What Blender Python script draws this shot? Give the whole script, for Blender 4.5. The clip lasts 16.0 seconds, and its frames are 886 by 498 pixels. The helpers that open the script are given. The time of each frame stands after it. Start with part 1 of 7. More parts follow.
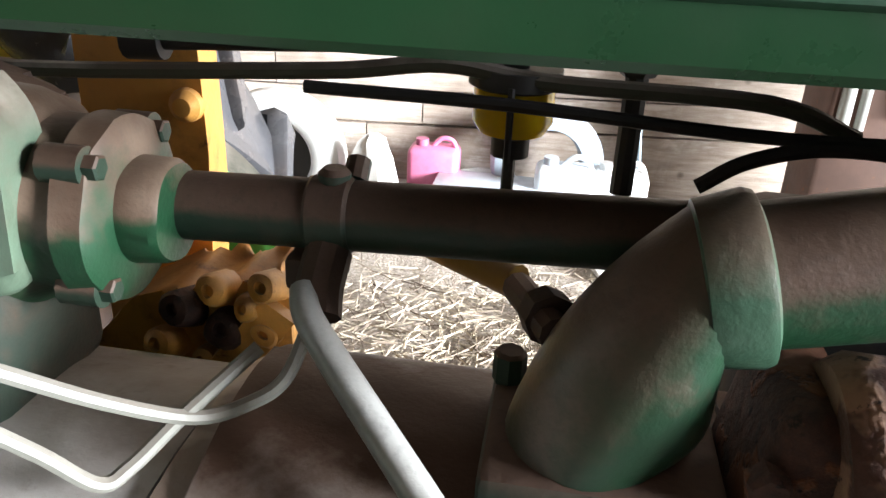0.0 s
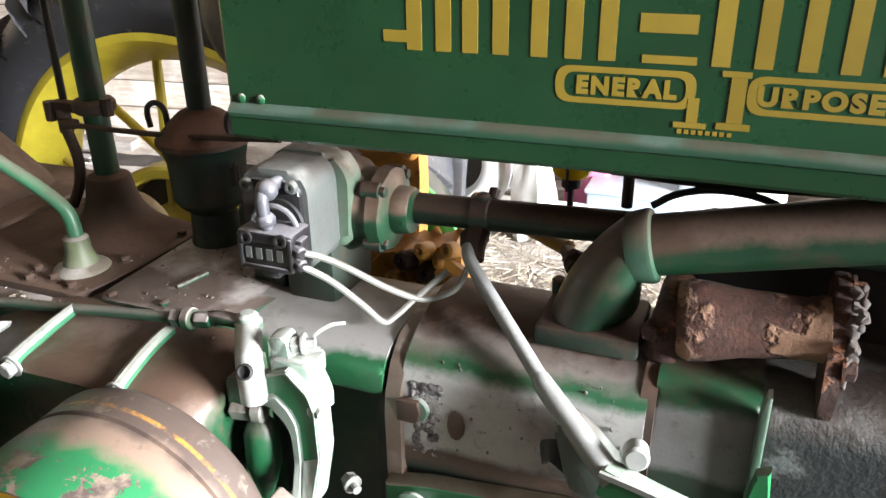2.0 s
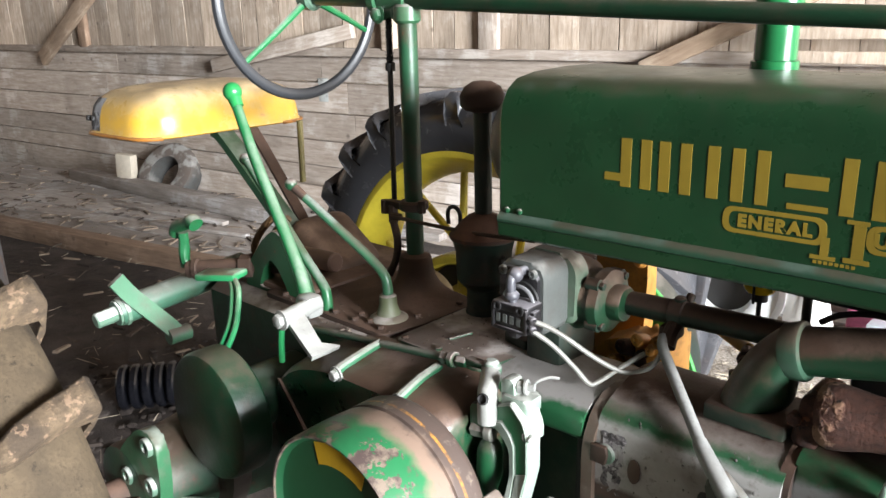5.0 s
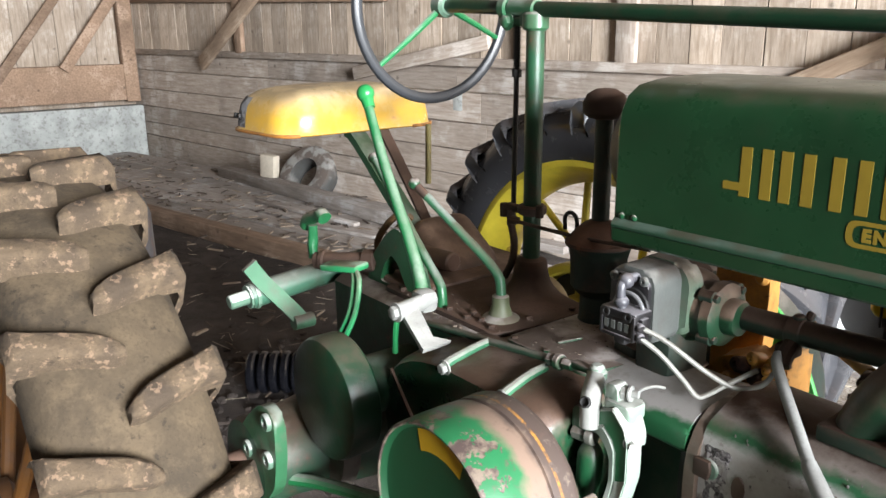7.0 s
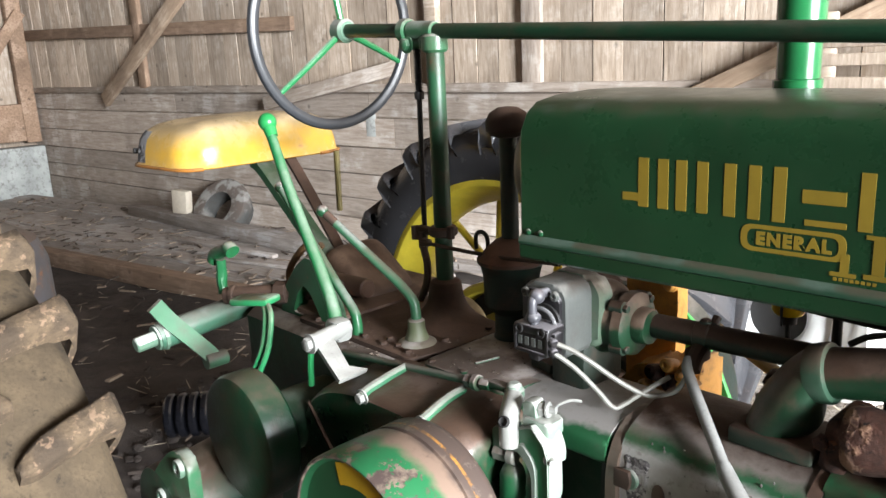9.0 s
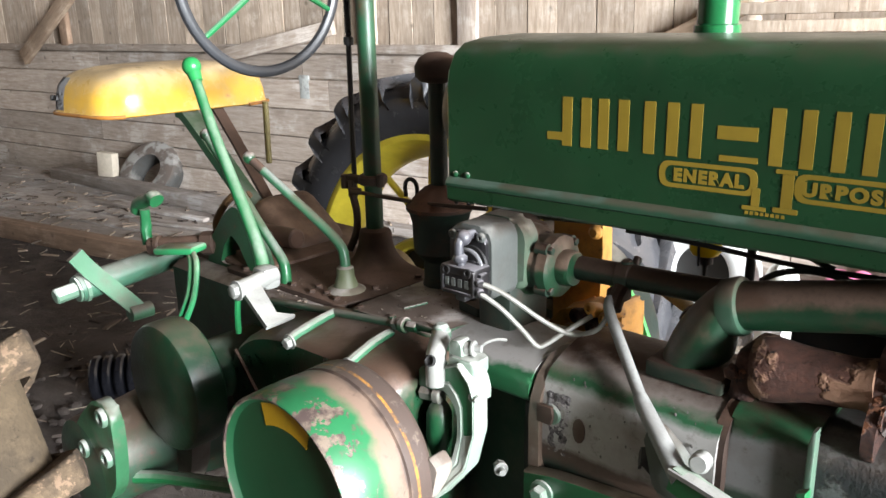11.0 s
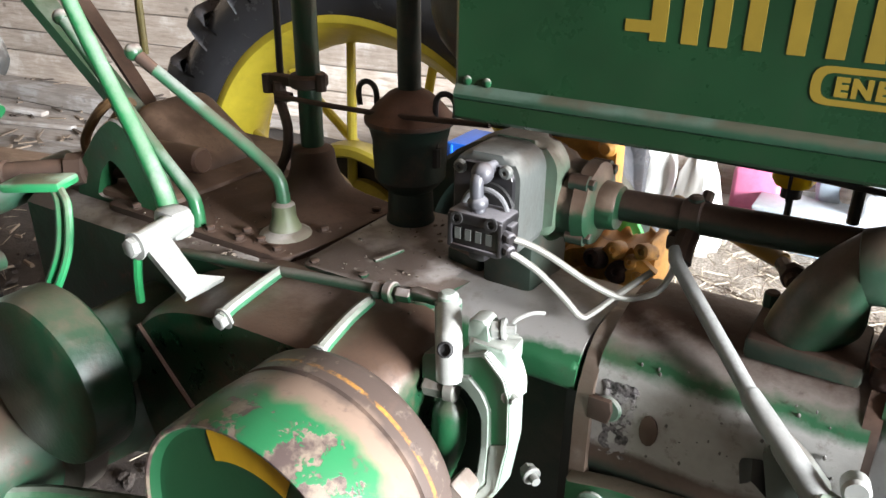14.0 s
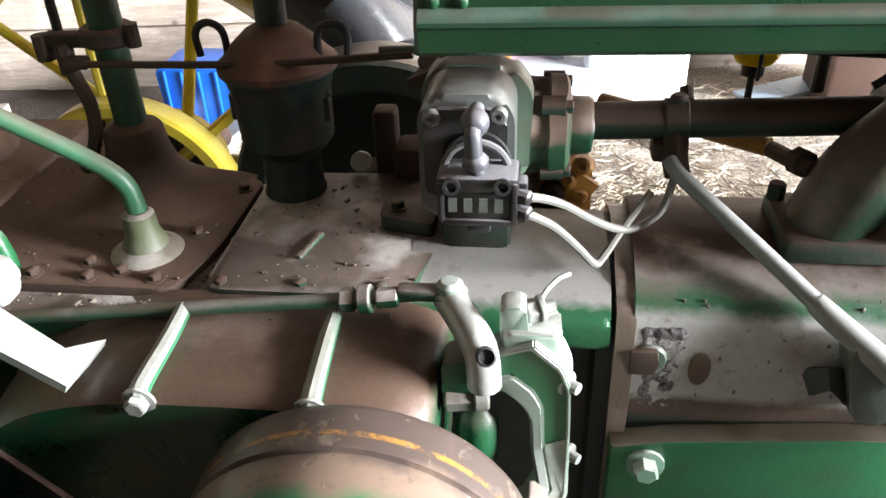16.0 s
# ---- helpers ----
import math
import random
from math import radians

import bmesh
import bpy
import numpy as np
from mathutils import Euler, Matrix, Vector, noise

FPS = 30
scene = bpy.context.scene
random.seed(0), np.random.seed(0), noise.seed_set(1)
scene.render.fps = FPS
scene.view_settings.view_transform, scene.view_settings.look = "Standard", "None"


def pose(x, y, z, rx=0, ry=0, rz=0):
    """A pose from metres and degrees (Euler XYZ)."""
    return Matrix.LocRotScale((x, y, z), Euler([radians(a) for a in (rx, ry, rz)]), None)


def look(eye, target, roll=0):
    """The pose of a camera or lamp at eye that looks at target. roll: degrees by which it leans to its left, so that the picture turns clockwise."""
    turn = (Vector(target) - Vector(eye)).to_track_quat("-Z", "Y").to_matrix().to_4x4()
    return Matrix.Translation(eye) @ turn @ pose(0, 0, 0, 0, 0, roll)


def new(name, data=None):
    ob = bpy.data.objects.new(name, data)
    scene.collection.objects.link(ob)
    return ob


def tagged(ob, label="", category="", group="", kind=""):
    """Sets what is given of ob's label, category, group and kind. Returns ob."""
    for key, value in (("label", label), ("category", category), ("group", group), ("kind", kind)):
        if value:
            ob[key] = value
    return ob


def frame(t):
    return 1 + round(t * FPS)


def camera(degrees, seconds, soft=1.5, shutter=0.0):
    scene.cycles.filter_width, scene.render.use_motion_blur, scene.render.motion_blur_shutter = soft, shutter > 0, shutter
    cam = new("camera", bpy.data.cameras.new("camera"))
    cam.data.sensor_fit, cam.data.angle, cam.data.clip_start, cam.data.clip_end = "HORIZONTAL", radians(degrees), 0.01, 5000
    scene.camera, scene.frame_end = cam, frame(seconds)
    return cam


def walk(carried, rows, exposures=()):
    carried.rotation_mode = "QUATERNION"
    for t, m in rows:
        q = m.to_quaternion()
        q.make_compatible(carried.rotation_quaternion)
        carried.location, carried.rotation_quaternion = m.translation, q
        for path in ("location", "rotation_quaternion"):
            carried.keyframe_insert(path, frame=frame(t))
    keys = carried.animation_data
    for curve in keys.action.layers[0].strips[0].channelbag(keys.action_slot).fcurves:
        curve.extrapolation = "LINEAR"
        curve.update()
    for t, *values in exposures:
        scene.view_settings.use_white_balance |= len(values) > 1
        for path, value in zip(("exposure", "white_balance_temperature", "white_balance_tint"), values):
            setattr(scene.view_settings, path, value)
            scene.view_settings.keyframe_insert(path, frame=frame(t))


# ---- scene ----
cam = camera(58.4, 16.0)
PATH = [
    (0, (-0.0730, -0.4210, 1.2650), (-0.3230, 1.3830, 0.4390), 2.90),
    (0.5, (-0.0340, -0.5200, 1.3240), (-0.3390, 1.2740, 0.4940), 2.10),
    (1, (0.0230, -0.6680, 1.3900), (-0.4320, 1.1010, 0.5760), 1.10),
    (1.5, (0.0610, -0.7530, 1.4290), (-0.5240, 0.9720, 0.6040), 0.10),
    (2, (0.0880, -0.8690, 1.4640), (-0.5730, 0.8200, 0.6210), -0.70),
    (2.5, (0.1220, -0.9750, 1.4950), (-0.6860, 0.6710, 0.6970), -0.20),
    (3, (0.2230, -0.9970, 1.5270), (-0.8000, 0.5520, 0.7810), -0.20),
    (3.5, (0.3105, -1.0540, 1.5458), (-0.7981, 0.4584, 0.8505), -0.31),
    (4, (0.3050, -1.0850, 1.5350), (-0.9410, 0.3480, 0.9070), -0.20),
    (4.2, (0.3072, -1.0984, 1.5539), (-0.9626, 0.3159, 0.9317), -0.67),
    (6.3, (0.3650, -1.1010, 1.5540), (-1.0630, 0.2130, 1.0700), -0.50),
    (6.5, (0.3680, -1.1060, 1.5390), (-1.1100, 0.1410, 1.0300), 0.10),
    (7, (0.3680, -1.1070, 1.5420), (-1.1670, 0.0530, 0.9990), -0.70),
    (7.5, (0.3620, -1.1000, 1.5380), (-1.1710, 0.0690, 1.0050), -1.90),
    (8, (0.3660, -1.0820, 1.5330), (-1.1280, 0.1460, 1.0220), -2.50),
    (8.2, (0.3720, -1.0770, 1.5360), (-1.1000, 0.1780, 1.0280), -2.70),
    (10.3, (0.3680, -1.0770, 1.5310), (-1.0070, 0.2910, 1.0420), -1.40),
    (10.5, (0.3680, -1.0770, 1.5220), (-0.9920, 0.2990, 1.0150), -1.20),
    (11, (0.3900, -1.0770, 1.4930), (-0.9090, 0.3350, 0.9270), -1.30),
    (11.5, (0.3890, -1.0650, 1.4890), (-0.8620, 0.3690, 0.8750), -1.80),
    (12, (0.3780, -1.0550, 1.4950), (-0.8550, 0.3810, 0.8480), -1.40),
    (12.5, (0.3380, -1.0450, 1.4790), (-0.8900, 0.3700, 0.7770), -0.40),
    (13, (0.1870, -1.0030, 1.4620), (-0.9730, 0.4570, 0.7380), 0.60),
    (13.5, (0.0860, -0.9550, 1.4550), (-0.9340, 0.5730, 0.6650), 1.00),
    (14, (0.0150, -0.9040, 1.4530), (-0.9440, 0.6340, 0.6060), 0.50),
    (14.5, (-0.0720, -0.8000, 1.4430), (-0.9800, 0.7610, 0.5850), -0.80),
    (15, (-0.1440, -0.7340, 1.4390), (-0.9390, 0.8200, 0.4630), -3.10),
    (15.5, (-0.2620, -0.7390, 1.4530), (-0.7270, 0.8900, 0.3900), -5.10),
    (16, (-0.3240, -0.7970, 1.4340), (-0.5550, 0.8650, 0.3470), -2.30),
]
walk(cam, [(t, look(eye, target, roll)) for t, eye, target, roll in PATH],
     [(0, 0.35), (0.5, 0.42), (1.5, 0.45), (2, 0.4), (3, 0.28), (4, 0.02), (6.3, -0.28), (8.2, -0.28), (10.3, -0.22), (12.5, -0.05), (13.5, 0.08), (14.5, 0.2), (15.5, 0.42), (16, 0.4)])

# ---- world and light ----
world = bpy.data.worlds.new("barn_world")
scene.world = world
world.use_nodes = True
wn = world.node_tree.nodes
sky = wn.new("ShaderNodeTexSky")
sky.sky_type, sky.sun_disc = "NISHITA", False
sky.sun_elevation, sky.sun_rotation = radians(61), radians(123)
world.node_tree.links.new(sky.outputs[0], wn["Background"].inputs[0])
wn["Background"].inputs[1].default_value = 0.05


def lamp(name, kind, m, energy, colour, angle=0.0, size=1.0, size_y=1.0):
    d = bpy.data.lights.new(name, kind)
    d.energy, d.color = energy, colour
    if kind == "SUN":
        d.angle = angle
    else:
        d.shape, d.size, d.size_y = "RECTANGLE", size, size_y
    ob = new(name, d)
    ob.matrix_world = m
    return ob


lamp("sun", "SUN", look((14, -9, 30), (0, 0, 0)), 3.0, (1.0, 0.95, 0.88), angle=radians(0.5))
# daylight that enters by the open barn doors
lamp("door_daylight_east", "AREA", look((8.3, -0.75, 2.7), (-0.8, 0.25, 0.9)), 7000, (0.93, 0.965, 1.0), size=4.2, size_y=2.4)


# ---- materials ----
def nodes_of(name):
    m = bpy.data.materials.new(name)
    m.use_nodes = True
    return m, m.node_tree.nodes, m.node_tree.links, m.node_tree.nodes["Principled BSDF"]


def rgb(c):
    return (c[0], c[1], c[2], 1.0)


def noise_of(n, l, scale, detail=5.0, rough=0.6, vec=None, stretch=None):
    t = n.new("ShaderNodeTexNoise")
    t.inputs["Scale"].default_value, t.inputs["Detail"].default_value, t.inputs["Roughness"].default_value = scale, detail, rough
    src = vec
    if src is None:
        src = n.new("ShaderNodeTexCoord").outputs["Object"]
    if stretch:
        mp = n.new("ShaderNodeMapping")
        mp.inputs["Scale"].default_value = stretch
        l.new(src, mp.inputs["Vector"])
        src = mp.outputs[0]
    l.new(src, t.inputs["Vector"])
    return t.outputs["Fac"]


def ramp_of(n, l, fac, a, b, ca=(0, 0, 0), cb=(1, 1, 1)):
    r = n.new("ShaderNodeValToRGB")
    r.color_ramp.elements[0].position, r.color_ramp.elements[1].position = a, b
    r.color_ramp.elements[0].color, r.color_ramp.elements[1].color = rgb(ca), rgb(cb)
    l.new(fac, r.inputs[0])
    return r.outputs[0]


def math_of(n, l, op, a, b):
    t = n.new("ShaderNodeMath")
    t.operation = op
    for i, v in enumerate((a, b)):
        if isinstance(v, (int, float)):
            t.inputs[i].default_value = v
        else:
            l.new(v, t.inputs[i])
    return t.outputs[0]


def mix_of(n, l, fac, a, b):
    t = n.new("ShaderNodeMix")
    t.data_type = "RGBA"
    for i, v in ((0, fac), (6, a), (7, b)):
        if isinstance(v, (int, float)):
            t.inputs[i].default_value = v
        elif isinstance(v, tuple):
            t.inputs[i].default_value = rgb(v)
        else:
            l.new(v, t.inputs[i])
    return t.outputs[2]


def bump_of(n, l, height, strength, distance, bsdf):
    b = n.new("ShaderNodeBump")
    b.inputs["Strength"].default_value, b.inputs["Distance"].default_value = strength, distance
    l.new(height, b.inputs["Height"])
    l.new(b.outputs[0], bsdf.inputs["Normal"])


DUST = (0.52, 0.46, 0.43)
GRIME = (0.06, 0.036, 0.024)
RUST = (0.16, 0.062, 0.026)


def paint(name, colour, rough=0.4, dust=0.8, dust_colour=DUST, grime=0.35, rust=0.0, rust_colour=RUST, metal=0.0, bump=0.22, lo=0.2, hi=0.8, tone=0.62, stain=0.78):
    """Paint or metal with dust lying on what faces up, old grime in patches and chips down to rust."""
    m, n, l, s = nodes_of(name)
    big, mid, fine = noise_of(n, l, 5.0), noise_of(n, l, 22.0, 6.0, 0.65), noise_of(n, l, 160.0, 4.0)
    colour, dust_colour = tuple(tone * c for c in colour), tuple(tone * c for c in dust_colour)
    dark = tuple(0.62 * c for c in colour)
    c = mix_of(n, l, ramp_of(n, l, big, 0.35, 0.7), colour, dark)
    c = mix_of(n, l, math_of(n, l, "MULTIPLY", ramp_of(n, l, mid, 0.5, 0.72), grime), c, GRIME)
    if rust:
        c = mix_of(n, l, ramp_of(n, l, mid, 0.70 - 0.32 * rust, 0.76 - 0.30 * rust), c, mix_of(n, l, fine, rust_colour, tuple(0.45 * v for v in rust_colour)))
    geo = n.new("ShaderNodeNewGeometry")
    sep = n.new("ShaderNodeSeparateXYZ")
    l.new(geo.outputs["Normal"], sep.inputs[0])
    wob = math_of(n, l, "ADD", math_of(n, l, "MULTIPLY", math_of(n, l, "SUBTRACT", mid, 0.5), 0.8), sep.outputs["Z"])
    d = math_of(n, l, "MULTIPLY", ramp_of(n, l, wob, lo, hi), dust)
    dc = mix_of(n, l, ramp_of(n, l, noise_of(n, l, 10.0, 5.0, 0.55), 0.47, 0.58), tuple((1 - stain) * a + stain * b for a, b in zip(dust_colour, (0.075, 0.042, 0.027))), tuple(min(1, 1.2 * v) for v in dust_colour))
    dc = mix_of(n, l, math_of(n, l, "MULTIPLY", ramp_of(n, l, fine, 0.5, 0.75), 0.5), dc, tuple(0.45 * v for v in dust_colour))
    l.new(mix_of(n, l, d, c, dc), s.inputs["Base Color"])
    ro = n.new("ShaderNodeClamp")
    l.new(math_of(n, l, "ADD", math_of(n, l, "MULTIPLY", d, 0.08), math_of(n, l, "ADD", math_of(n, l, "MULTIPLY", mid, 0.3), rough - 0.21)), ro.inputs[0])
    l.new(ro.outputs[0], s.inputs["Roughness"])
    s.inputs["Metallic"].default_value = metal
    bump_of(n, l, math_of(n, l, "ADD", mid, math_of(n, l, "MULTIPLY", fine, 0.5)), bump, 0.004, s)
    return m


def banded(name, bands, edge=0.006, rough=0.42, spots=0.5):
    """Old paint on a casting: bands of colour by height (height, colour) from the top down, with ragged edges and
    scabs.
    """
    m, n, l, s = nodes_of(name)
    tc = n.new("ShaderNodeTexCoord")
    sp = n.new("ShaderNodeSeparateXYZ")
    l.new(tc.outputs["Object"], sp.inputs[0])
    a, b, f = noise_of(n, l, 16.0, 6.0, 0.65), noise_of(n, l, 55.0, 6.0, 0.7), noise_of(n, l, 200.0, 3.0)
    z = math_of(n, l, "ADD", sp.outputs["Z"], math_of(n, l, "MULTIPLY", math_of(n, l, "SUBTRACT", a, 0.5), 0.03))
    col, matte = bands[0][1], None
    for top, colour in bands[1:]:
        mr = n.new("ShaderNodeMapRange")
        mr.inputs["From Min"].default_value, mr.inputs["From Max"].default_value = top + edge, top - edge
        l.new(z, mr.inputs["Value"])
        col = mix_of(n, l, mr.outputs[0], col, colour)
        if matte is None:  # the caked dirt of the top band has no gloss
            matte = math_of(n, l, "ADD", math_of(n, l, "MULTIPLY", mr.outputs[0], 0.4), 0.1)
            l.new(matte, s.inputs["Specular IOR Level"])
    col = mix_of(n, l, math_of(n, l, "MULTIPLY", ramp_of(n, l, b, 0.56, 0.68), spots), col, GRIME)
    col = mix_of(n, l, math_of(n, l, "MULTIPLY", ramp_of(n, l, noise_of(n, l, 7.0, 5.0), 0.5, 0.7), 0.6), col, (0.09, 0.055, 0.04))
    l.new(col, s.inputs["Base Color"])
    l.new(math_of(n, l, "ADD", math_of(n, l, "MULTIPLY", b, 0.35), rough - 0.17), s.inputs["Roughness"])
    bump_of(n, l, math_of(n, l, "ADD", b, math_of(n, l, "MULTIPLY", f, 0.4)), 0.20, 0.004, s)
    return m


def plain(name, colour, rough=0.6, metal=0.0, var=0.25, scale=30.0, bump=0.15):
    m, n, l, s = nodes_of(name)
    a, b = noise_of(n, l, scale), noise_of(n, l, scale * 0.15)
    c = mix_of(n, l, ramp_of(n, l, a, 0.3, 0.75), colour, tuple(v * (1 - var) for v in colour))
    c = mix_of(n, l, math_of(n, l, "MULTIPLY", b, 0.5), c, tuple(v * (1 - 1.4 * var) for v in colour))
    l.new(c, s.inputs["Base Color"])
    s.inputs["Roughness"].default_value, s.inputs["Metallic"].default_value = rough, metal
    bump_of(n, l, a, bump, 0.003, s)
    return m


def wood(name, light, dark, along=(1, 12, 12), rough=0.85):
    """Weathered board: grain along one axis, knots, stains; each board differs a little."""
    m, n, l, s = nodes_of(name)
    tc = n.new("ShaderNodeTexCoord")
    info = n.new("ShaderNodeObjectInfo")
    add = n.new("ShaderNodeVectorMath")
    add.operation = "ADD"
    l.new(tc.outputs["Object"], add.inputs[0])
    sc = n.new("ShaderNodeVectorMath")
    sc.operation = "SCALE"
    sc.inputs[0].default_value = (37.0, 11.0, 23.0)
    l.new(info.outputs["Random"], sc.inputs["Scale"])
    l.new(sc.outputs[0], add.inputs[1])
    grain = noise_of(n, l, 5.0, 8.0, 0.7, add.outputs[0], along)
    stain = noise_of(n, l, 2.2, 4.0, 0.6, add.outputs[0])
    vor = n.new("ShaderNodeTexVoronoi")
    vor.inputs["Scale"].default_value = 5.5
    l.new(add.outputs[0], vor.inputs["Vector"])
    knot = ramp_of(n, l, vor.outputs["Distance"], 0.04, 0.12, (1, 1, 1), (0, 0, 0))
    c = mix_of(n, l, ramp_of(n, l, grain, 0.32, 0.68), dark, light)
    c = mix_of(n, l, math_of(n, l, "MULTIPLY", ramp_of(n, l, stain, 0.5, 0.75), 0.55), c, tuple(0.45 * v for v in dark))
    c = mix_of(n, l, math_of(n, l, "MULTIPLY", knot, 0.7), c, tuple(0.35 * v for v in dark))
    wash = math_of(n, l, "MULTIPLY", ramp_of(n, l, noise_of(n, l, 3.1, 6.0, 0.65), 0.52, 0.62), ramp_of(n, l, grain, 0.35, 0.55))
    c = mix_of(n, l, math_of(n, l, "MULTIPLY", wash, 0.65), c, tuple(min(0.75, 1.35 * v) * k for v, k in zip(light, (0.95, 1.02, 1.10))))
    hsv = n.new("ShaderNodeHueSaturation")
    l.new(math_of(n, l, "ADD", math_of(n, l, "MULTIPLY", info.outputs["Random"], 0.5), 0.7), hsv.inputs["Value"])
    l.new(c, hsv.inputs["Color"])
    l.new(hsv.outputs[0], s.inputs["Base Color"])
    s.inputs["Roughness"].default_value = rough
    bump_of(n, l, grain, 0.5, 0.01, s)
    return m


HOOD_GREEN = paint("hood_green_paint", (0.0165, 0.071, 0.0275), 0.36, 0.42, (0.18, 0.175, 0.15), 0.04, 0.0, bump=0.05, lo=0.6, hi=1.05)
HOOD_BEAD = paint("dusty_hood_bead", (0.03, 0.11, 0.06), 0.5, 0.7, (0.12, 0.17, 0.135), 0.1, 0.0, bump=0.1, lo=-0.1, hi=0.6)
GREEN = paint("dusty_green_paint", (0.015, 0.105, 0.040), 0.45, 0.95, DUST, 0.35, 0.10)
CASE_GREEN = paint("grimy_case_green_paint", (0.013, 0.075, 0.032), 0.5, 1.0, DUST, 0.55, 0.12, lo=0.1, hi=0.6)
FRESH_GREEN = paint("fresh_green_paint", (0.025, 0.26, 0.085), 0.4, 0.75, (0.50, 0.54, 0.47), 0.12, 0.04, lo=0.3, hi=0.9, stain=0.25)
PALE_GREEN = paint("worn_pale_green_metal", (0.17, 0.30, 0.21), 0.45, 0.95, (0.52, 0.55, 0.50), 0.2, 0.08, lo=0.0, hi=0.6, stain=0.3)
BARE = paint("bare_pale_metal", (0.48, 0.49, 0.46), 0.4, 0.8, (0.62, 0.61, 0.57), 0.15, 0.05, metal=0.15, stain=0.12)
BROWN = paint("brown_dust_on_iron", (0.07, 0.038, 0.025), 0.8, 0.9, (0.15, 0.085, 0.058), 0.4, 0.1)
# crankcase and block bands grow darker towards the bottom
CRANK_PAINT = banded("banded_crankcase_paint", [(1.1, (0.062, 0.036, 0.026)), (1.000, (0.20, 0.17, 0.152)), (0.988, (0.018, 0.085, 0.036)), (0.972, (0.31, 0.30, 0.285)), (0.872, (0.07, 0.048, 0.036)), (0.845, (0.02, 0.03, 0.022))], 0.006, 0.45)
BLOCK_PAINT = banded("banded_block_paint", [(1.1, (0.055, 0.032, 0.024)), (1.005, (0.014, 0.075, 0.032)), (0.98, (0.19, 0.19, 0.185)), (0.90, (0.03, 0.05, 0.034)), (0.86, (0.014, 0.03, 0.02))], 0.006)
# the lowest shoulder band paints in the shade of the recess beneath
SHOULDER_PAINT_SHADED = banded("shoulder_paint_shaded_below", [(1.1, (0.29, 0.272, 0.26)), (0.972, (0.016, 0.09, 0.036)), (0.931, (0.010, 0.022, 0.014))], 0.004, 0.4, 0.25)
TUBE = paint("brown_green_tube", (0.02, 0.055, 0.032), 0.6, 1.0, (0.12, 0.07, 0.05), 0.5, 0.1, lo=-0.1, hi=0.3)
def flaked(name, base, patch, dark, scale, amount):
    """Old iron with large scabs of pale rust on darker red-brown and black pits."""
    m, n, l, s = nodes_of(name)
    big, mid, fine = noise_of(n, l, scale, 5.0, 0.55), noise_of(n, l, scale * 3.5, 6.0, 0.7), noise_of(n, l, 190.0, 4.0)
    c = mix_of(n, l, ramp_of(n, l, mid, 0.35, 0.65), base, dark)
    scab = ramp_of(n, l, big, amount, amount + 0.035)
    c = mix_of(n, l, scab, c, mix_of(n, l, fine, patch, tuple(0.7 * v for v in patch)))
    c = mix_of(n, l, ramp_of(n, l, noise_of(n, l, 75.0, 5.0, 0.7), 0.60, 0.66), c, tuple(0.4 * v for v in dark))
    l.new(c, s.inputs["Base Color"])
    s.inputs["Roughness"].default_value = 0.85
    bump_of(n, l, math_of(n, l, "ADD", math_of(n, l, "MULTIPLY", scab, 0.8), math_of(n, l, "ADD", mid, math_of(n, l, "MULTIPLY", fine, 0.4))), 0.6, 0.004, s)
    return m


FLAKED = flaked("flaked_exhaust_iron", (0.080, 0.030, 0.018), (0.25, 0.135, 0.082), (0.034, 0.013, 0.008), 13.0, 0.49)
DARK_RUST = flaked("dark_rusty_iron", (0.07, 0.028, 0.018), (0.17, 0.062, 0.026), (0.026, 0.013, 0.011), 28.0, 0.55)
RUSTY = paint("rusty_exhaust_iron", (0.15, 0.072, 0.046), 0.85, 0.3, (0.12, 0.07, 0.05), 0.6, 0.74, (0.042, 0.016, 0.010))
ORANGE = paint("old_orange_yellow_paint", (0.74, 0.36, 0.08), 0.5, 0.6, (0.30, 0.15, 0.07), 0.5, 0.25, tone=0.9)
YELLOW = paint("yellow_wheel_paint", (0.78, 0.64, 0.06), 0.4, 0.5, (0.42, 0.33, 0.16), 0.12, 0.05, lo=0.4, hi=1.0, tone=0.9)
SEAT_YELLOW = paint("worn_yellow_seat_paint", (0.74, 0.43, 0.055), 0.30, 0.9, (0.56, 0.43, 0.26), 0.12, 0.14, (0.45, 0.15, 0.02), lo=0.15, hi=0.9, tone=0.9, stain=0.35)
DECAL = plain("yellow_decal", (0.24, 0.165, 0.016), 0.5, 0.0, 0.2)
MAGNETO = paint("grey_magneto_alloy", (0.27, 0.29, 0.275), 0.42, 0.7, (0.42, 0.40, 0.37), 0.25, 0.0, metal=0.25)
BLACK_CAP = paint("dusty_black_bakelite", (0.035, 0.033, 0.036), 0.4, 0.9, (0.33, 0.31, 0.33), 0.2, 0.0)
CABLE = paint("white_rubber_cable", (0.34, 0.34, 0.30), 0.55, 0.5, (0.42, 0.40, 0.35), 0.25, 0.0)
CONDUIT = paint("grey_steel_conduit", (0.30, 0.31, 0.30), 0.45, 0.7, (0.56, 0.56, 0.54), 0.25, 0.04, stain=0.25)
BLACK = plain("black_rubber_or_iron", (0.018, 0.017, 0.017), 0.6)
WHEEL_BLACK = plain("black_wheel_rim", (0.03, 0.032, 0.036), 0.4)
RUBBER = paint("dark_tyre_rubber", (0.085, 0.087, 0.096), 0.30, 0.3, (0.20, 0.20, 0.21), 0.1, 0.0, lo=0.3, hi=1.2)


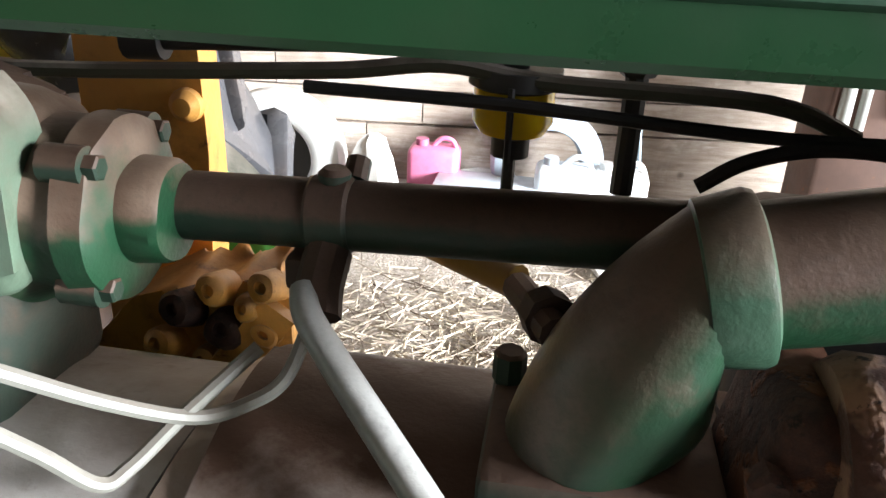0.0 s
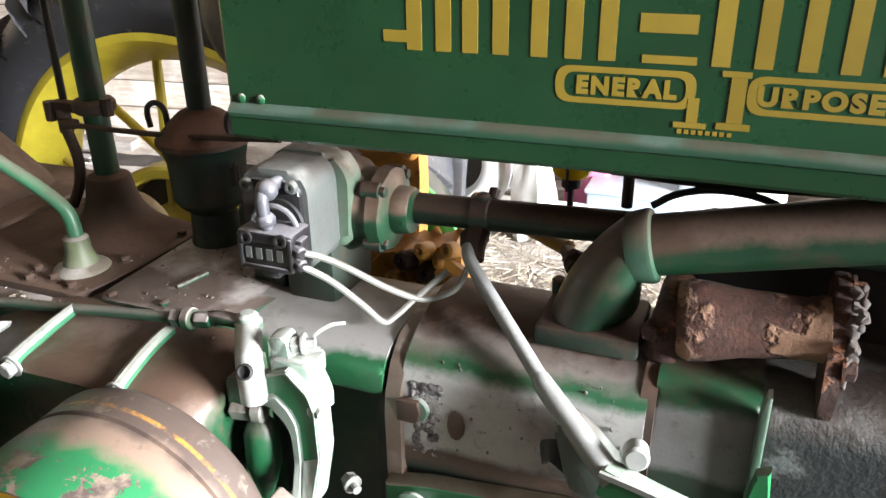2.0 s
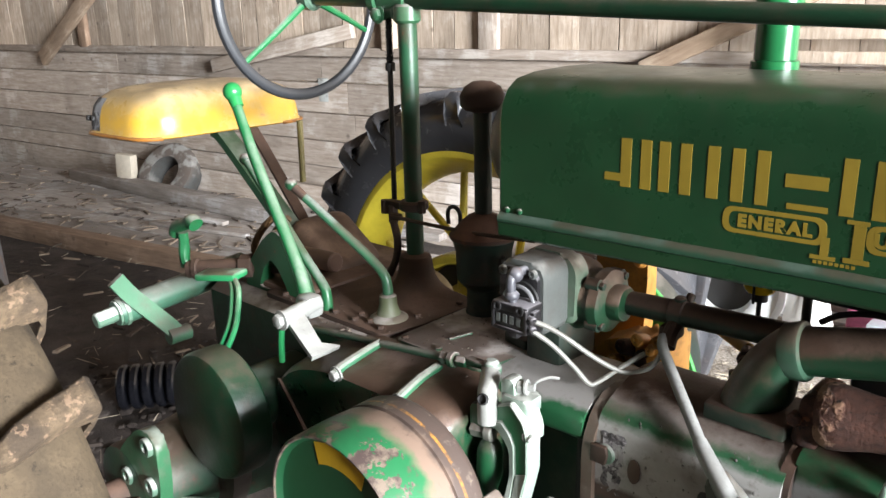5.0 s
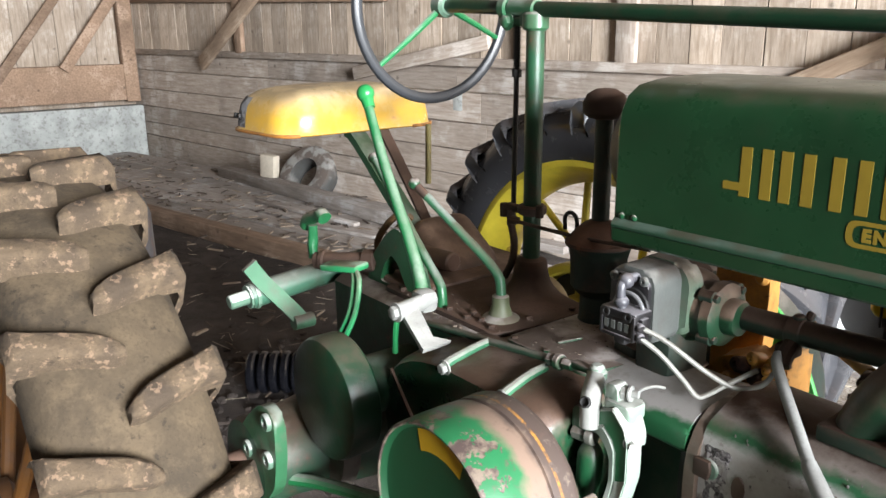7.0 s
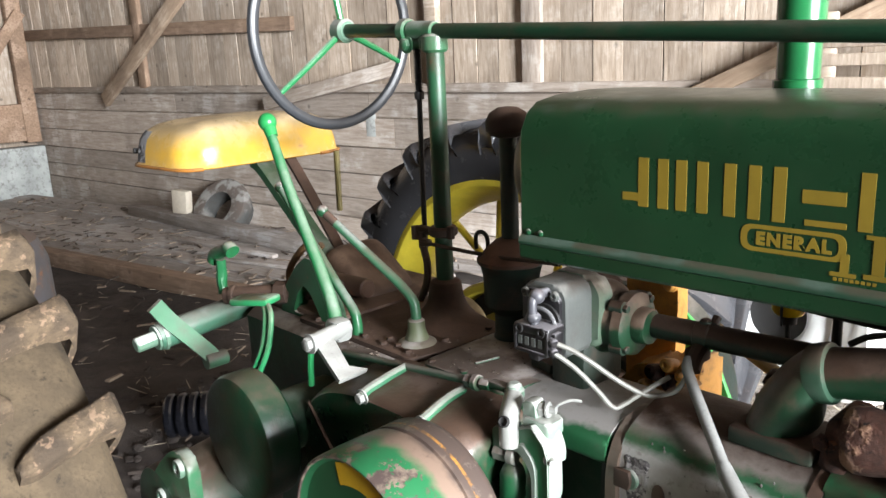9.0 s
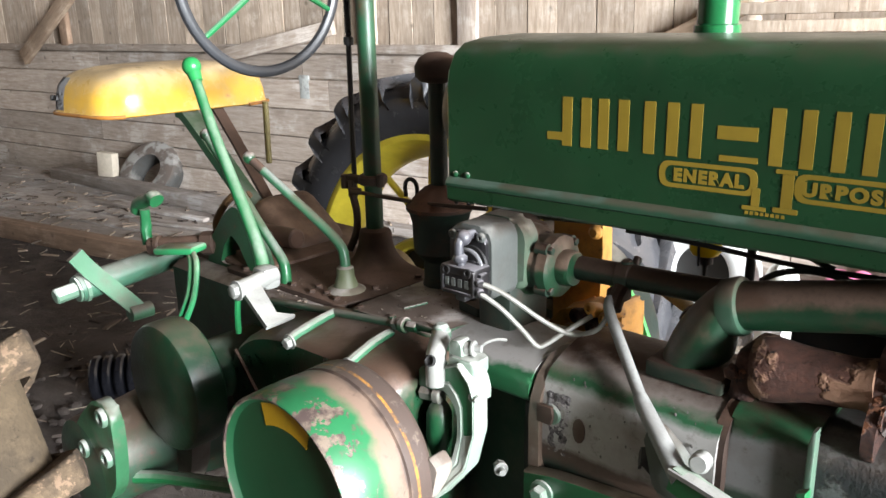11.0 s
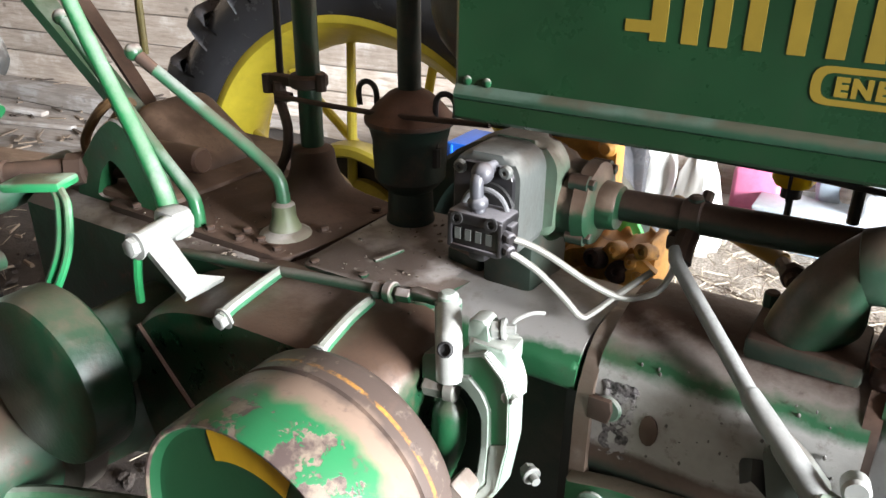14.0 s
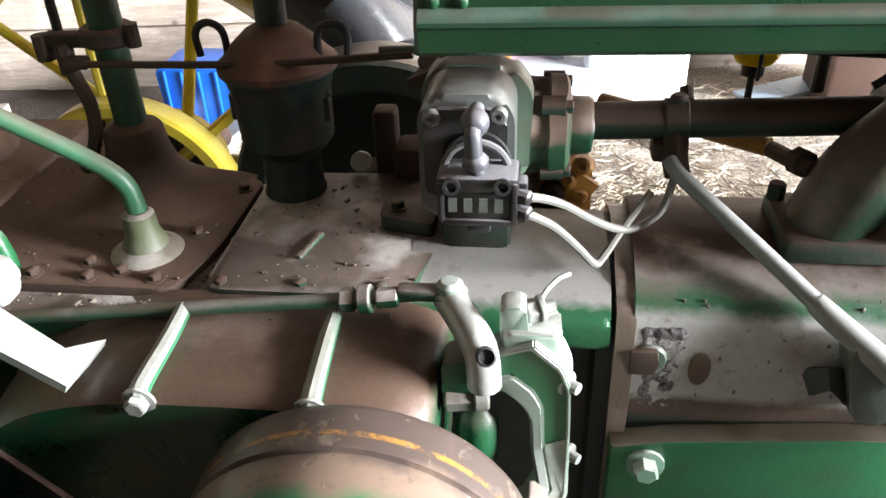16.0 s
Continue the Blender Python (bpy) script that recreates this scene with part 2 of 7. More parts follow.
def muddy(name, rubber, mud, scab, scabs, relief, blot):
    """Worn tyre rubber under dried mud: blotches, speckle, dark pits and pale crumbling scabs."""
    m, n, l, s = nodes_of(name)
    big, mid, fine, pit = noise_of(n, l, blot, 5.0, 0.6), noise_of(n, l, 30.0, 6.0, 0.7), noise_of(n, l, 220.0, 4.0), noise_of(n, l, 75.0, 5.0, 0.7)
    c = mix_of(n, l, ramp_of(n, l, big, 0.35, 0.62), rubber, mud)
    c = mix_of(n, l, math_of(n, l, "MULTIPLY", ramp_of(n, l, noise_of(n, l, 2.2 * blot, 4.0, 0.6), 0.52, 0.64), 0.6), c, tuple(1.35 * v for v in mud))
    c = mix_of(n, l, math_of(n, l, "MULTIPLY", ramp_of(n, l, mid, 0.48, 0.66), 0.55), c, tuple(1.5 * v for v in mud))
    c = mix_of(n, l, math_of(n, l, "MULTIPLY", ramp_of(n, l, fine, 0.5, 0.7), 0.45), c, rubber)
    c = mix_of(n, l, math_of(n, l, "MULTIPLY", ramp_of(n, l, pit, 0.56, 0.62), scabs), c, scab)
    dark = ramp_of(n, l, noise_of(n, l, 48.0, 6.0, 0.75), 0.58, 0.66)
    c = mix_of(n, l, math_of(n, l, "MULTIPLY", dark, 0.7), c, tuple(0.5 * v for v in rubber))
    l.new(c, s.inputs["Base Color"])
    s.inputs["Roughness"].default_value = 0.88
    s.inputs["Specular IOR Level"].default_value = 0.3
    bump_of(n, l, math_of(n, l, "ADD", math_of(n, l, "ADD", mid, math_of(n, l, "MULTIPLY", pit, 0.6)), math_of(n, l, "MULTIPLY", fine, 0.3)), relief, 0.006, s)
    return m


MUDDY_RUBBER = muddy("mud_dusted_tyre_rubber", (0.026, 0.019, 0.012), (0.060, 0.043, 0.0255), (0.085, 0.062, 0.038), 0.15, 0.28, 4.5)
WORN_LUG = muddy("worn_muddy_lug", (0.034, 0.024, 0.016), (0.072, 0.050, 0.030), (0.175, 0.115, 0.075), 0.65, 0.7, 7.0)
CONCRETE = paint("whitewashed_concrete", (0.50, 0.52, 0.50), 0.9, 0.2, (0.35, 0.3, 0.25), 0.6, 0.0, bump=0.5, tone=0.9)
BOARD = wood("weathered_wall_board", (0.54, 0.445, 0.36), (0.31, 0.235, 0.17), (9, 9, 1))
BOARD_H = wood("weathered_wall_plank", (0.49, 0.42, 0.36), (0.28, 0.22, 0.175), (1, 9, 9))
BEAM = wood("brown_barn_beam", (0.33, 0.22, 0.15), (0.18, 0.115, 0.075), (1, 9, 9))
BRACE = wood("tan_brace", (0.46, 0.34, 0.24), (0.27, 0.185, 0.125), (1, 9, 9))
# darker boards for the unseen walls and ceiling, so less light bounces back
DARK_BOARD = wood("dark_unseen_board", (0.13, 0.09, 0.06), (0.06, 0.042, 0.03), (9, 9, 1))
FLOOR_PLANK = wood("dusty_floor_plank", (0.42, 0.38, 0.35), (0.24, 0.205, 0.18), (1, 9, 9))


def dirt():
    m, n, l, s = nodes_of("barn_dirt_floor")
    a, b, c = noise_of(n, l, 1.3), noise_of(n, l, 14.0, 8.0, 0.7), noise_of(n, l, 90.0)
    col = mix_of(n, l, ramp_of(n, l, b, 0.35, 0.7), (0.014, 0.010, 0.008), (0.058, 0.043, 0.035))
    col = mix_of(n, l, math_of(n, l, "MULTIPLY", ramp_of(n, l, a, 0.45, 0.65), 0.6), col, (0.13, 0.11, 0.096))
    col = mix_of(n, l, math_of(n, l, "MULTIPLY", c, 0.4), col, (0.05, 0.035, 0.03))
    tc = n.new("ShaderNodeTexCoord")
    sp = n.new("ShaderNodeSeparateXYZ")
    l.new(tc.outputs["Object"], sp.inputs[0])
    # pale zone beyond the tractor: sunlight on the ground put into the chaff colour
    mr = n.new("ShaderNodeMapRange")
    mr.inputs["From Min"].default_value, mr.inputs["From Max"].default_value = 0.9, 1.5
    l.new(math_of(n, l, "ADD", sp.outputs["Y"], math_of(n, l, "MULTIPLY", math_of(n, l, "SUBTRACT", b, 0.5), 1.2)), mr.inputs["Value"])
    mx = n.new("ShaderNodeMapRange")
    mx.inputs["From Min"].default_value, mx.inputs["From Max"].default_value = -2.6, -1.8
    l.new(sp.outputs["X"], mx.inputs["Value"])
    chaff = mix_of(n, l, ramp_of(n, l, c, 0.4, 0.62), (0.21, 0.175, 0.14), (0.43, 0.38, 0.33))
    col = mix_of(n, l, math_of(n, l, "MULTIPLY", mr.outputs[0], mx.outputs[0]), col, chaff)
    l.new(col, s.inputs["Base Color"])
    s.inputs["Roughness"].default_value = 0.95
    bump_of(n, l, math_of(n, l, "ADD", b, math_of(n, l, "MULTIPLY", c, 0.4)), 0.9, 0.03, s)
    return m


DIRT = dirt()


# ---- mesh tools ----
def B():
    return bmesh.new()


def thing(name, label, category, base, group="", kind=""):
    ob = new(name)
    ob.location = base
    ob.empty_display_size = 0.1
    return tagged(ob, label, category, group, kind)


def part(name, bm, material, parent=None, label="", angle=35):
    me = bpy.data.meshes.new(name)
    bmesh.ops.recalc_face_normals(bm, faces=bm.faces)
    bm.to_mesh(me)
    bm.free()
    me.materials.append(material)
    me.shade_smooth()
    me.set_sharp_from_angle(angle=radians(angle))
    ob = new(name, me)
    if parent is not None:
        ob.parent = parent
        if parent.type == "EMPTY":
            ob.matrix_parent_inverse = Matrix.Translation(parent.location).inverted()
    if label:
        ob["label"] = label
    return ob


def box(bm, c, s, bevel=0.0, rot=None, seg=2):
    m = Matrix.Translation(c)
    if rot is not None:
        m = m @ Euler([radians(a) for a in rot]).to_matrix().to_4x4()
    g = bmesh.ops.create_cube(bm, size=1.0, matrix=m @ Matrix.Diagonal((*s, 1)))
    if bevel:
        edges = list({e for v in g["verts"] for e in v.link_edges})
        bmesh.ops.bevel(bm, geom=edges, offset=bevel, segments=seg, profile=0.5, affect="EDGES")
    return bm


def frame_of(axis):
    a = Vector(axis).normalized()
    u = a.orthogonal().normalized()
    return a, u, a.cross(u)


def lathe(bm, origin, axis, profile, n=32, close=True, arc=None):
    """Turns a profile of (distance along the axis, radius) about the axis."""
    a, u, v = frame_of(axis)
    o = Vector(origin)
    rings = []
    for d, r in profile:
        if r < 1e-6:
            rings.append([bm.verts.new(o + a * d)])
        else:
            rings.append([bm.verts.new(o + a * d + (u * math.cos(2 * math.pi * k / n) + v * math.sin(2 * math.pi * k / n)) * r) for k in range(n)])
    for p, q in zip(rings, rings[1:]):
        for k in range(n):
            j = (k + 1) % n
            if len(p) == 1 and len(q) > 1:
                bm.faces.new((p[0], q[k], q[j]))
            elif len(q) == 1 and len(p) > 1:
                bm.faces.new((p[k], p[j], q[0]))
            elif len(p) > 1:
                bm.faces.new((p[k], p[j], q[j], q[k]))
    if close:
        for ring in (rings[0], rings[-1]):
            if len(ring) > 1:
                bm.faces.new(ring)
    return bm


def rod(bm, p, q, r, r2=None, n=16, chamfer=0.0):
    p, q = Vector(p), Vector(q)
    d = (q - p).length
    r2 = r if r2 is None else r2
    c = min(chamfer, 0.4 * d, 0.5 * min(r, r2))
    prof = [(0, r), (d, r2)] if c == 0 else [(0, r - c), (c, r), (d - c, r2), (d, r2 - c)]
    return lathe(bm, p, q - p, prof, n)


def curve_pts(pts, step=6):
    """A smooth line through the points."""
    P = [Vector(p) for p in pts]
    if len(P) < 3:
        return P
    P = [2 * P[0] - P[1], *P, 2 * P[-1] - P[-2]]
    out = []
    for i in range(1, len(P) - 2):
        for k in range(step):
            t = k / step
            a, b, c, d = P[i - 1], P[i], P[i + 1], P[i + 2]
            out.append(0.5 * (2 * b + (c - a) * t + (2 * a - 5 * b + 4 * c - d) * t * t + (3 * b - a - 3 * c + d) * t ** 3))
    return out + [P[-2]]


def sweep(bm, pts, r, n=10, step=6, flat=None, closed=False):
    """A tube along a smooth line; flat=(w, h) gives a flat bar instead, with h along the first side direction."""
    P = curve_pts(pts, step)
    rs = r if isinstance(r, (list, tuple)) else None
    T = [(P[min(i + 1, len(P) - 1)] - P[max(i - 1, 0)]).normalized() for i in range(len(P))]
    u = Vector((0, 0, 1)) if abs(T[0].z) < 0.9 else Vector((1, 0, 0))
    rings = []
    for i, (p, t) in enumerate(zip(P, T)):
        u = (u - t * u.dot(t)).normalized()
        v = t.cross(u)
        if flat:
            w, h = flat
            rings.append([bm.verts.new(p + u * a * h / 2 + v * b * w / 2) for a, b in ((-1, -1), (-1, 1), (1, 1), (1, -1))])
        else:
            rr = r if rs is None else rs[0] + (rs[1] - rs[0]) * i / (len(P) - 1)
            rings.append([bm.verts.new(p + (u * math.cos(2 * math.pi * k / n) + v * math.sin(2 * math.pi * k / n)) * rr) for k in range(n)])
    m = len(rings[0])
    for p, q in zip(rings, rings[1:]):
        for k in range(m):
            bm.faces.new((p[k], p[(k + 1) % m], q[(k + 1) % m], q[k]))
    bm.faces.new(rings[0])
    bm.faces.new(rings[-1])
    return bm


def prism(bm, outline, plane, lo, hi, bevel=0.0, seg=2):
    """A flat outline pushed from lo to hi along the axis that the plane leaves out."""
    def at(u, v, w):
        return {"xz": (u, w, v), "yz": (w, u, v), "xy": (u, v, w)}[plane]
    a = [bm.verts.new(at(u, v, lo)) for u, v in outline]
    b = [bm.verts.new(at(u, v, hi)) for u, v in outline]
    faces = [bm.faces.new(a), bm.faces.new(b)]
    for k in range(len(a)):
        j = (k + 1) % len(a)
        faces.append(bm.faces.new((a[k], a[j], b[j], b[k])))
    if bevel:
        edges = list({e for f in faces[:2] for e in f.edges})
        bmesh.ops.bevel(bm, geom=edges, offset=bevel, segments=seg, profile=0.5, affect="EDGES")
    return bm


def rounded(outline, r, seg=5):
    """The outline with its corners rounded."""
    out, n = [], len(outline)
    for i in range(n):
        p, c, q = Vector(outline[i - 1]), Vector(outline[i]), Vector(outline[(i + 1) % n])
        a, b = (p - c), (q - c)
        k = min(r, 0.45 * a.length, 0.45 * b.length)
        s, e = c + a.normalized() * k, c + b.normalized() * k
        for j in range(seg + 1):
            t = j / seg
            out.append(tuple((1 - t) ** 2 * s + 2 * t * (1 - t) * c + t * t * e))
    return out


def polar_hit(outline, c, a):
    """Distance from c to the outline in the direction a."""
    d = (math.cos(a), math.sin(a))
    best = 0.0
    for (x0, z0), (x1, z1) in zip(outline, outline[1:] + outline[:1]):
        ex, ez = x1 - x0, z1 - z0
        det = ex * d[1] - ez * d[0]
        if abs(det) < 1e-12:
            continue
        k = ((c[0] - x0) * d[1] - (c[1] - z0) * d[0]) / det
        r = ((c[0] - x0) * ez - (c[1] - z0) * ex) / det
        if -1e-9 <= k <= 1 + 1e-9 and r > best:
            best = r
    return best


def ring_plate(bm, outer, inner, c, lo, hi, n=48, round_=0.003):
    """A plate in the xz plane between y lo and hi, with a hole."""
    loops = []
    for outline, y, off in ((inner, lo, 0), (outer, lo, -round_), (outer, lo + round_, 0), (outer, hi, 0), (inner, hi, 0)):
        loop = []
        for k in range(n):
            a = 2 * math.pi * k / n
            r = polar_hit(outline, c, a) + off
            loop.append(bm.verts.new((c[0] + r * math.cos(a), y, c[1] + r * math.sin(a))))
        loops.append(loop)
    for p, q in zip(loops, loops[1:] + loops[:1]):
        for k in range(n):
            bm.faces.new((p[k], p[(k + 1) % n], q[(k + 1) % n], q[k]))


def slab(bm, inner, outer, front, back):
    """A cast strip between two lines of (x, z), its front at the y values given and its back behind them."""
    rows = []
    for (x0, z0), (x1, z1), f in zip(inner, outer, front):
        rows.append([bm.verts.new(v) for v in ((x0, f, z0), (x1, f, z1), (x1, f + back, z1), (x0, f + back, z0))])
    for p, q in zip(rows, rows[1:]):
        for k in range(4):
            bm.faces.new((p[k], p[(k + 1) % 4], q[(k + 1) % 4], q[k]))
    bm.faces.new(rows[0]), bm.faces.new(rows[-1])
    bmesh.ops.recalc_face_normals(bm, faces=bm.faces)


def hexbolt(bm, p, axis, r, h, washer=True):
    p, a = Vector(p), Vector(axis).normalized()
    if washer:
        lathe(bm, p, a, [(0, r * 1.5), (h * 0.22, r * 1.5), (h * 0.25, r * 1.3)], 14)
    lathe(bm, p + a * h * 0.2, a, [(0, r), (h * 0.7, r), (h * 0.8, r * 0.8)], 6)
    return bm


def dent(bm, amount, scale, seed=0.0):
    for v in bm.verts:
        v.co += noise.noise_vector(v.co * scale + Vector((seed, seed, seed))) * amount
    return bm


# ---- barn ----
def ground_sheet():
    bm = B()
    xs = [-40, -25, -16, *np.arange(-11, -4, 0.35), *np.arange(-4, 3.4, 0.09), *np.arange(3.4, 6, 0.4), 10, 20, 40]
    ys = [-40, -20, -10, -6, *np.arange(-4, -1.6, 0.3), *np.arange(-1.6, 3.7, 0.09), 5, 10, 25, 40]
    grid = [[bm.verts.new((x, y, 0.03 * noise.noise((x * 1.1, y * 1.1, 0)) + 0.022 * noise.noise((x * 5, y * 5, 3)) if abs(x) < 11 and abs(y) < 5 else 0)) for y in ys] for x in xs]
    for a, b in zip(grid, grid[1:]):
        for k in range(len(ys) - 1):
            bm.faces.new((a[k], b[k], b[k + 1], a[k + 1]))
    tagged(part("ground", bm, DIRT, angle=180), "brown dirt barn floor strewn with straw and chaff, far side painted as sunlit", "ground", kind="structure")


ground_sheet()
SLOPE = math.atan(0.12)
NORTH = Matrix.Translation((-9.9, 1.89, 0)) @ Matrix.Rotation(SLOPE, 4, "Z")


def piece(name, mesh, parent, m):
    ob = new(name, mesh)
    ob.parent = parent
    ob.matrix_world = m
    ob.matrix_basis = (Matrix.Translation(parent.location) if parent.type == "EMPTY" else Matrix.Identity(4)).inverted() @ m
    return ob


def board_mesh(name, length, width, thick, material, axis="x", seed=0):
    bm = B()
    n = 7
    rings = []
    for k in range(n):
        d = length * k / (n - 1)
        w0, w1 = 0.003 * noise.noise((k, seed, 0.5)), width + 0.004 * noise.noise((k, seed, 5.5))
        if axis == "x":
            rings.append([bm.verts.new(p) for p in ((d, 0, w0), (d, -thick, w0), (d, -thick, w1), (d, 0, w1))])
        else:
            rings.append([bm.verts.new(p) for p in ((w0, 0, d), (w0, -thick, d), (w1, -thick, d), (w1, 0, d))])
    for a, b in zip(rings, rings[1:]):
        for k in range(4):
            bm.faces.new((a[k], a[(k + 1) % 4], b[(k + 1) % 4], b[k]))
    bm.faces.new(rings[0]), bm.faces.new(rings[-1])
    me = bpy.data.meshes.new(name)
    bmesh.ops.recalc_face_normals(bm, faces=bm.faces)
    bm.to_mesh(me)
    bm.free()
    me.materials.append(material)
    return me


def wall_slab(name, m, length, height, thick, material, label):
    bm = B()
    box(bm, (length / 2, thick / 2, height / 2), (length, thick, height))
    bm.transform(m)
    return tagged(part(name, bm, material), label, "wall", kind="structure")


wall_north = wall_slab("wall_north", NORTH @ Matrix.Translation((0, 0.03, 0)), 15.0, 4.0, 0.10, BOARD, "barn wall of weathered horizontal planks under vertical boards")
# other walls close the barn
wall_west = wall_slab("wall_west", Matrix.Translation((-9.9, -6.0, 0)) @ Matrix.Rotation(radians(90), 4, "Z"), 8.0, 4.0, 0.12, BOARD, "gable wall of brown barn boards over a concrete footing")
# unseen dark walls; the south one is lengthened to cut fill light
wall_slab("wall_south", Matrix.Translation((-9.9, -6.0, 0)), 10.4, 4.0, 0.12, DARK_BOARD, "unseen barn wall of dark weathered boards beside the open door")
wall_slab("wall_south_end", Matrix.Translation((1.5, -6.0, 0)), 4.0, 4.0, 0.12, DARK_BOARD, "unseen barn wall of dark weathered boards beside the open door")
wall_slab("wall_east", Matrix.Translation((5.2, -6.0, 0)) @ Matrix.Rotation(radians(90), 4, "Z"), 3.6, 4.0, 0.12, DARK_BOARD, "unseen barn wall of dark weathered boards beside the open door")
wall_slab("wall_east_end", Matrix.Translation((5.2, 2.4, 0)) @ Matrix.Rotation(radians(90), 4, "Z"), 1.6, 4.0, 0.12, DARK_BOARD, "unseen barn wall of dark weathered boards beside the open door")
bm = B()
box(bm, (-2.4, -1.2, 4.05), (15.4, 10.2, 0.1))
tagged(part("ceiling", bm, DARK_BOARD), "dark unseen barn ceiling of rough boards", "ceiling", kind="structure")


# ---- the tractor ----
tractor = thing("tractor", "old dusty green tractor with yellow seat and yellow wheels", "tractor", (-0.5, 0, 0))


def taper(x):
    """The hood widens a little towards the rear."""
    return 1 + 0.25 * max(0.0, 0.07 - x)


def hood():
    side = [(0.155, 1.2535), (0.155, 1.39), (0.151, 1.415), (0.140, 1.438), (0.120, 1.452), (0.08, 1.459), (0.0, 1.462)]
    low = [(0.137, 1.216), (0.1565, 1.2145), (0.1595, 1.2185), (0.1605, 1.236), (0.1595, 1.241)]
    prof = [(-y, z) for y, z in low + side] + [(y, z) for y, z in reversed(low + side[:-1])]
    bm = B()
    xs = [-0.427, -0.423, -0.40, -0.3, -0.2, -0.1, 0.0, 0.07, 0.2, 0.4, 0.8]
    outer = [[bm.verts.new((x, y * taper(x) * (0.985 if x < -0.425 else 1), z - (0.004 if x < -0.425 else 0) * (z > 1.3))) for y, z in prof] for x in xs]
    inner = [[bm.verts.new((x, y * taper(x) * 0.972, 1.21 + (z - 1.21) * 0.975 + (0.003 if z < 1.3 else 0))) for y, z in prof] for x in xs]
    for rows in (outer, inner):
        for a, b in zip(rows, rows[1:]):
            for k in range(len(prof) - 1):
                bm.faces.new((a[k], b[k], b[k + 1], a[k + 1]))
    for e in (0, -1):
        for k in range(len(prof) - 1):
            bm.faces.new((outer[e][k], outer[e][k + 1], inner[e][k + 1], inner[e][k]))
    for k in (0, -1):
        for i in range(len(xs) - 1):
            bm.faces.new((outer[i][k], outer[i + 1][k], inner[i + 1][k], inner[i][k]))
    ob = part("hood", bm, HOOD_GREEN, tractor, "dark green sheet-metal hood with yellow lettering and a dusty bead", 30)
    bm = B()
    bead = [(0.1550, 1.2535), (0.1590, 1.2520), (0.1625, 1.2485), (0.1640, 1.2440), (0.1630, 1.2400), (0.1600, 1.2375), (0.1550, 1.2370)]
    rings = [[bm.verts.new((x, -y * taper(x), z)) for y, z in bead] for x in xs[1:]]
    for a, b in zip(rings, rings[1:]):
        for k in range(len(bead) - 1):
            bm.faces.new((a[k], b[k], b[k + 1], a[k + 1]))
    bm.faces.new(rings[0]), bm.faces.new(rings[-1])
    part("hood_bead", bm, HOOD_BEAD, ob, "pale dusty bead along the hood")
    for x in (-0.411, -0.388):
        bm = B()
        lathe(bm, (x, -0.154 * taper(x), 1.2575), (0, -1, 0), [(0, 0.0055), (0.003, 0.005), (0.0045, 0.003), (0.005, 0)], 12)
        part("rivet", bm, GREEN, ob)
    return ob


hood_ob = hood()


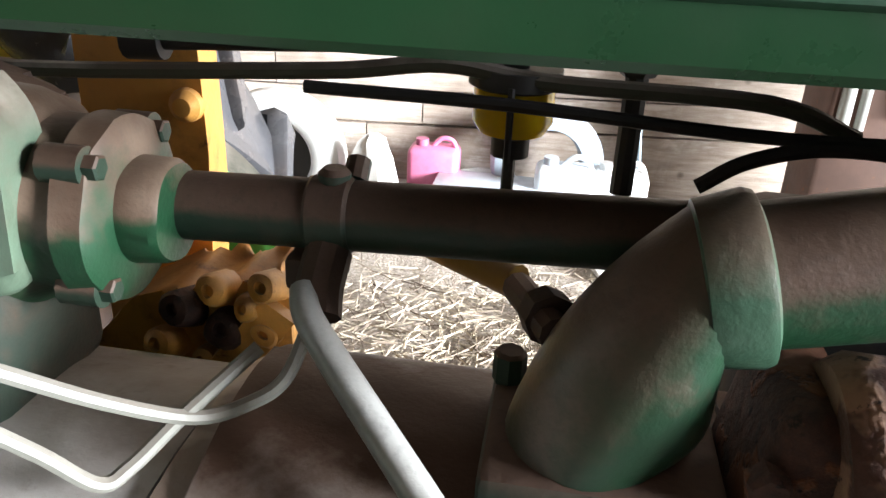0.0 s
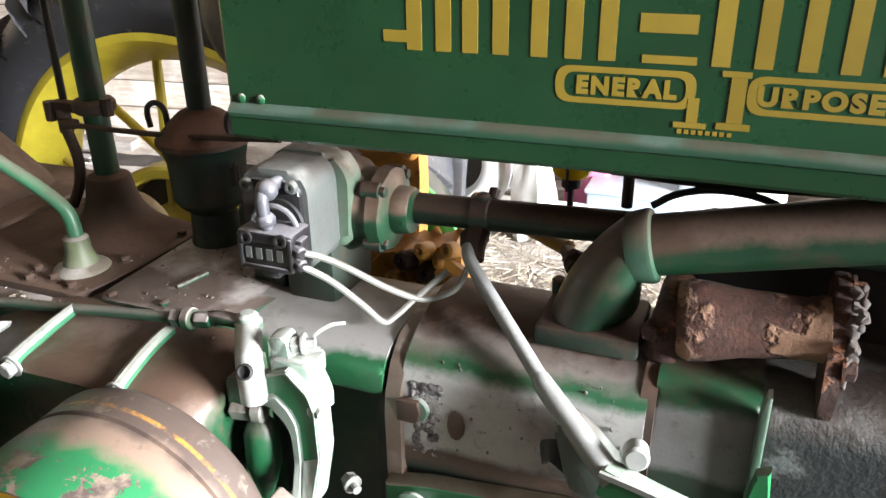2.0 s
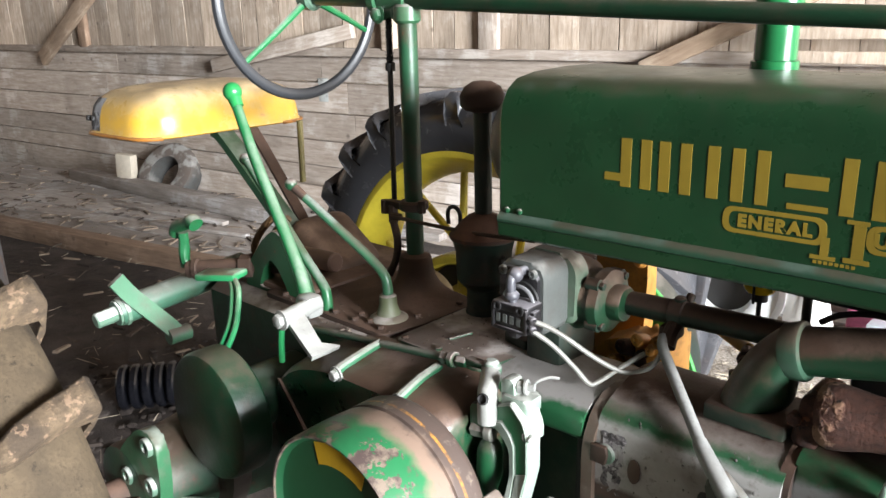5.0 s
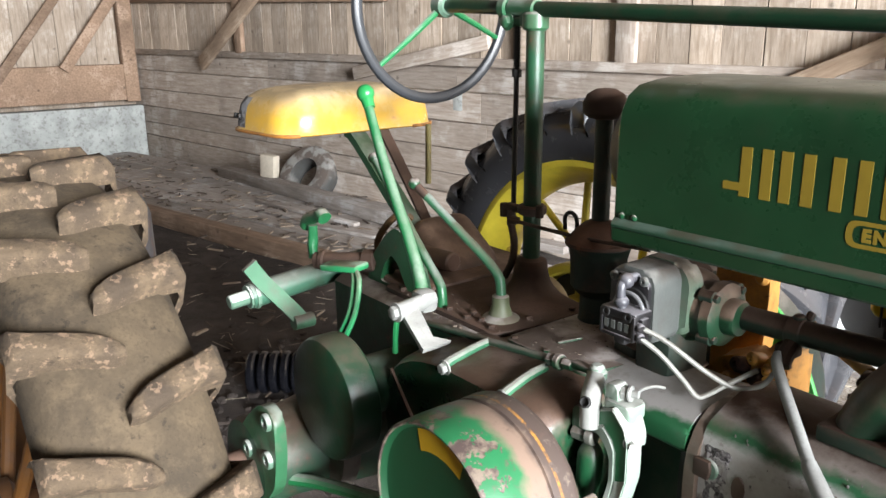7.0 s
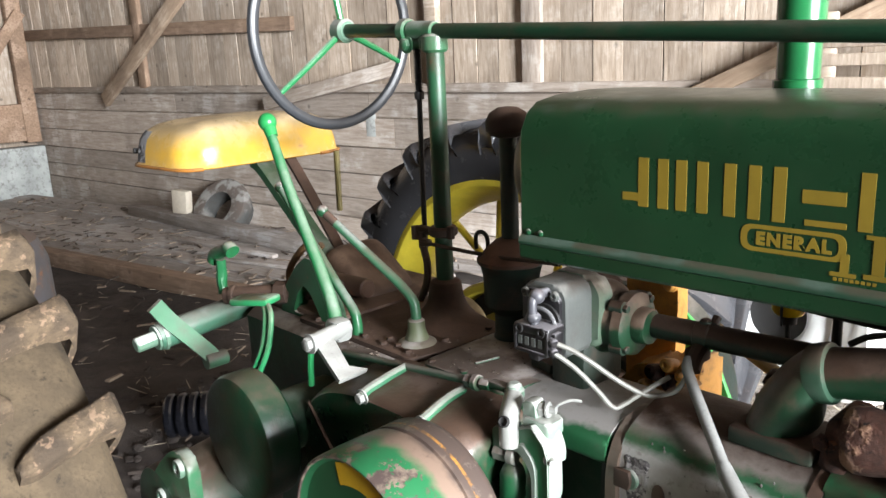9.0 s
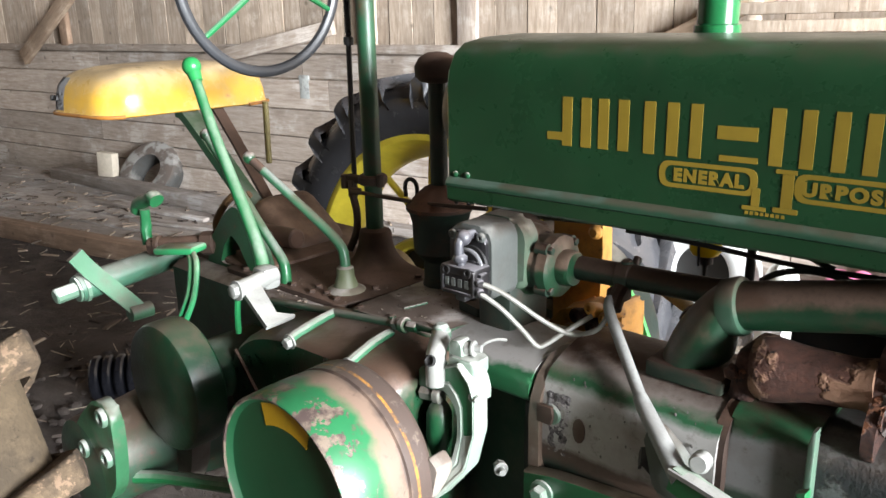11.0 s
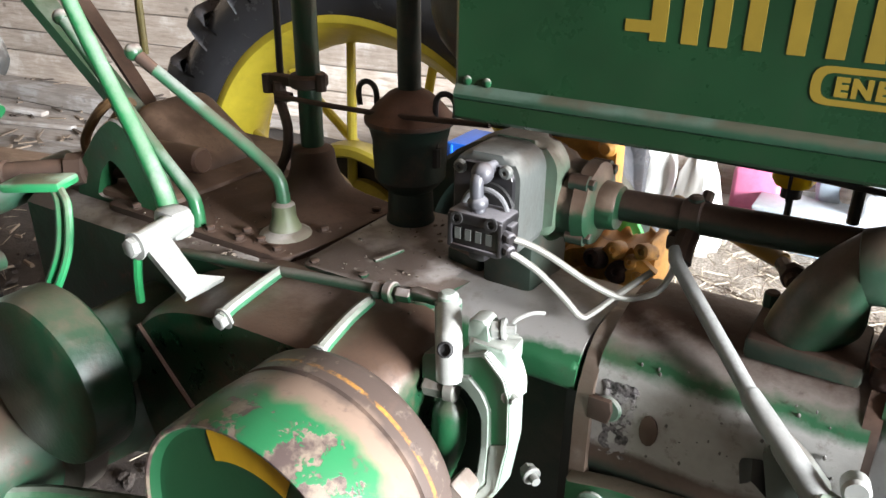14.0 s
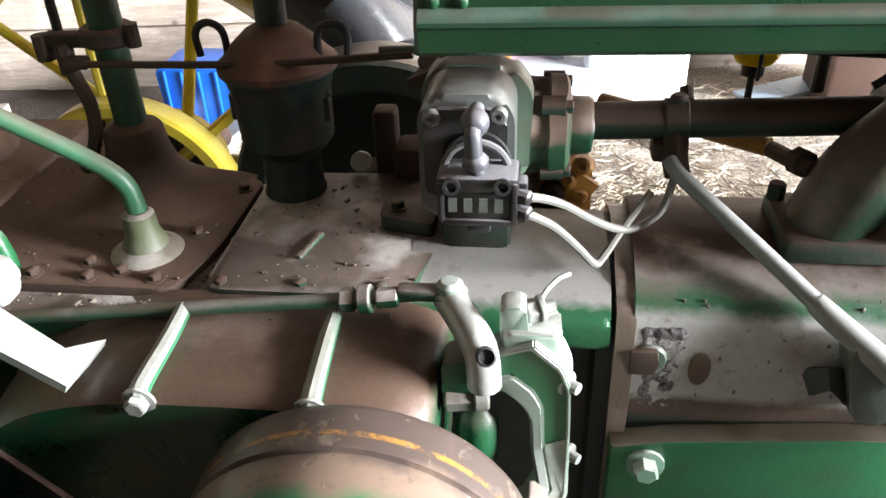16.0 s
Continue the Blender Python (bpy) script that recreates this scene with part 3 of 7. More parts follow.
def decals():
    y0, y1 = -0.1550, -0.1556

    def bars(name, quads, label="", lift=0.0):
        bm = B()
        for x0, z0, x1, z1 in quads:
            box(bm, ((x0 + x1) / 2, (y0 + y1) / 2 - lift, (z0 + z1) / 2), (x1 - x0, y0 - y1, z1 - z0))
        for v in bm.verts:
            v.co.y *= taper(v.co.x)
        part(name, bm, DECAL, hood_ob, label)

    t, b = 1.384, 1.318
    for x0, x1 in ((-0.192, -0.151), (-0.137, -0.086), (-0.070, -0.025), (0.056, 0.105), (0.124, 0.171), (0.187, 0.234), (0.250, 0.297), (0.313, 0.360)):
        bars("lettering_bar", [(x0, b, x0 + 0.015, t), (x1 - 0.015, b, x1, t)], "plain yellow bars in place of a maker's name")
    bars("lettering_bar", [(-0.221, b, -0.206, t), (-0.245, 1.325, -0.221, 1.336)], "plain yellow bars in place of a maker's name")
    bars("emblem_bar", [(-0.006, 1.344, 0.042, 1.360), (-0.002, 1.318, 0.044, 1.325)], "plain yellow emblem")
    # frames round the words
    for x0, x1, rounded_left in ((-0.077, 0.046, True), (0.088, 0.212, False)):
        bm = B()
        zt, zb, w = 1.3125, 1.279, 0.0055
        out = rounded([(x0, zb), (x1, zb), (x1, zt), (x0, zt)], 0.014)
        n = len(out)
        cx, cz = (x0 + x1) / 2, (zt + zb) / 2
        inn = rounded([(x0 + w * 1.5, zb + w), (x1 - w * 1.5, zb + w), (x1 - w * 1.5, zt - w), (x0 + w * 1.5, zt - w)], 0.010)
        A = [[bm.verts.new((u, yy * taper(u), v)) for u, v in o] for o in (out, inn) for yy in (y0, y1)]
        for k in range(n):
            j = (k + 1) % n
            bm.faces.new((A[1][k], A[1][j], A[3][j], A[3][k]))
            bm.faces.new((A[0][k], A[0][j], A[1][j], A[1][k]))
        part("word_frame", bm, DECAL, hood_ob)
    bars("capital_stem", [(0.0405, 1.2682, 0.050, 1.290), (0.030, 1.263, 0.058, 1.268)], "", 0.0002)
    bars("capital_stem", [(0.074, 1.2702, 0.087, 1.3098), (0.066, 1.264, 0.094, 1.270), (0.066, 1.310, 0.09, 1.315)], "", 0.0002)
    bars("small_print_bar", [(0.034 + 0.006 * k, 1.2575, 0.038 + 0.006 * k, 1.2615) for k in range(8)])
    for word, x, w in (("ENERAL", -0.058, 0.088), ("URPOSE", 0.096, 0.098)):
        c = bpy.data.curves.new("word", "FONT")
        c.body, c.size, c.extrude, c.offset, c.space_character = word, 0.0215, 0.0003, 0.0012, 1.22
        tmp = new("word", c)
        bpy.context.view_layer.update()
        me = bpy.data.meshes.new_from_object(tmp)
        bpy.data.objects.remove(tmp)
        wide = max(v.co.x for v in me.vertices) - min(v.co.x for v in me.vertices)
        me.transform(Matrix.Translation((x, y0 - 0.0004, 1.2882)) @ Matrix.Rotation(radians(90), 4, "X") @ Matrix.Diagonal((w / wide, 1, 1, 1)))
        for v in me.vertices:
            v.co.y *= taper(v.co.x)
        me.materials.append(DECAL)
        ob = new("word", me)
        ob.parent = hood_ob
        ob["label"] = "yellow painted word " + word


decals()


def fuel_tank():
    bm = B()
    lathe(bm, (-0.30, 0, 1.335), (-1, 0, 0), [(0, 0.118), (0.15, 0.118), (0.185, 0.110), (0.215, 0.088), (0.232, 0.05), (0.238, 0.0)], 36)
    part("fuel_tank", bm, paint("dark_tank_end", (0.075, 0.05, 0.04), 0.5, 0.9, (0.22, 0.18, 0.16), 0.6, 0.2, lo=-0.4, hi=0.8), tractor, "dark domed tank end behind the hood")


fuel_tank()


def steering():
    bm = B()
    rod(bm, (-0.791, 0, 1.05), (-0.791, 0, 1.56), 0.0182, n=24)
    part("steering_post", bm, paint("post_green_to_brown", (0.022, 0.10, 0.045), 0.5, 0.7, DUST, 0.8, 0.1), tractor, "upright green steering post darkened by grime")
    bm = B()
    lathe(bm, (-0.791, 0, 0.99), (0, 0, 1), [(-0.004, 0.130), (-0.001, 0.110), (0.003, 0.085), (0.009, 0.064), (0.018, 0.051), (0.032, 0.042), (0.050, 0.0365), (0.074, 0.0335), (0.079, 0.0305), (0.081, 0.024), (0.084, 0.019)], 40)
    for v in bm.verts:
        if v.co.y > 0.04:
            v.co.y = 0.04 + 0.2 * (v.co.y - 0.04)
    part("post_base", bm, BROWN, tractor, "rust-brown flared foot of the steering post")
    a, b = Vector((-1.084, 0, 1.584)), Vector((0.85, 0, 1.494))
    d = (b - a).normalized()
    bm = B()
    rod(bm, a, b, 0.0145, n=18)
    part("steering_shaft", bm, paint("shaft_dark_green", (0.016, 0.07, 0.034), 0.4, 0.35, (0.12, 0.10, 0.085), 0.3, 0.04), tractor, "long dark steering shaft over the hood")
    bm = B()
    rod(bm, a + d * 0.20, a + d * 0.225, 0.024, chamfer=0.004)
    rod(bm, a + d * 0.225, a + d * 0.30, 0.019, chamfer=0.003)
    box(bm, (-0.80, 0, 1.555), (0.05, 0.03, 0.04), 0.008)
    rod(bm, (-0.791, 0, 1.53), (-0.791, 0, 1.565), 0.026, chamfer=0.005, n=20)
    rod(bm, (-0.86, 0.0, 1.548), (-0.80, 0, 1.552), 0.012)
    hexbolt(bm, (-0.858, -0.012, 1.548), (0, -1, 0), 0.012, 0.014)
    part("post_bracket", bm, paint("bracket_worn_green", (0.06, 0.21, 0.10), 0.4, 0.9, (0.40, 0.42, 0.37), 0.4, 0.15, lo=-0.1, hi=0.8), tractor, "green cast bracket at the post's head")
    wheel = B()
    q = d.to_track_quat("Z", "Y").to_matrix().to_4x4()
    m = Matrix.Translation(a) @ q
    R, r = 0.205, 0.0125
    ring = []
    for k in range(56):
        al = 2 * math.pi * k / 56
        ring.append([wheel.verts.new(m @ Vector(((R + r * math.cos(be)) * math.cos(al), (R + r * math.cos(be)) * math.sin(al), 0.9 * r * math.sin(be) - 0.03))) for be in [2 * math.pi * j / 10 for j in range(10)]])
    for k in range(56):
        p, s = ring[k], ring[(k + 1) % 56]
        for j in range(10):
            wheel.faces.new((p[j], p[(j + 1) % 10], s[(j + 1) % 10], s[j]))
    w = part("steering_wheel", wheel, WHEEL_BLACK, tractor, "black-rimmed steering wheel with green spokes")
    bm = B()
    rod(bm, a - d * 0.02, a + d * 0.02, 0.026, chamfer=0.006, n=20)
    part("hub", bm, PALE_GREEN, w, "worn green hub")
    for ang in (-140, -22, 98):
        al = radians(ang)
        side = Vector((0, 1, 0))
        e = a - d * 0.03 + (side * math.cos(al) + d.cross(side) * math.sin(al)) * R
        bm = B()
        sweep(bm, [a, a + (e - a) * 0.5 + d * 0.004, e], [0.008, 0.006], 8)
        part("spoke", bm, FRESH_GREEN, w, "green steel spoke")
    # rod and spring beside the post
    bm = B()
    rod(bm, (-0.848, 0, 1.155), (-0.842, 0, 1.545), 0.0055, n=8)
    for k in range(26):
        lathe(bm, (-0.843, 0, 1.455 + 0.0032 * k), (0, 0, 1), [(0, 0.0065), (0.0011, 0.0088), (0.0022, 0.0065)], 10)
    rod(bm, (-0.843, 0, 1.44), (-0.843, 0, 1.455), 0.01)
    part("spark_rod", bm, BLACK, tractor, "thin black control rod with a coil spring")
    bm = B()
    rod(bm, (-0.791, 0, 1.165), (-0.791, 0, 1.185), 0.030, chamfer=0.004, n=20)
    box(bm, (-0.83, -0.008, 1.172), (0.06, 0.02, 0.016), 0.004)
    rod(bm, (-0.862, -0.012, 1.150), (-0.862, -0.012, 1.178), 0.010, n=10)
    rod(bm, (-0.838, -0.014, 1.135), (-0.838, -0.014, 1.17), 0.010, n=8)
    rod(bm, (-0.758, -0.01, 1.165), (-0.758, -0.01, 1.19), 0.008, n=8)
    box(bm, (-0.825, -0.02, 1.150), (0.03, 0.014, 0.014), 0.003)
    part("post_clamp", bm, BROWN, tractor, "rusty clamp round the post")
    bm = B()
    sweep(bm, [(-0.835, -0.025, 1.150), (-0.72, -0.03, 1.152), (-0.60, -0.045, 1.160), (-0.45, -0.05, 1.172)], 0.0042, 8)
    part("throttle_rod", bm, BROWN, tractor, "thin rusty throttle rod")
    bm = B()
    sweep(bm, [(-0.832, -0.02, 1.14), (-0.822, -0.02, 1.10), (-0.828, -0.02, 1.06), (-0.85, -0.02, 1.02)], 0.008, 8)
    part("bent_arm", bm, BROWN, tractor, "bent iron arm below the clamp")


steering()


def air_stack():
    x = -0.606
    bm = B()
    rod(bm, (x, 0, 1.16), (x, 0, 1.385), 0.0165, n=24)
    part("air_pipe", bm, paint("air_pipe_dark", (0.02, 0.045, 0.03), 0.6, 0.8, DUST, 0.8, 0.2), tractor, "dark upright air pipe")
    bm = B()
    lathe(bm, (x, 0, 1.375), (0, 0, 1), [(0, 0.018), (0.004, 0.032), (0.012, 0.040), (0.03, 0.041), (0.045, 0.033), (0.054, 0.018), (0.056, 0)], 28)
    part("air_cap", bm, BROWN, tractor, "rusty mushroom cap on the air pipe")
    bm = B()
    lathe(bm, (x, 0, 0.985), (0, 0, 1), [(0, 0.036), (0.01, 0.036), (0.014, 0.034), (0.055, 0.033), (0.065, 0.044), (0.075, 0.052), (0.13, 0.054), (0.15, 0.059), (0.155, 0.064), (0.158, 0.064)], 36)
    can = part("air_cleaner", bm, paint("canister_dark_green", (0.014, 0.04, 0.028), 0.55, 0.6, (0.16, 0.10, 0.07), 0.8, 0.1), tractor, "dark green air-cleaner canister with a rusty lid")
    bm = B()
    lathe(bm, (x, 0, 1.142), (0, 0, 1), [(0, 0.065), (0.006, 0.065), (0.012, 0.058), (0.026, 0.046), (0.04, 0.030), (0.046, 0.0175)], 36)
    part("canister_lid", bm, paint("rusty_lid", (0.13, 0.055, 0.03), 0.8, 0.7, (0.22, 0.10, 0.06), 0.4, 0.4), can, "rust-red domed lid")
    for s in (-1, 1):
        bm = B()
        cx = x + s * 0.050
        loop = [(cx, -0.01, 1.085), (cx, -0.01, 1.15)] + [(cx + s * 0.016 * (1 - math.cos(radians(a))) - 0.0, -0.01, 1.175 + 0.016 * math.sin(radians(a))) for a in (0, 45, 90, 135, 180)] + [(cx + s * 0.030, -0.01, 1.155)]
        sweep(bm, loop, 0.0042, 8, 3)
        rod(bm, (cx, -0.01, 1.085), (cx, -0.01, 1.112), 0.008, n=8)
        part("lid_hook", bm, BLACK, can, "black wire lid hook")


air_stack()


def case():
    # main case under the top covers
    bm = B()
    prism(bm, [(0.058, 0.55), (0.058, 0.940), (0.034, 0.977), (-0.215, 0.978), (-0.235, 0.965), (-0.235, 0.55)], "yz", -1.22, -0.44, 0.01)
    part("gear_case", bm, CASE_GREEN, tractor, "dusty green cast gear case")
    bm = B()
    prism(bm, rounded([(-1.05, -0.205), (-0.675, -0.205), (-0.655, -0.12), (-0.652, 0.030), (-0.70, 0.030), (-0.76, 0.055), (-0.82, 0.070), (-1.05, 0.070)], 0.022), "xy", 0.975, 0.988, 0.004)
    part("rear_top_cover", bm, BROWN, tractor, "brown dusty cover plate of the gear case")
    bm = B()
    prism(bm, rounded([(-0.645, -0.205), (-0.445, -0.205), (-0.425, -0.12), (-0.425, 0.045), (-0.645, 0.040)], 0.02), "xy", 0.975, 0.991, 0.004)
    cover = part("front_top_cover", bm, CASE_GREEN, tractor, "grey dusty cover plate with a raised casting mark")
    for k in range(4):
        bm = B()
        box(bm, (-0.562 + 0.003 * k, -0.142 + 0.012 * k, 0.992), (0.013, 0.008, 0.006), 0.0015, (0, 0, 70))
        part("casting_mark", bm, CASE_GREEN, cover)
    for x, y in ((-0.99, -0.19), (-0.92, -0.192), (-0.83, -0.188), (-0.77, -0.19), (-0.70, -0.188), (-0.63, -0.192), (-0.55, -0.19), (-0.47, -0.19), (-0.69, -0.10), (-0.67, 0.0), (-0.78, -0.165), (-0.74, -0.178)):
        bm = B()
        hexbolt(bm, (x, y, 0.987), (0, 0, 1), 0.0068, 0.008)
        part("cover_bolt", bm, BROWN if x < -0.6 else CASE_GREEN, cover)
    # reduction gear cover
    out = [(-0.43, 0.60), (-0.405, 0.90), (-0.43, 0.957), (-0.52, 0.967), (-0.62, 0.967), (-0.70, 0.962), (-0.77, 0.945), (-0.82, 0.915), (-0.855, 0.87), (-0.865, 0.80), (-0.84, 0.70), (-0.78, 0.62), (-0.70, 0.58)]
    bm = B()
    n = len(out)
    sm = [tuple(p) for p in (curve_pts([(u, 0, v) for u, v in out], 3))]
    cx, cz = -0.6, 0.78
    lay = [(-0.20, 1.03, 0.014), (-0.252, 1.0, 0.012), (-0.275, 1.0, 0.009), (-0.312, 1.0, 0.002), (-0.324, 0.992, -0.002), (-0.330, 0.975, -0.004)]
    rings = [[bm.verts.new((cx + (p[0] - cx) * k, y, cz + (p[2] - cz) * k + dz)) for p in sm] for y, k, dz in lay]
    for a, b in zip(rings, rings[1:]):
        for k in range(len(sm)):
            bm.faces.new((a[k], a[(k + 1) % len(sm)], b[(k + 1) % len(sm)], b[k]))
    bm.faces.new(rings[-1]), bm.faces.new(rings[0])
    red = part("reduction_gear_cover", bm, paint("oily_gear_cover_paint", (0.013, 0.070, 0.030), 0.36, 1.0, (0.215, 0.150, 0.122), 0.75, 0.22, (0.085, 0.036, 0.022), lo=0.1, hi=0.6), tractor, "rounded dark green gear cover with grey dust on top", 40)
    for x0, x1 in ((-0.650, -0.659), (-0.505, -0.507)):
        bm = B()
        sweep(bm, [(x0, -0.235, 0.990), (x0, -0.275, 0.985), (x1, -0.318, 0.970), (x1, -0.330, 0.963)], [0.0078, 0.0098], 10)
        r = part("bolt_boss", bm, paint("pale_boss", (0.05, 0.20, 0.10), 0.45, 0.9, (0.42, 0.41, 0.37), 0.3, 0.08, lo=0.1, hi=0.9, stain=0.3), red, "pale dusty rib that holds a bolt")
        bm = B()
        hexbolt(bm, (x1, -0.328, 0.961), (0, -1, -0.1), 0.010, 0.013)
        part("bolt", bm, BARE, red, "bare steel bolt head")
    bm = B()
    sweep(bm, [(-0.83, -0.331, 0.90), (-0.74, -0.333, 0.80), (-0.66, -0.333, 0.72)], 0.004, 6)
    part("casting_rib", bm, BROWN, red)
    # crankcase half with the main bearing
    prof = [(0.03, 0.55), (0.03, 0.945), (0.0, 0.975), (-0.05, 0.990), (-0.11, 0.992), (-0.145, 0.990), (-0.176, 0.982), (-0.196, 0.964), (-0.199, 0.945), (-0.197, 0.930), (-0.175, 0.924), (-0.130, 0.920), (-0.130, 0.55)]
    bm = B()
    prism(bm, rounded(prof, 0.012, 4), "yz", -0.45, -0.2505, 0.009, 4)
    part("main_case", bm, SHOULDER_PAINT_SHADED, tractor, "green crankcase shoulder, dusty on top")
    bm = B()
    prof2 = [(0.035, 0.55), (0.035, 0.950), (0.0, 0.985), (-0.05, 0.998), (-0.12, 0.998), (-0.158, 0.992), (-0.186, 0.972), (-0.200, 0.945), (-0.204, 0.92), (-0.204, 0.55)]
    prism(bm, rounded(prof2, 0.02, 4), "yz", -0.2455, -0.227, 0.005, 3)
    dent(bm, 0.0015, 45)
    joint = part("case_flange", bm, paint("flange_brown", (0.15, 0.105, 0.078), 0.42, 1.0, (0.52, 0.45, 0.39), 0.5, 0.3, (0.09, 0.055, 0.038), lo=-0.3, hi=0.7), tractor, "bolted joint flange caked with grease")
    bm = B()
    prism(bm, rounded([(p[0] + (0.012 if p[0] < -0.1 else 0), p[1] - (0.012 if p[1] > 0.9 else 0)) for p in prof2], 0.02, 4), "yz", -0.262, -0.240)
    part("joint_gap", bm, plain("black_joint_core", (0.012, 0.010, 0.009), 0.6), joint, "black core inside the gap of the joint")
    bm = B()
    prof3 = [(0.0, 0.60), (0.0, 0.985), (-0.015, 1.006), (-0.06, 1.013), (-0.10, 1.011), (-0.145, 0.999), (-0.178, 0.984), (-0.190, 0.966), (-0.194, 0.94), (-0.194, 0.84), (-0.18, 0.81), (-0.18, 0.60)]
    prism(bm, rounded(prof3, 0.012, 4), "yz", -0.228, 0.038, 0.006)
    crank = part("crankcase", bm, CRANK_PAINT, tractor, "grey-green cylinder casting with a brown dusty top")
    bm = B()
    prism(bm, rounded([(p[0] * 0.97 if p[0] < -0.1 else p[0], p[1] + (0.005 if p[1] > 0.9 else 0)) for p in prof3], 0.012, 4), "yz", 0.030, 0.046, 0.004)
    part("cylinder_flange", bm, BROWN, tractor)
    bm = B()
    prof4 = [(-0.0, 0.60), (-0.0, 1.008), (-0.12, 1.010), (-0.155, 1.004), (-0.172, 0.985), (-0.174, 0.84), (-0.16, 0.60)]
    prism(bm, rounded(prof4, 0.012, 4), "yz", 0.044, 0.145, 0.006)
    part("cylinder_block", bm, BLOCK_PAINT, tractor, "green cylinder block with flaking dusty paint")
    bm = B()
    prism(bm, rounded([(0.10, 0.6), (0.10, 1.0), (-0.14, 1.0), (-0.17, 0.97), (-0.17, 0.6)], 0.03, 5), "yz", 0.1435, 0.30, 0.015)
    part("cylinder_head", bm, paint("dark_grey_head", (0.035, 0.04, 0.04), 0.6, 0.5, (0.2, 0.18, 0.17), 0.7, 0.5, (0.13, 0.14, 0.135), bump=0.7), tractor, "dark grey rounded cylinder head")
    bm = B()
    rod(bm, (-0.211, -0.192, 0.923), (-0.211, -0.199, 0.923), 0.0165, n=18, chamfer=0.002)
    washer = part("case_bolt", bm, PALE_GREEN, crank, "pale washer under a brown bolt head")
    bm = B()
    prism(bm, rounded([(-0.231, 0.909), (-0.231, 0.938), (-0.205, 0.938), (-0.203, 0.924), (-0.206, 0.909)], 0.002, 2), "xz", -0.205, -0.197, 0.0015)
    part("bolt_head", bm, BROWN, washer, "brown square bolt head")
    bm = B()
    prism(bm, [(-0.163 + 0.0105 * math.sin(k * 0.5236) * (1.0 if k % 12 else 0.8), 0.912 + 0.020 * math.cos(k * 0.5236)) for k in range(12)], "xz", -0.1965, -0.19, 0.001)
    part("diamond_mark", bm, paint("brown_plug", (0.12, 0.07, 0.045), 0.7, 0.3), crank, "brown leaf-shaped plug")
    bm = B()
    prism(bm, [(-0.242, 0.56), (-0.242, 0.829), (-0.19, 0.838), (-0.02, 0.855), (0.10, 0.86), (0.10, 0.56)], "xz", -0.222, -0.198, 0.003)
    plate = part("frame_plate", bm, paint("side_plate_green", (0.030, 0.205, 0.080), 0.42, 0.9, (0.17, 0.125, 0.10), 0.25, 0.06, bump=0.12), tractor, "flat green side plate under the crankcase")
    bm = B()
    hexbolt(bm, (-0.206, -0.222, 0.807), (0, -1, 0), 0.013, 0.018)
    part("plate_bolt", bm, PALE_GREEN, plate)
    bm = B()
    prism(bm, [(0.124, 0.70), (0.138, 0.900), (0.146, 0.955), (0.159, 0.962), (0.165, 0.90), (0.170, 0.70)], "xz", -0.222, -0.208, 0.003)
    part("upright_bracket", bm, FRESH_GREEN, tractor, "bright green upright bracket")
    bm = B()
    prism(bm, [(0.1425, 0.86), (0.1430, 1.000), (0.1470, 1.019), (0.1510, 1.020), (0.1525, 0.86)], "xz", -0.186, -0.168, 0.002)
    dent(bm, 0.001, 60)
    part("block_edge", bm, PALE_GREEN, tractor, "pale chipped edge plate of the cylinder block")
    # caked grease and dirt at the flange
    bm = B()
    random.seed(4)
    rows = []
    for a in range(22):
        x = -0.222 + 0.045 * a / 21
        row = []
        for c in range(52):
            z = 0.852 + 0.140 * c / 51
            edge = min(1.0, 4 * (1 - abs(2 * a / 21 - 1))) * min(1.0, 6 * (1 - abs(2 * c / 51 - 1)))
            h = noise.noise((x * 60, 0, z * 45)) * 0.7 + noise.noise((x * 160, 3, z * 140)) * 0.6 + 0.25
            y = -0.1935 + max(0.0, z - 0.955) * 0.9 - 0.0020 * h * edge + 0.0015 * (1 - edge)
            row.append(bm.verts.new((x, y, z)))
        rows.append(row)
    for p, q in zip(rows, rows[1:]):
        for c in range(51):
            bm.faces.new((p[c], p[c + 1], q[c + 1], q[c]))
    grease = bm
    bm = B()
    random.seed(21)
    for k in range(45):
        x = random.uniform(-0.20, 0.03)
        z = random.choice((random.uniform(0.86, 0.955), random.uniform(0.955, 0.99)))
        y = -0.1940 if z < 0.955 else -0.1905 + (z - 0.962) * 0.55
        r = random.uniform(0.0008, 0.0022)
        bmesh.ops.create_icosphere(bm, subdivisions=1, radius=r, matrix=Matrix.Translation((x, y, z)) @ Matrix.Diagonal((1, 0.7, random.uniform(0.8, 2.2), 1)))
    part("paint_beads", bm, plain("old_paint_beads", (0.11, 0.10, 0.092), 0.5), crank, "dried beads and runs of old paint")["kind"] = "stuff"
    bm = grease
    part("grease_cake", bm, flaked("greasy_dirt", (0.16, 0.145, 0.145), (0.30, 0.28, 0.275), (0.03, 0.026, 0.028), 60.0, 0.50), crank, "caked grey grease and dirt")["kind"] = "stuff"


case()


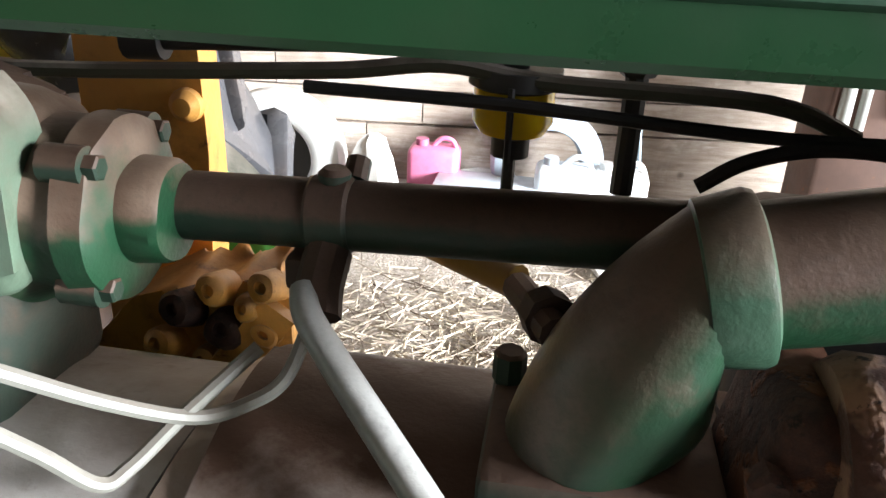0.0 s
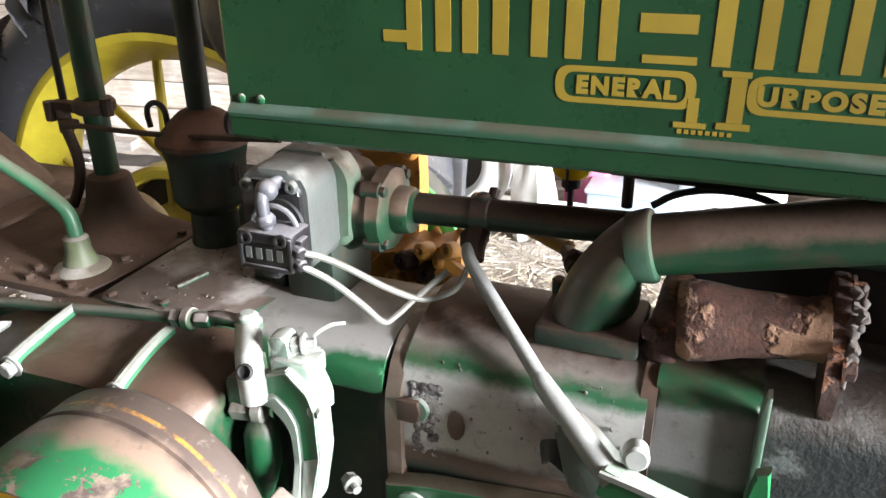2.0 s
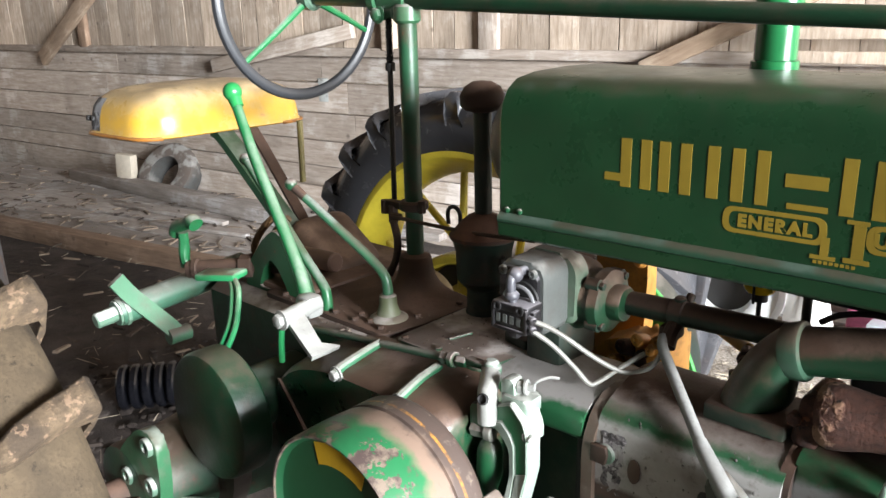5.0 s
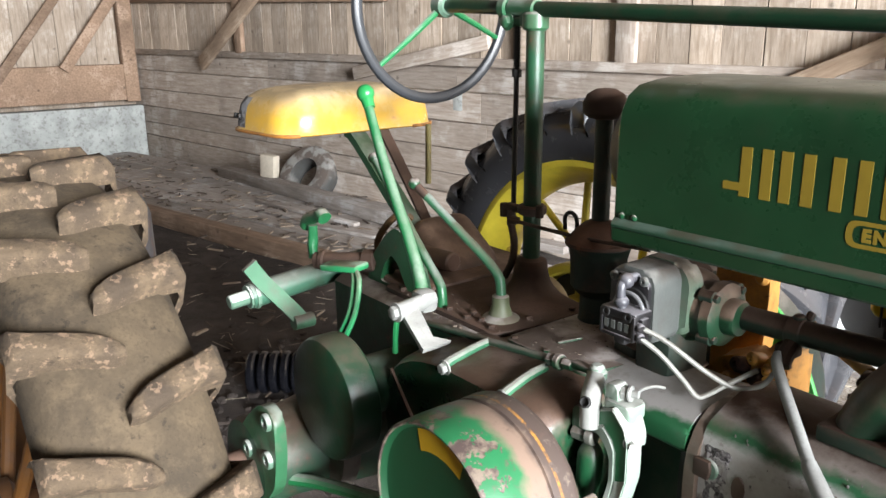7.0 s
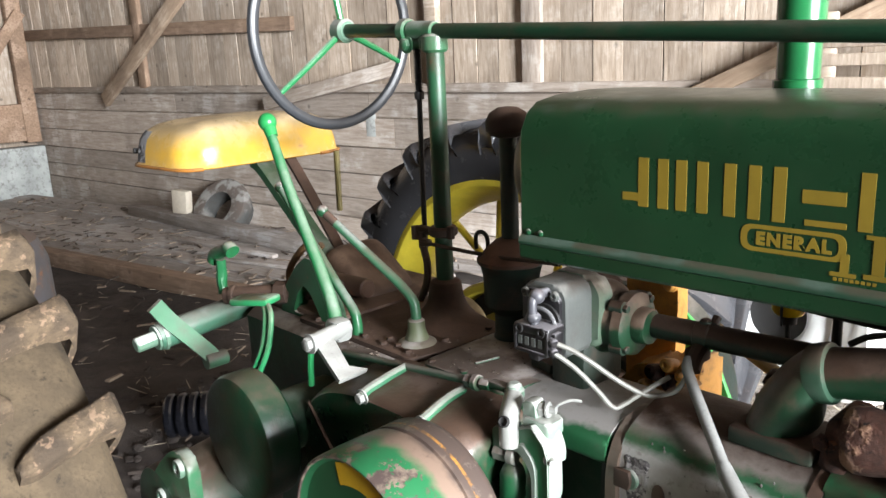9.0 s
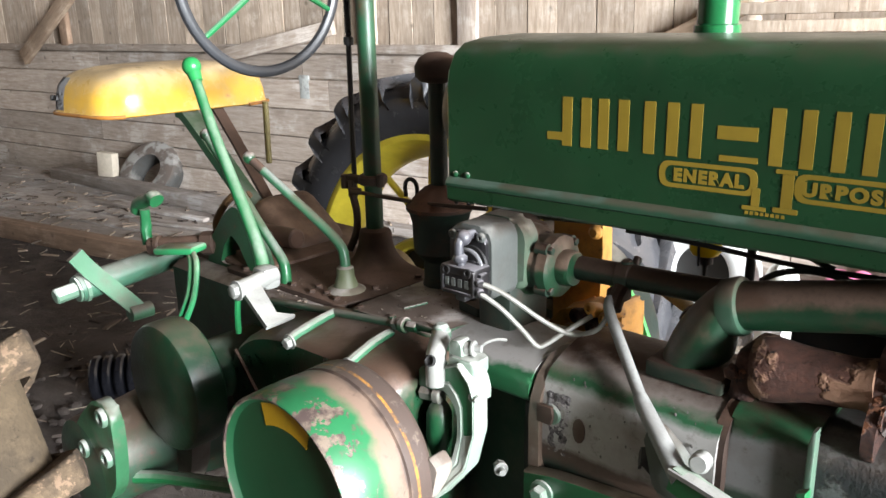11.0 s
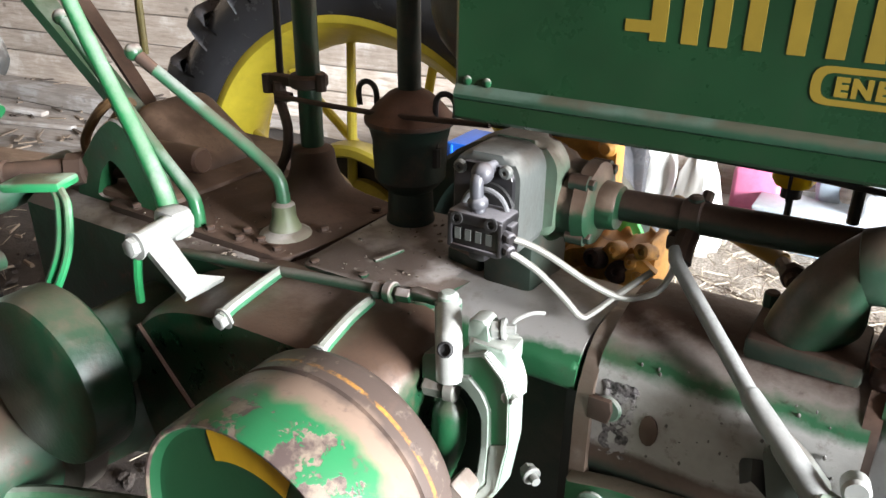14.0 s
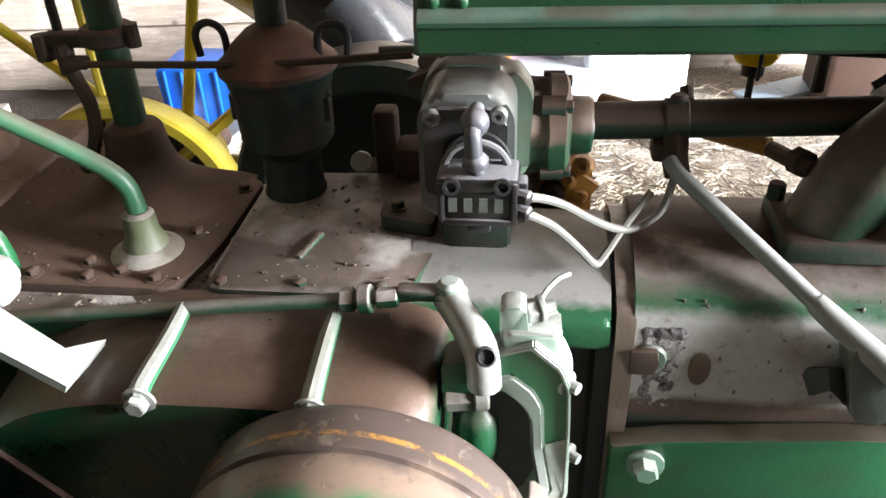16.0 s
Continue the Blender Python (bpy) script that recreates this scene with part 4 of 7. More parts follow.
def pulley():
    c = (-0.469, 0.829)
    bm = B()
    lathe(bm, (c[0], -0.502, c[1]), (0, 1, 0), [(0.013, 0.0), (0.013, 0.03), (0.014, 0.13), (0.012, 0.1395), (0.008, 0.1425), (0.003, 0.1455), (0, 0.1475), (0.0, 0.150), (0.004, 0.1525), (0.05, 0.1545), (0.085, 0.1545), (0.108, 0.1535), (0.110, 0.150), (0.113, 0.150), (0.115, 0.154), (0.152, 0.1545), (0.160, 0.153), (0.164, 0.150), (0.164, 0.10)], 72, close=False)
    m, n, l, s = nodes_of("worn_pulley_paint_shaded_hollow")
    tc = n.new("ShaderNodeTexCoord")
    sp = n.new("ShaderNodeSeparateXYZ")
    l.new(tc.outputs["Object"], sp.inputs[0])
    a, b = noise_of(n, l, 18.0, 6.0), noise_of(n, l, 40.0, 7.0, 0.7)
    g = mix_of(n, l, ramp_of(n, l, noise_of(n, l, 5.0), 0.35, 0.7), (0.016, 0.125, 0.046), (0.013, 0.085, 0.033))
    yy = math_of(n, l, "ADD", sp.outputs["Y"], math_of(n, l, "MULTIPLY", math_of(n, l, "SUBTRACT", a, 0.5), 0.06))
    mr = n.new("ShaderNodeMapRange")
    mr.inputs["From Min"].default_value, mr.inputs["From Max"].default_value = -0.440, -0.418
    l.new(yy, mr.inputs["Value"])
    c1 = mix_of(n, l, mr.outputs[0], g, (0.175, 0.12, 0.09))
    mr2 = n.new("ShaderNodeMapRange")
    mr2.inputs["From Min"].default_value, mr2.inputs["From Max"].default_value = -0.402, -0.386
    l.new(yy, mr2.inputs["Value"])
    c1 = mix_of(n, l, mr2.outputs[0], c1, (0.07, 0.05, 0.042))
    mr3 = n.new("ShaderNodeMapRange")
    mr3.inputs["From Min"].default_value, mr3.inputs["From Max"].default_value = 0.0035, 0.0015
    dist = math_of(n, l, "ABSOLUTE", math_of(n, l, "ADD", sp.outputs["Y"], 0.372), 0)
    l.new(dist, mr3.inputs["Value"])
    c1 = mix_of(n, l, math_of(n, l, "MULTIPLY", mr3.outputs[0], ramp_of(n, l, b, 0.4, 0.6)), c1, (0.45, 0.20, 0.03))
    # the belt face is chipped to brown iron along its rim, the hollow has no chips
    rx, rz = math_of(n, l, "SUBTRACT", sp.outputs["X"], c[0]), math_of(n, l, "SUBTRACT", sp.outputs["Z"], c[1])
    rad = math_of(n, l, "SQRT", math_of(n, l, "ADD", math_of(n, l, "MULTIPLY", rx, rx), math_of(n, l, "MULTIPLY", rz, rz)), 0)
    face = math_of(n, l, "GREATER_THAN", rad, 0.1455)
    rim = n.new("ShaderNodeMapRange")
    rim.inputs["From Min"].default_value, rim.inputs["From Max"].default_value = -0.446, -0.500
    l.new(sp.outputs["Y"], rim.inputs["Value"])
    chip = math_of(n, l, "ADD", noise_of(n, l, 26.0, 5.0, 0.62), math_of(n, l, "MULTIPLY", rim.outputs[0], 0.17))
    chips = math_of(n, l, "MULTIPLY", ramp_of(n, l, chip, 0.60, 0.625), face)
    c1 = mix_of(n, l, chips, c1, mix_of(n, l, ramp_of(n, l, b, 0.42, 0.58), (0.06, 0.042, 0.038), (0.16, 0.125, 0.095)))
    c1 = mix_of(n, l, math_of(n, l, "MULTIPLY", math_of(n, l, "MULTIPLY", ramp_of(n, l, b, 0.57, 0.66), 0.6), face), c1, (0.09, 0.06, 0.048))
    # shade inside the hollow, put into the colour as a darker green
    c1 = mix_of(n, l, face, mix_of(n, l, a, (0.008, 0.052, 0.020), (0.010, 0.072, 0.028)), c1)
    l.new(c1, s.inputs["Base Color"])
    s.inputs["Roughness"].default_value = 0.42
    bump_of(n, l, math_of(n, l, "SUBTRACT", b, chips), 0.15, 0.002, s)
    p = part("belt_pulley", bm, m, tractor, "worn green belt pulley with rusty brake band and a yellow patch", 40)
    bm = B()
    prism(bm, [(c[0] + 0.138 * math.cos(radians(a)), c[1] + 0.138 * math.sin(radians(a))) for a in range(111, 59, -4)] + [(c[0] + 0.102 * math.cos(radians(a)), c[1] + 0.102 * math.sin(radians(a))) for a in range(60, 115, 6)], "xz", -0.4895, -0.487)
    part("yellow_patch", bm, plain("yellow_patch_paint", (0.60, 0.36, 0.015), 0.45), p, "yellow painted patch inside the pulley rim")
    bm = B()
    prism(bm, [(-0.462, 0.790), (-0.442, 0.797), (-0.425, 0.72), (-0.45, 0.71)], "xz", -0.500, -0.4885, 0.002)
    part("pulley_spoke", bm, BARE, p, "bare steel key inside the pulley")


pulley()


def clutch_linkage():
    # rod from the hand lever to the pulley
    bm = B()
    rod(bm, (-0.835, -0.238, 0.970), (-0.48, -0.235, 1.009), 0.0070, n=12)
    part("clutch_rod", bm, paint("rod_green", (0.06, 0.14, 0.085), 0.5, 0.8, (0.28, 0.25, 0.22), 0.5, 0.1), tractor, "dusty green clutch rod")
    bm = B()
    rod(bm, (-0.497, -0.235, 1.0075), (-0.484, -0.235, 1.009), 0.0115, n=6, chamfer=0.0015)
    rod(bm, (-0.480, -0.235, 1.009), (-0.468, -0.235, 1.0105), 0.0135, n=16, chamfer=0.0015)
    rod(bm, (-0.464, -0.235, 1.011), (-0.444, -0.234, 1.013), 0.0095, n=6, chamfer=0.0015)
    rod(bm, (-0.484, -0.235, 1.009), (-0.42, -0.232, 1.016), 0.0062, n=10)
    box(bm, (-0.42, -0.231, 1.017), (0.05, 0.016, 0.012), 0.003)
    part("rod_coupling", bm, CASE_GREEN, tractor, "grimy adjusting nuts on the clutch rod")
    bm = B()
    lathe(bm, (-0.398, -0.229, 1.008), (0, 0, 1), [(0, 0.016), (0.010, 0.016), (0.012, 0.013), (0.018, 0.012), (0.022, 0.008), (0.0225, 0)], 16)
    part("rod_end_bolt", bm, PALE_GREEN, tractor, "pale bolt head on the rod end")
    bm = B()
    sweep(bm, [(-0.398, -0.230, 1.010), (-0.385, -0.250, 1.005), (-0.372, -0.270, 0.998), (-0.366, -0.278, 0.985), (-0.364, -0.280, 0.955)], 0.0155, 14)
    link = part("clutch_link", bm, BARE, tractor, "bare pale steel link with a hole")
    bm = B()
    lathe(bm, (-0.362, -0.2925, 0.999), (0.25, -0.85, 0.45), [(0, 0.009), (0.004, 0.009), (0.005, 0.007), (0.0005, 0.006), (0.0, 0.0)], 14)
    part("link_hole", bm, BLACK, link)
    # angular cast clutch fork arm beside the pulley: two pale ridges with a green web between
    outer = [(-0.361, 0.981), (-0.322, 1.000), (-0.297, 0.978), (-0.289, 0.956), (-0.287, 0.897), (-0.287, 0.848), (-0.318, 0.802)]
    inner = [(-0.389, 0.935), (-0.350, 0.947), (-0.333, 0.934), (-0.324, 0.919), (-0.322, 0.882), (-0.315, 0.858), (-0.343, 0.818)]
    front = [-0.274, -0.279, -0.281, -0.282, -0.284, -0.306, -0.336]
    wide = [(a[0] + (b[0] - a[0]) * k, a[1] + (b[1] - a[1]) * k) for a, b, k in zip(inner, outer, (0.34, 0.36, 0.36, 0.36, 0.36, 0.50, 0.50))]
    thin = [(a[0] + (b[0] - a[0]) * k, a[1] + (b[1] - a[1]) * k) for a, b, k in zip(inner, outer, (0.90, 0.90, 0.90, 0.90, 0.90, 0.82, 0.78))]
    bm = B()
    slab(bm, inner, wide, front, 0.034)
    bmesh.ops.bevel(bm, geom=bm.edges[:], offset=0.003, segments=2, affect="EDGES")
    FORK_PALE = paint("fork_arm_pale", (0.36, 0.46, 0.38), 0.4, 0.8, (0.66, 0.68, 0.63), 0.2, 0.08, lo=0.0, hi=0.7, stain=0.2)
    arm = part("clutch_fork_arm", bm, FORK_PALE, tractor, "green cast clutch fork arm with pale worn ridges", 50)
    bm = B()
    slab(bm, thin, outer, front, 0.034)
    bmesh.ops.bevel(bm, geom=bm.edges[:], offset=0.0016, segments=2, affect="EDGES")
    part("ridge", bm, FORK_PALE, arm, "narrow pale worn ridge", 50)
    bm = B()
    slab(bm, wide[:5], thin[:5], [f + 0.003 for f in front[:5]], 0.026)
    part("web", bm, paint("fork_web_green", (0.030, 0.20, 0.078), 0.4, 0.3, DUST, 0.1, 0.02), arm, "dark green web between the ridges")
    bm = B()
    slab(bm, wide[4:], thin[4:], [f + 0.002 for f in front[4:]], 0.026)
    part("lower_web", bm, FORK_PALE, arm, "pale worn lower web")
    bm = B()
    prism(bm, rounded([(-0.402, 0.936), (-0.402, 0.972), (-0.372, 0.982), (-0.366, 0.938)], 0.004), "xz", -0.277, -0.245, 0.003)
    part("fork_eye", bm, paint("fork_eye_green", (0.03, 0.13, 0.06), 0.45, 0.7, DUST, 0.3, 0.05), arm, "dusty green eye of the arm")
    bm = B()
    prism(bm, rounded([(-0.349, -0.270), (-0.349, -0.232), (-0.30, -0.228), (-0.298, -0.268)], 0.008), "xy", 0.978, 1.004, 0.005)
    prism(bm, rounded([(-0.352, 0.99), (-0.352, 1.026), (-0.330, 1.028), (-0.326, 0.99)], 0.005), "xz", -0.262, -0.238, 0.003)
    sweep(bm, [(-0.332, -0.252, 0.995), (-0.312, -0.246, 0.985), (-0.300, -0.246, 0.962), (-0.298, -0.248, 0.945)], 0.012, 10)
    part("fork_boss", bm, paint("fork_boss_pale", (0.34, 0.46, 0.37), 0.4, 1.0, (0.66, 0.68, 0.62), 0.12, 0.04, lo=-0.2, hi=0.6, stain=0.15), arm, "pale cast boss with a clamp bolt", 50)
    for p, ax, k in (((-0.331, -0.250, 1.014), (1, 0.35, 0.1), 0.85), ((-0.304, -0.262, 0.954), (0.8, -0.6, 0), 0.8), ((-0.295, -0.215, 0.815), (0.8, -0.6, 0), 0.8)):
        bm = B()
        d = Vector(ax).normalized()
        rod(bm, p, Vector(p) + d * 0.012, 0.0125 * k, n=6, chamfer=0.002)
        rod(bm, Vector(p) + d * 0.012, Vector(p) + d * 0.017, 0.0145 * k, n=14, chamfer=0.001)
        rod(bm, Vector(p) + d * 0.017, Vector(p) + d * 0.027, 0.007 * k, n=10)
        part("fork_bolt", bm, BARE, arm)
    bm = B()
    sweep(bm, [(-0.318, -0.228, 1.005), (-0.315, -0.225, 1.016), (-0.303, -0.210, 1.022), (-0.292, -0.198, 1.020)], 0.0024, 6)
    part("cotter_wire", bm, BARE, arm)
    # worn brake shoe at the end of the arm
    bm = B()
    prism(bm, rounded([(-0.347, 0.838), (-0.322, 0.876), (-0.304, 0.862), (-0.316, 0.812), (-0.334, 0.790), (-0.347, 0.800)], 0.004), "xz", -0.346, -0.312, 0.003)
    part("brake_shoe", bm, paint("pale_shoe", (0.40, 0.34, 0.29), 0.6, 0.8, (0.5, 0.46, 0.41), 0.4, 0.25), arm, "pale worn brake shoe against the pulley")
    bm = B()
    lathe(bm, (-0.372, -0.264, 0.928), (0, -0.05, -1), [(0, 0.008), (0.010, 0.010), (0.018, 0.016), (0.030, 0.0205), (0.07, 0.0205), (0.095, 0.014), (0.12, 0.006)], 22)
    part("grease_cup", bm, GREEN, tractor, "bottle-shaped green grease cup")
    bm = B()
    rod(bm, (-0.400, -0.275, 0.930), (-0.375, -0.272, 0.932), 0.011, n=6, chamfer=0.002)
    rod(bm, (-0.375, -0.272, 0.932), (-0.360, -0.270, 0.932), 0.013, n=14, chamfer=0.002)
    dent(bm, 0.002, 60)
    part("grease_nut", bm, paint("grease_nut", (0.2, 0.2, 0.17), 0.6, 0.8, (0.45, 0.42, 0.38), 0.6), tractor, "dirty grey nut above the grease cup")
    # hand clutch lever on its cross shaft
    bm = B()
    sweep(bm, [(-0.835, -0.250, 1.02), (-0.858, -0.240, 1.06), (-0.905, -0.229, 1.12), (-1.02, -0.21, 1.265), (-1.098, -0.20, 1.395)], [0.0145, 0.0105], 12)
    lv = part("clutch_lever", bm, FRESH_GREEN, tractor, "long bright green hand clutch lever with a ball knob")
    bm = B()
    bmesh.ops.create_uvsphere(bm, u_segments=20, v_segments=12, radius=0.0195, matrix=Matrix.Translation((-1.10, -0.20, 1.404)))
    rod(bm, (-1.085, -0.2005, 1.375), (-1.096, -0.20, 1.395), 0.0125, 0.015, n=14)
    part("knob", bm, plain("green_knob_enamel", (0.02, 0.22, 0.06), 0.3), lv, "glossy green ball knob")
    bm = B()
    rod(bm, (-0.812, -0.330, 1.020), (-0.818, -0.235, 1.028), 0.0165, n=16, chamfer=0.004)
    hexbolt(bm, (-0.812, -0.326, 1.020), (0, -1, 0), 0.013, 0.014)
    box(bm, (-0.826, -0.252, 1.024), (0.046, 0.040, 0.045), 0.012)
    part("lever_pivot", bm, BARE, tractor, "pale lever pivot with a bolt")
    bm = B()
    top = [(-0.808, -0.318, 1.018), (-0.808, -0.282, 1.028), (-0.736, -0.298, 0.988), (-0.708, -0.278, 0.984), (-0.712, -0.300, 0.980), (-0.720, -0.332, 0.975)]
    a = [bm.verts.new(p) for p in top]
    b = [bm.verts.new((p[0] - 0.004, p[1], p[2] - 0.008)) for p in top]
    bm.faces.new(a), bm.faces.new(b)
    for k in range(6):
        bm.faces.new((a[k], a[(k + 1) % 6], b[(k + 1) % 6], b[k]))
    part("lever_arm", bm, BARE, tractor, "bare pale plate arm of the clutch lever")
    bm = B()
    sweep(bm, [(-0.818, -0.322, 1.01), (-0.826, -0.322, 0.97), (-0.832, -0.32, 0.93)], 0.006, 8)
    part("lever_link", bm, FRESH_GREEN, tractor, "thin green link")


clutch_linkage()


def levers():
    bm = B()
    sweep(bm, [(-0.730, -0.138, 1.02), (-0.731, -0.137, 1.050), (-0.740, -0.138, 1.075), (-0.775, -0.145, 1.106), (-0.85, -0.168, 1.166), (-0.905, -0.185, 1.210)], [0.0105, 0.0088], 12)
    gear = part("gear_lever", bm, paint("lever_grey_green", (0.06, 0.22, 0.11), 0.45, 0.7, (0.34, 0.34, 0.32), 0.4, 0.1), tractor, "bent green and grey gear lever")
    bm = B()
    lathe(bm, (-0.730, -0.138, 0.985), (0, 0, 1), [(0, 0.040), (0.006, 0.036), (0.012, 0.024), (0.03, 0.0175), (0.048, 0.0165), (0.052, 0.012)], 20)
    part("lever_boot", bm, paint("boot_olive", (0.16, 0.19, 0.10), 0.6, 0.8, DUST, 0.3), gear, "flared olive lever socket")
    bm = B()
    rod(bm, (-0.904, -0.185, 1.209), (-0.926, -0.1915, 1.2265), 0.0088, 0.0092, n=12)
    part("worn_shank", bm, BROWN, gear, "rust-brown worn shank")
    bm = B()
    bmesh.ops.create_uvsphere(bm, u_segments=14, v_segments=9, radius=0.0125, matrix=Matrix.Translation((-0.934, -0.194, 1.233)))
    part("lever_tip", bm, GREEN, gear, "dull green rounded tip")
    bm = B()
    sweep(bm, [(-0.858, -0.185, 0.98), (-0.859, -0.184, 1.012), (-0.870, -0.183, 1.036), (-0.92, -0.182, 1.080), (-1.02, -0.179, 1.173), (-1.11, -0.175, 1.256)], [0.0112, 0.0088], 12)
    lever = part("brake_lever", bm, paint("lever_green", (0.03, 0.20, 0.075), 0.45, 0.7, (0.40, 0.41, 0.38), 0.25, 0.08), tractor, "second bent green lever")
    bm = B()
    bmesh.ops.create_uvsphere(bm, u_segments=14, v_segments=9, radius=0.0125, matrix=Matrix.Translation((-1.116, -0.175, 1.261)))
    part("lever_tip", bm, GREEN, lever, "dull green rounded tip")
    # cast bracket on the case, open in the middle
    bm = B()
    outer = rounded([(-1.150, 0.965), (-1.125, 1.035), (-1.070, 1.095), (-1.025, 1.125), (-0.995, 1.115), (-0.970, 1.075), (-0.930, 0.965)], 0.014, 4)
    hole = rounded([(-1.092, 0.985), (-1.070, 1.030), (-1.043, 1.056), (-1.018, 1.040), (-0.982, 0.985)], 0.010, 4)
    ring_plate(bm, outer, hole, (-1.042, 1.008), -0.185, -0.150)
    part("arched_bracket", bm, GREEN, tractor, "cast green bracket with an open middle")
    bm = B()
    box(bm, (-1.12, 0.0, 0.97), (0.35, 0.36, 0.05), 0.01)
    box(bm, (-1.10, 0.03, 1.01), (0.20, 0.17, 0.11), 0.045, (0, 35, 0), 4)
    rod(bm, (-1.16, -0.06, 1.02), (-0.98, -0.06, 1.03), 0.022, n=14, chamfer=0.004)
    dent(bm, 0.006, 14)
    part("rear_case_hump", bm, paint("tan_brown_case", (0.10, 0.05, 0.03), 0.7, 0.9, (0.24, 0.15, 0.10), 0.6, 0.2), tractor, "brown dusty hump at the rear of the case")


levers()


def seat():
    cx, cy = -1.572, -0.012
    bm = B()
    levels = [(1.279, 1.0), (1.282, 1.018), (1.289, 1.0), (1.318, 0.985), (1.345, 0.955), (1.366, 0.89), (1.380, 0.78), (1.388, 0.62), (1.392, 0.4), (1.393, 0.15)]
    out = rounded([(0.17, 0.235), (-0.10, 0.25), (-0.17, 0.17), (-0.17, -0.17), (-0.10, -0.25), (0.17, -0.235)], 0.095, 7)
    rings = [[bm.verts.new((cx + u * k, cy + v * k, z)) for u, v in out] for z, k in levels]
    for a, b in zip(rings, rings[1:]):
        for k in range(len(out)):
            bm.faces.new((a[k], a[(k + 1) % len(out)], b[(k + 1) % len(out)], b[k]))
    bm.faces.new(rings[-1])
    und = [[bm.verts.new((cx + u * k, cy + v * k, z)) for u, v in out] for z, k in ((1.279, 0.985), (1.325, 0.94), (1.335, 0.5))]
    for a, b in zip(und, und[1:]):
        for k in range(len(out)):
            bm.faces.new((a[k], a[(k + 1) % len(out)], b[(k + 1) % len(out)], b[k]))
    bm.faces.new(und[-1])
    for k in range(len(out)):
        bm.faces.new((rings[0][k], rings[0][(k + 1) % len(out)], und[0][(k + 1) % len(out)], und[0][k]))
    lip = B()
    sweep(lip, [(cx + u * 1.018, cy + v * 1.018, 1.281) for u, v in out[::3]], 0.0045, 8, 3, closed=True)
    s = part("seat", bm, SEAT_YELLOW, tractor, "yellow steel seat, rusty orange at the rim and dusty on top", 60)
    part("rolled_rim", lip, paint("rusty_seat_rim", (0.42, 0.17, 0.03), 0.5, 0.4, (0.5, 0.36, 0.2), 0.5, 0.4, (0.16, 0.06, 0.025), tone=0.9), s, "rolled rim, rusted orange")
    # the rear corner is worn to bare grey steel
    bm = B()
    corner = [(u, v) for u, v in out if u < -0.062 and v < -0.115]
    corner.append((-0.035, -0.2465))
    worn = [[bm.verts.new((cx + u * (k + 0.004), cy + v * (k + 0.004), z + 0.001)) for u, v in corner] for z, k in levels[2:6]]
    for a, b in zip(worn, worn[1:]):
        for k in range(len(corner) - 1):
            bm.faces.new((a[k], a[k + 1], b[k + 1], b[k]))
    part("worn_corner", bm, flaked("worn_seat_steel", (0.17, 0.17, 0.18), (0.30, 0.30, 0.31), (0.06, 0.055, 0.055), 16.0, 0.45), s, "rear corner worn to grey steel", 60)
    for hx, dy in ((-0.098, -0.247), (-0.070, -0.2475)):
        bm = B()
        lathe(bm, (cx + hx, cy + dy, 1.318), (-0.12, -1, 0.2), [(-0.012, 0.007), (0.001, 0.007), (0.001, 0)], 10)
        part("seat_hole", bm, BLACK, s)
    bm = B()
    sweep(bm, [(-1.45, -0.03, 1.275), (-1.40, -0.03, 1.25), (-1.19, -0.03, 1.08), (-1.10, -0.03, 1.03)], 0.02, flat=(0.046, 0.022), step=4)
    part("seat_spring", bm, paint("seat_bar_green", (0.018, 0.12, 0.048), 0.45, 0.35, DUST, 0.2, 0.05, lo=0.3, hi=0.9), tractor, "flat green seat spring bar")
    bm = B()
    sweep(bm, [(-1.44, 0.06, 1.275), (-1.37, 0.06, 1.20), (-1.24, 0.06, 1.05), (-1.19, 0.06, 0.98)], 0.02, flat=(0.030, 0.008), step=4)
    part("seat_support", bm, BROWN, tractor, "brown rusty seat support plate")
    bm = B()
    rod(bm, (-1.34, 0.14, 1.29), (-1.345, 0.14, 1.13), 0.008, n=10)
    part("seat_rod", bm, paint("ochre_rod", (0.30, 0.24, 0.08), 0.6, 0.4), tractor, "thin ochre rod under the seat")


seat()


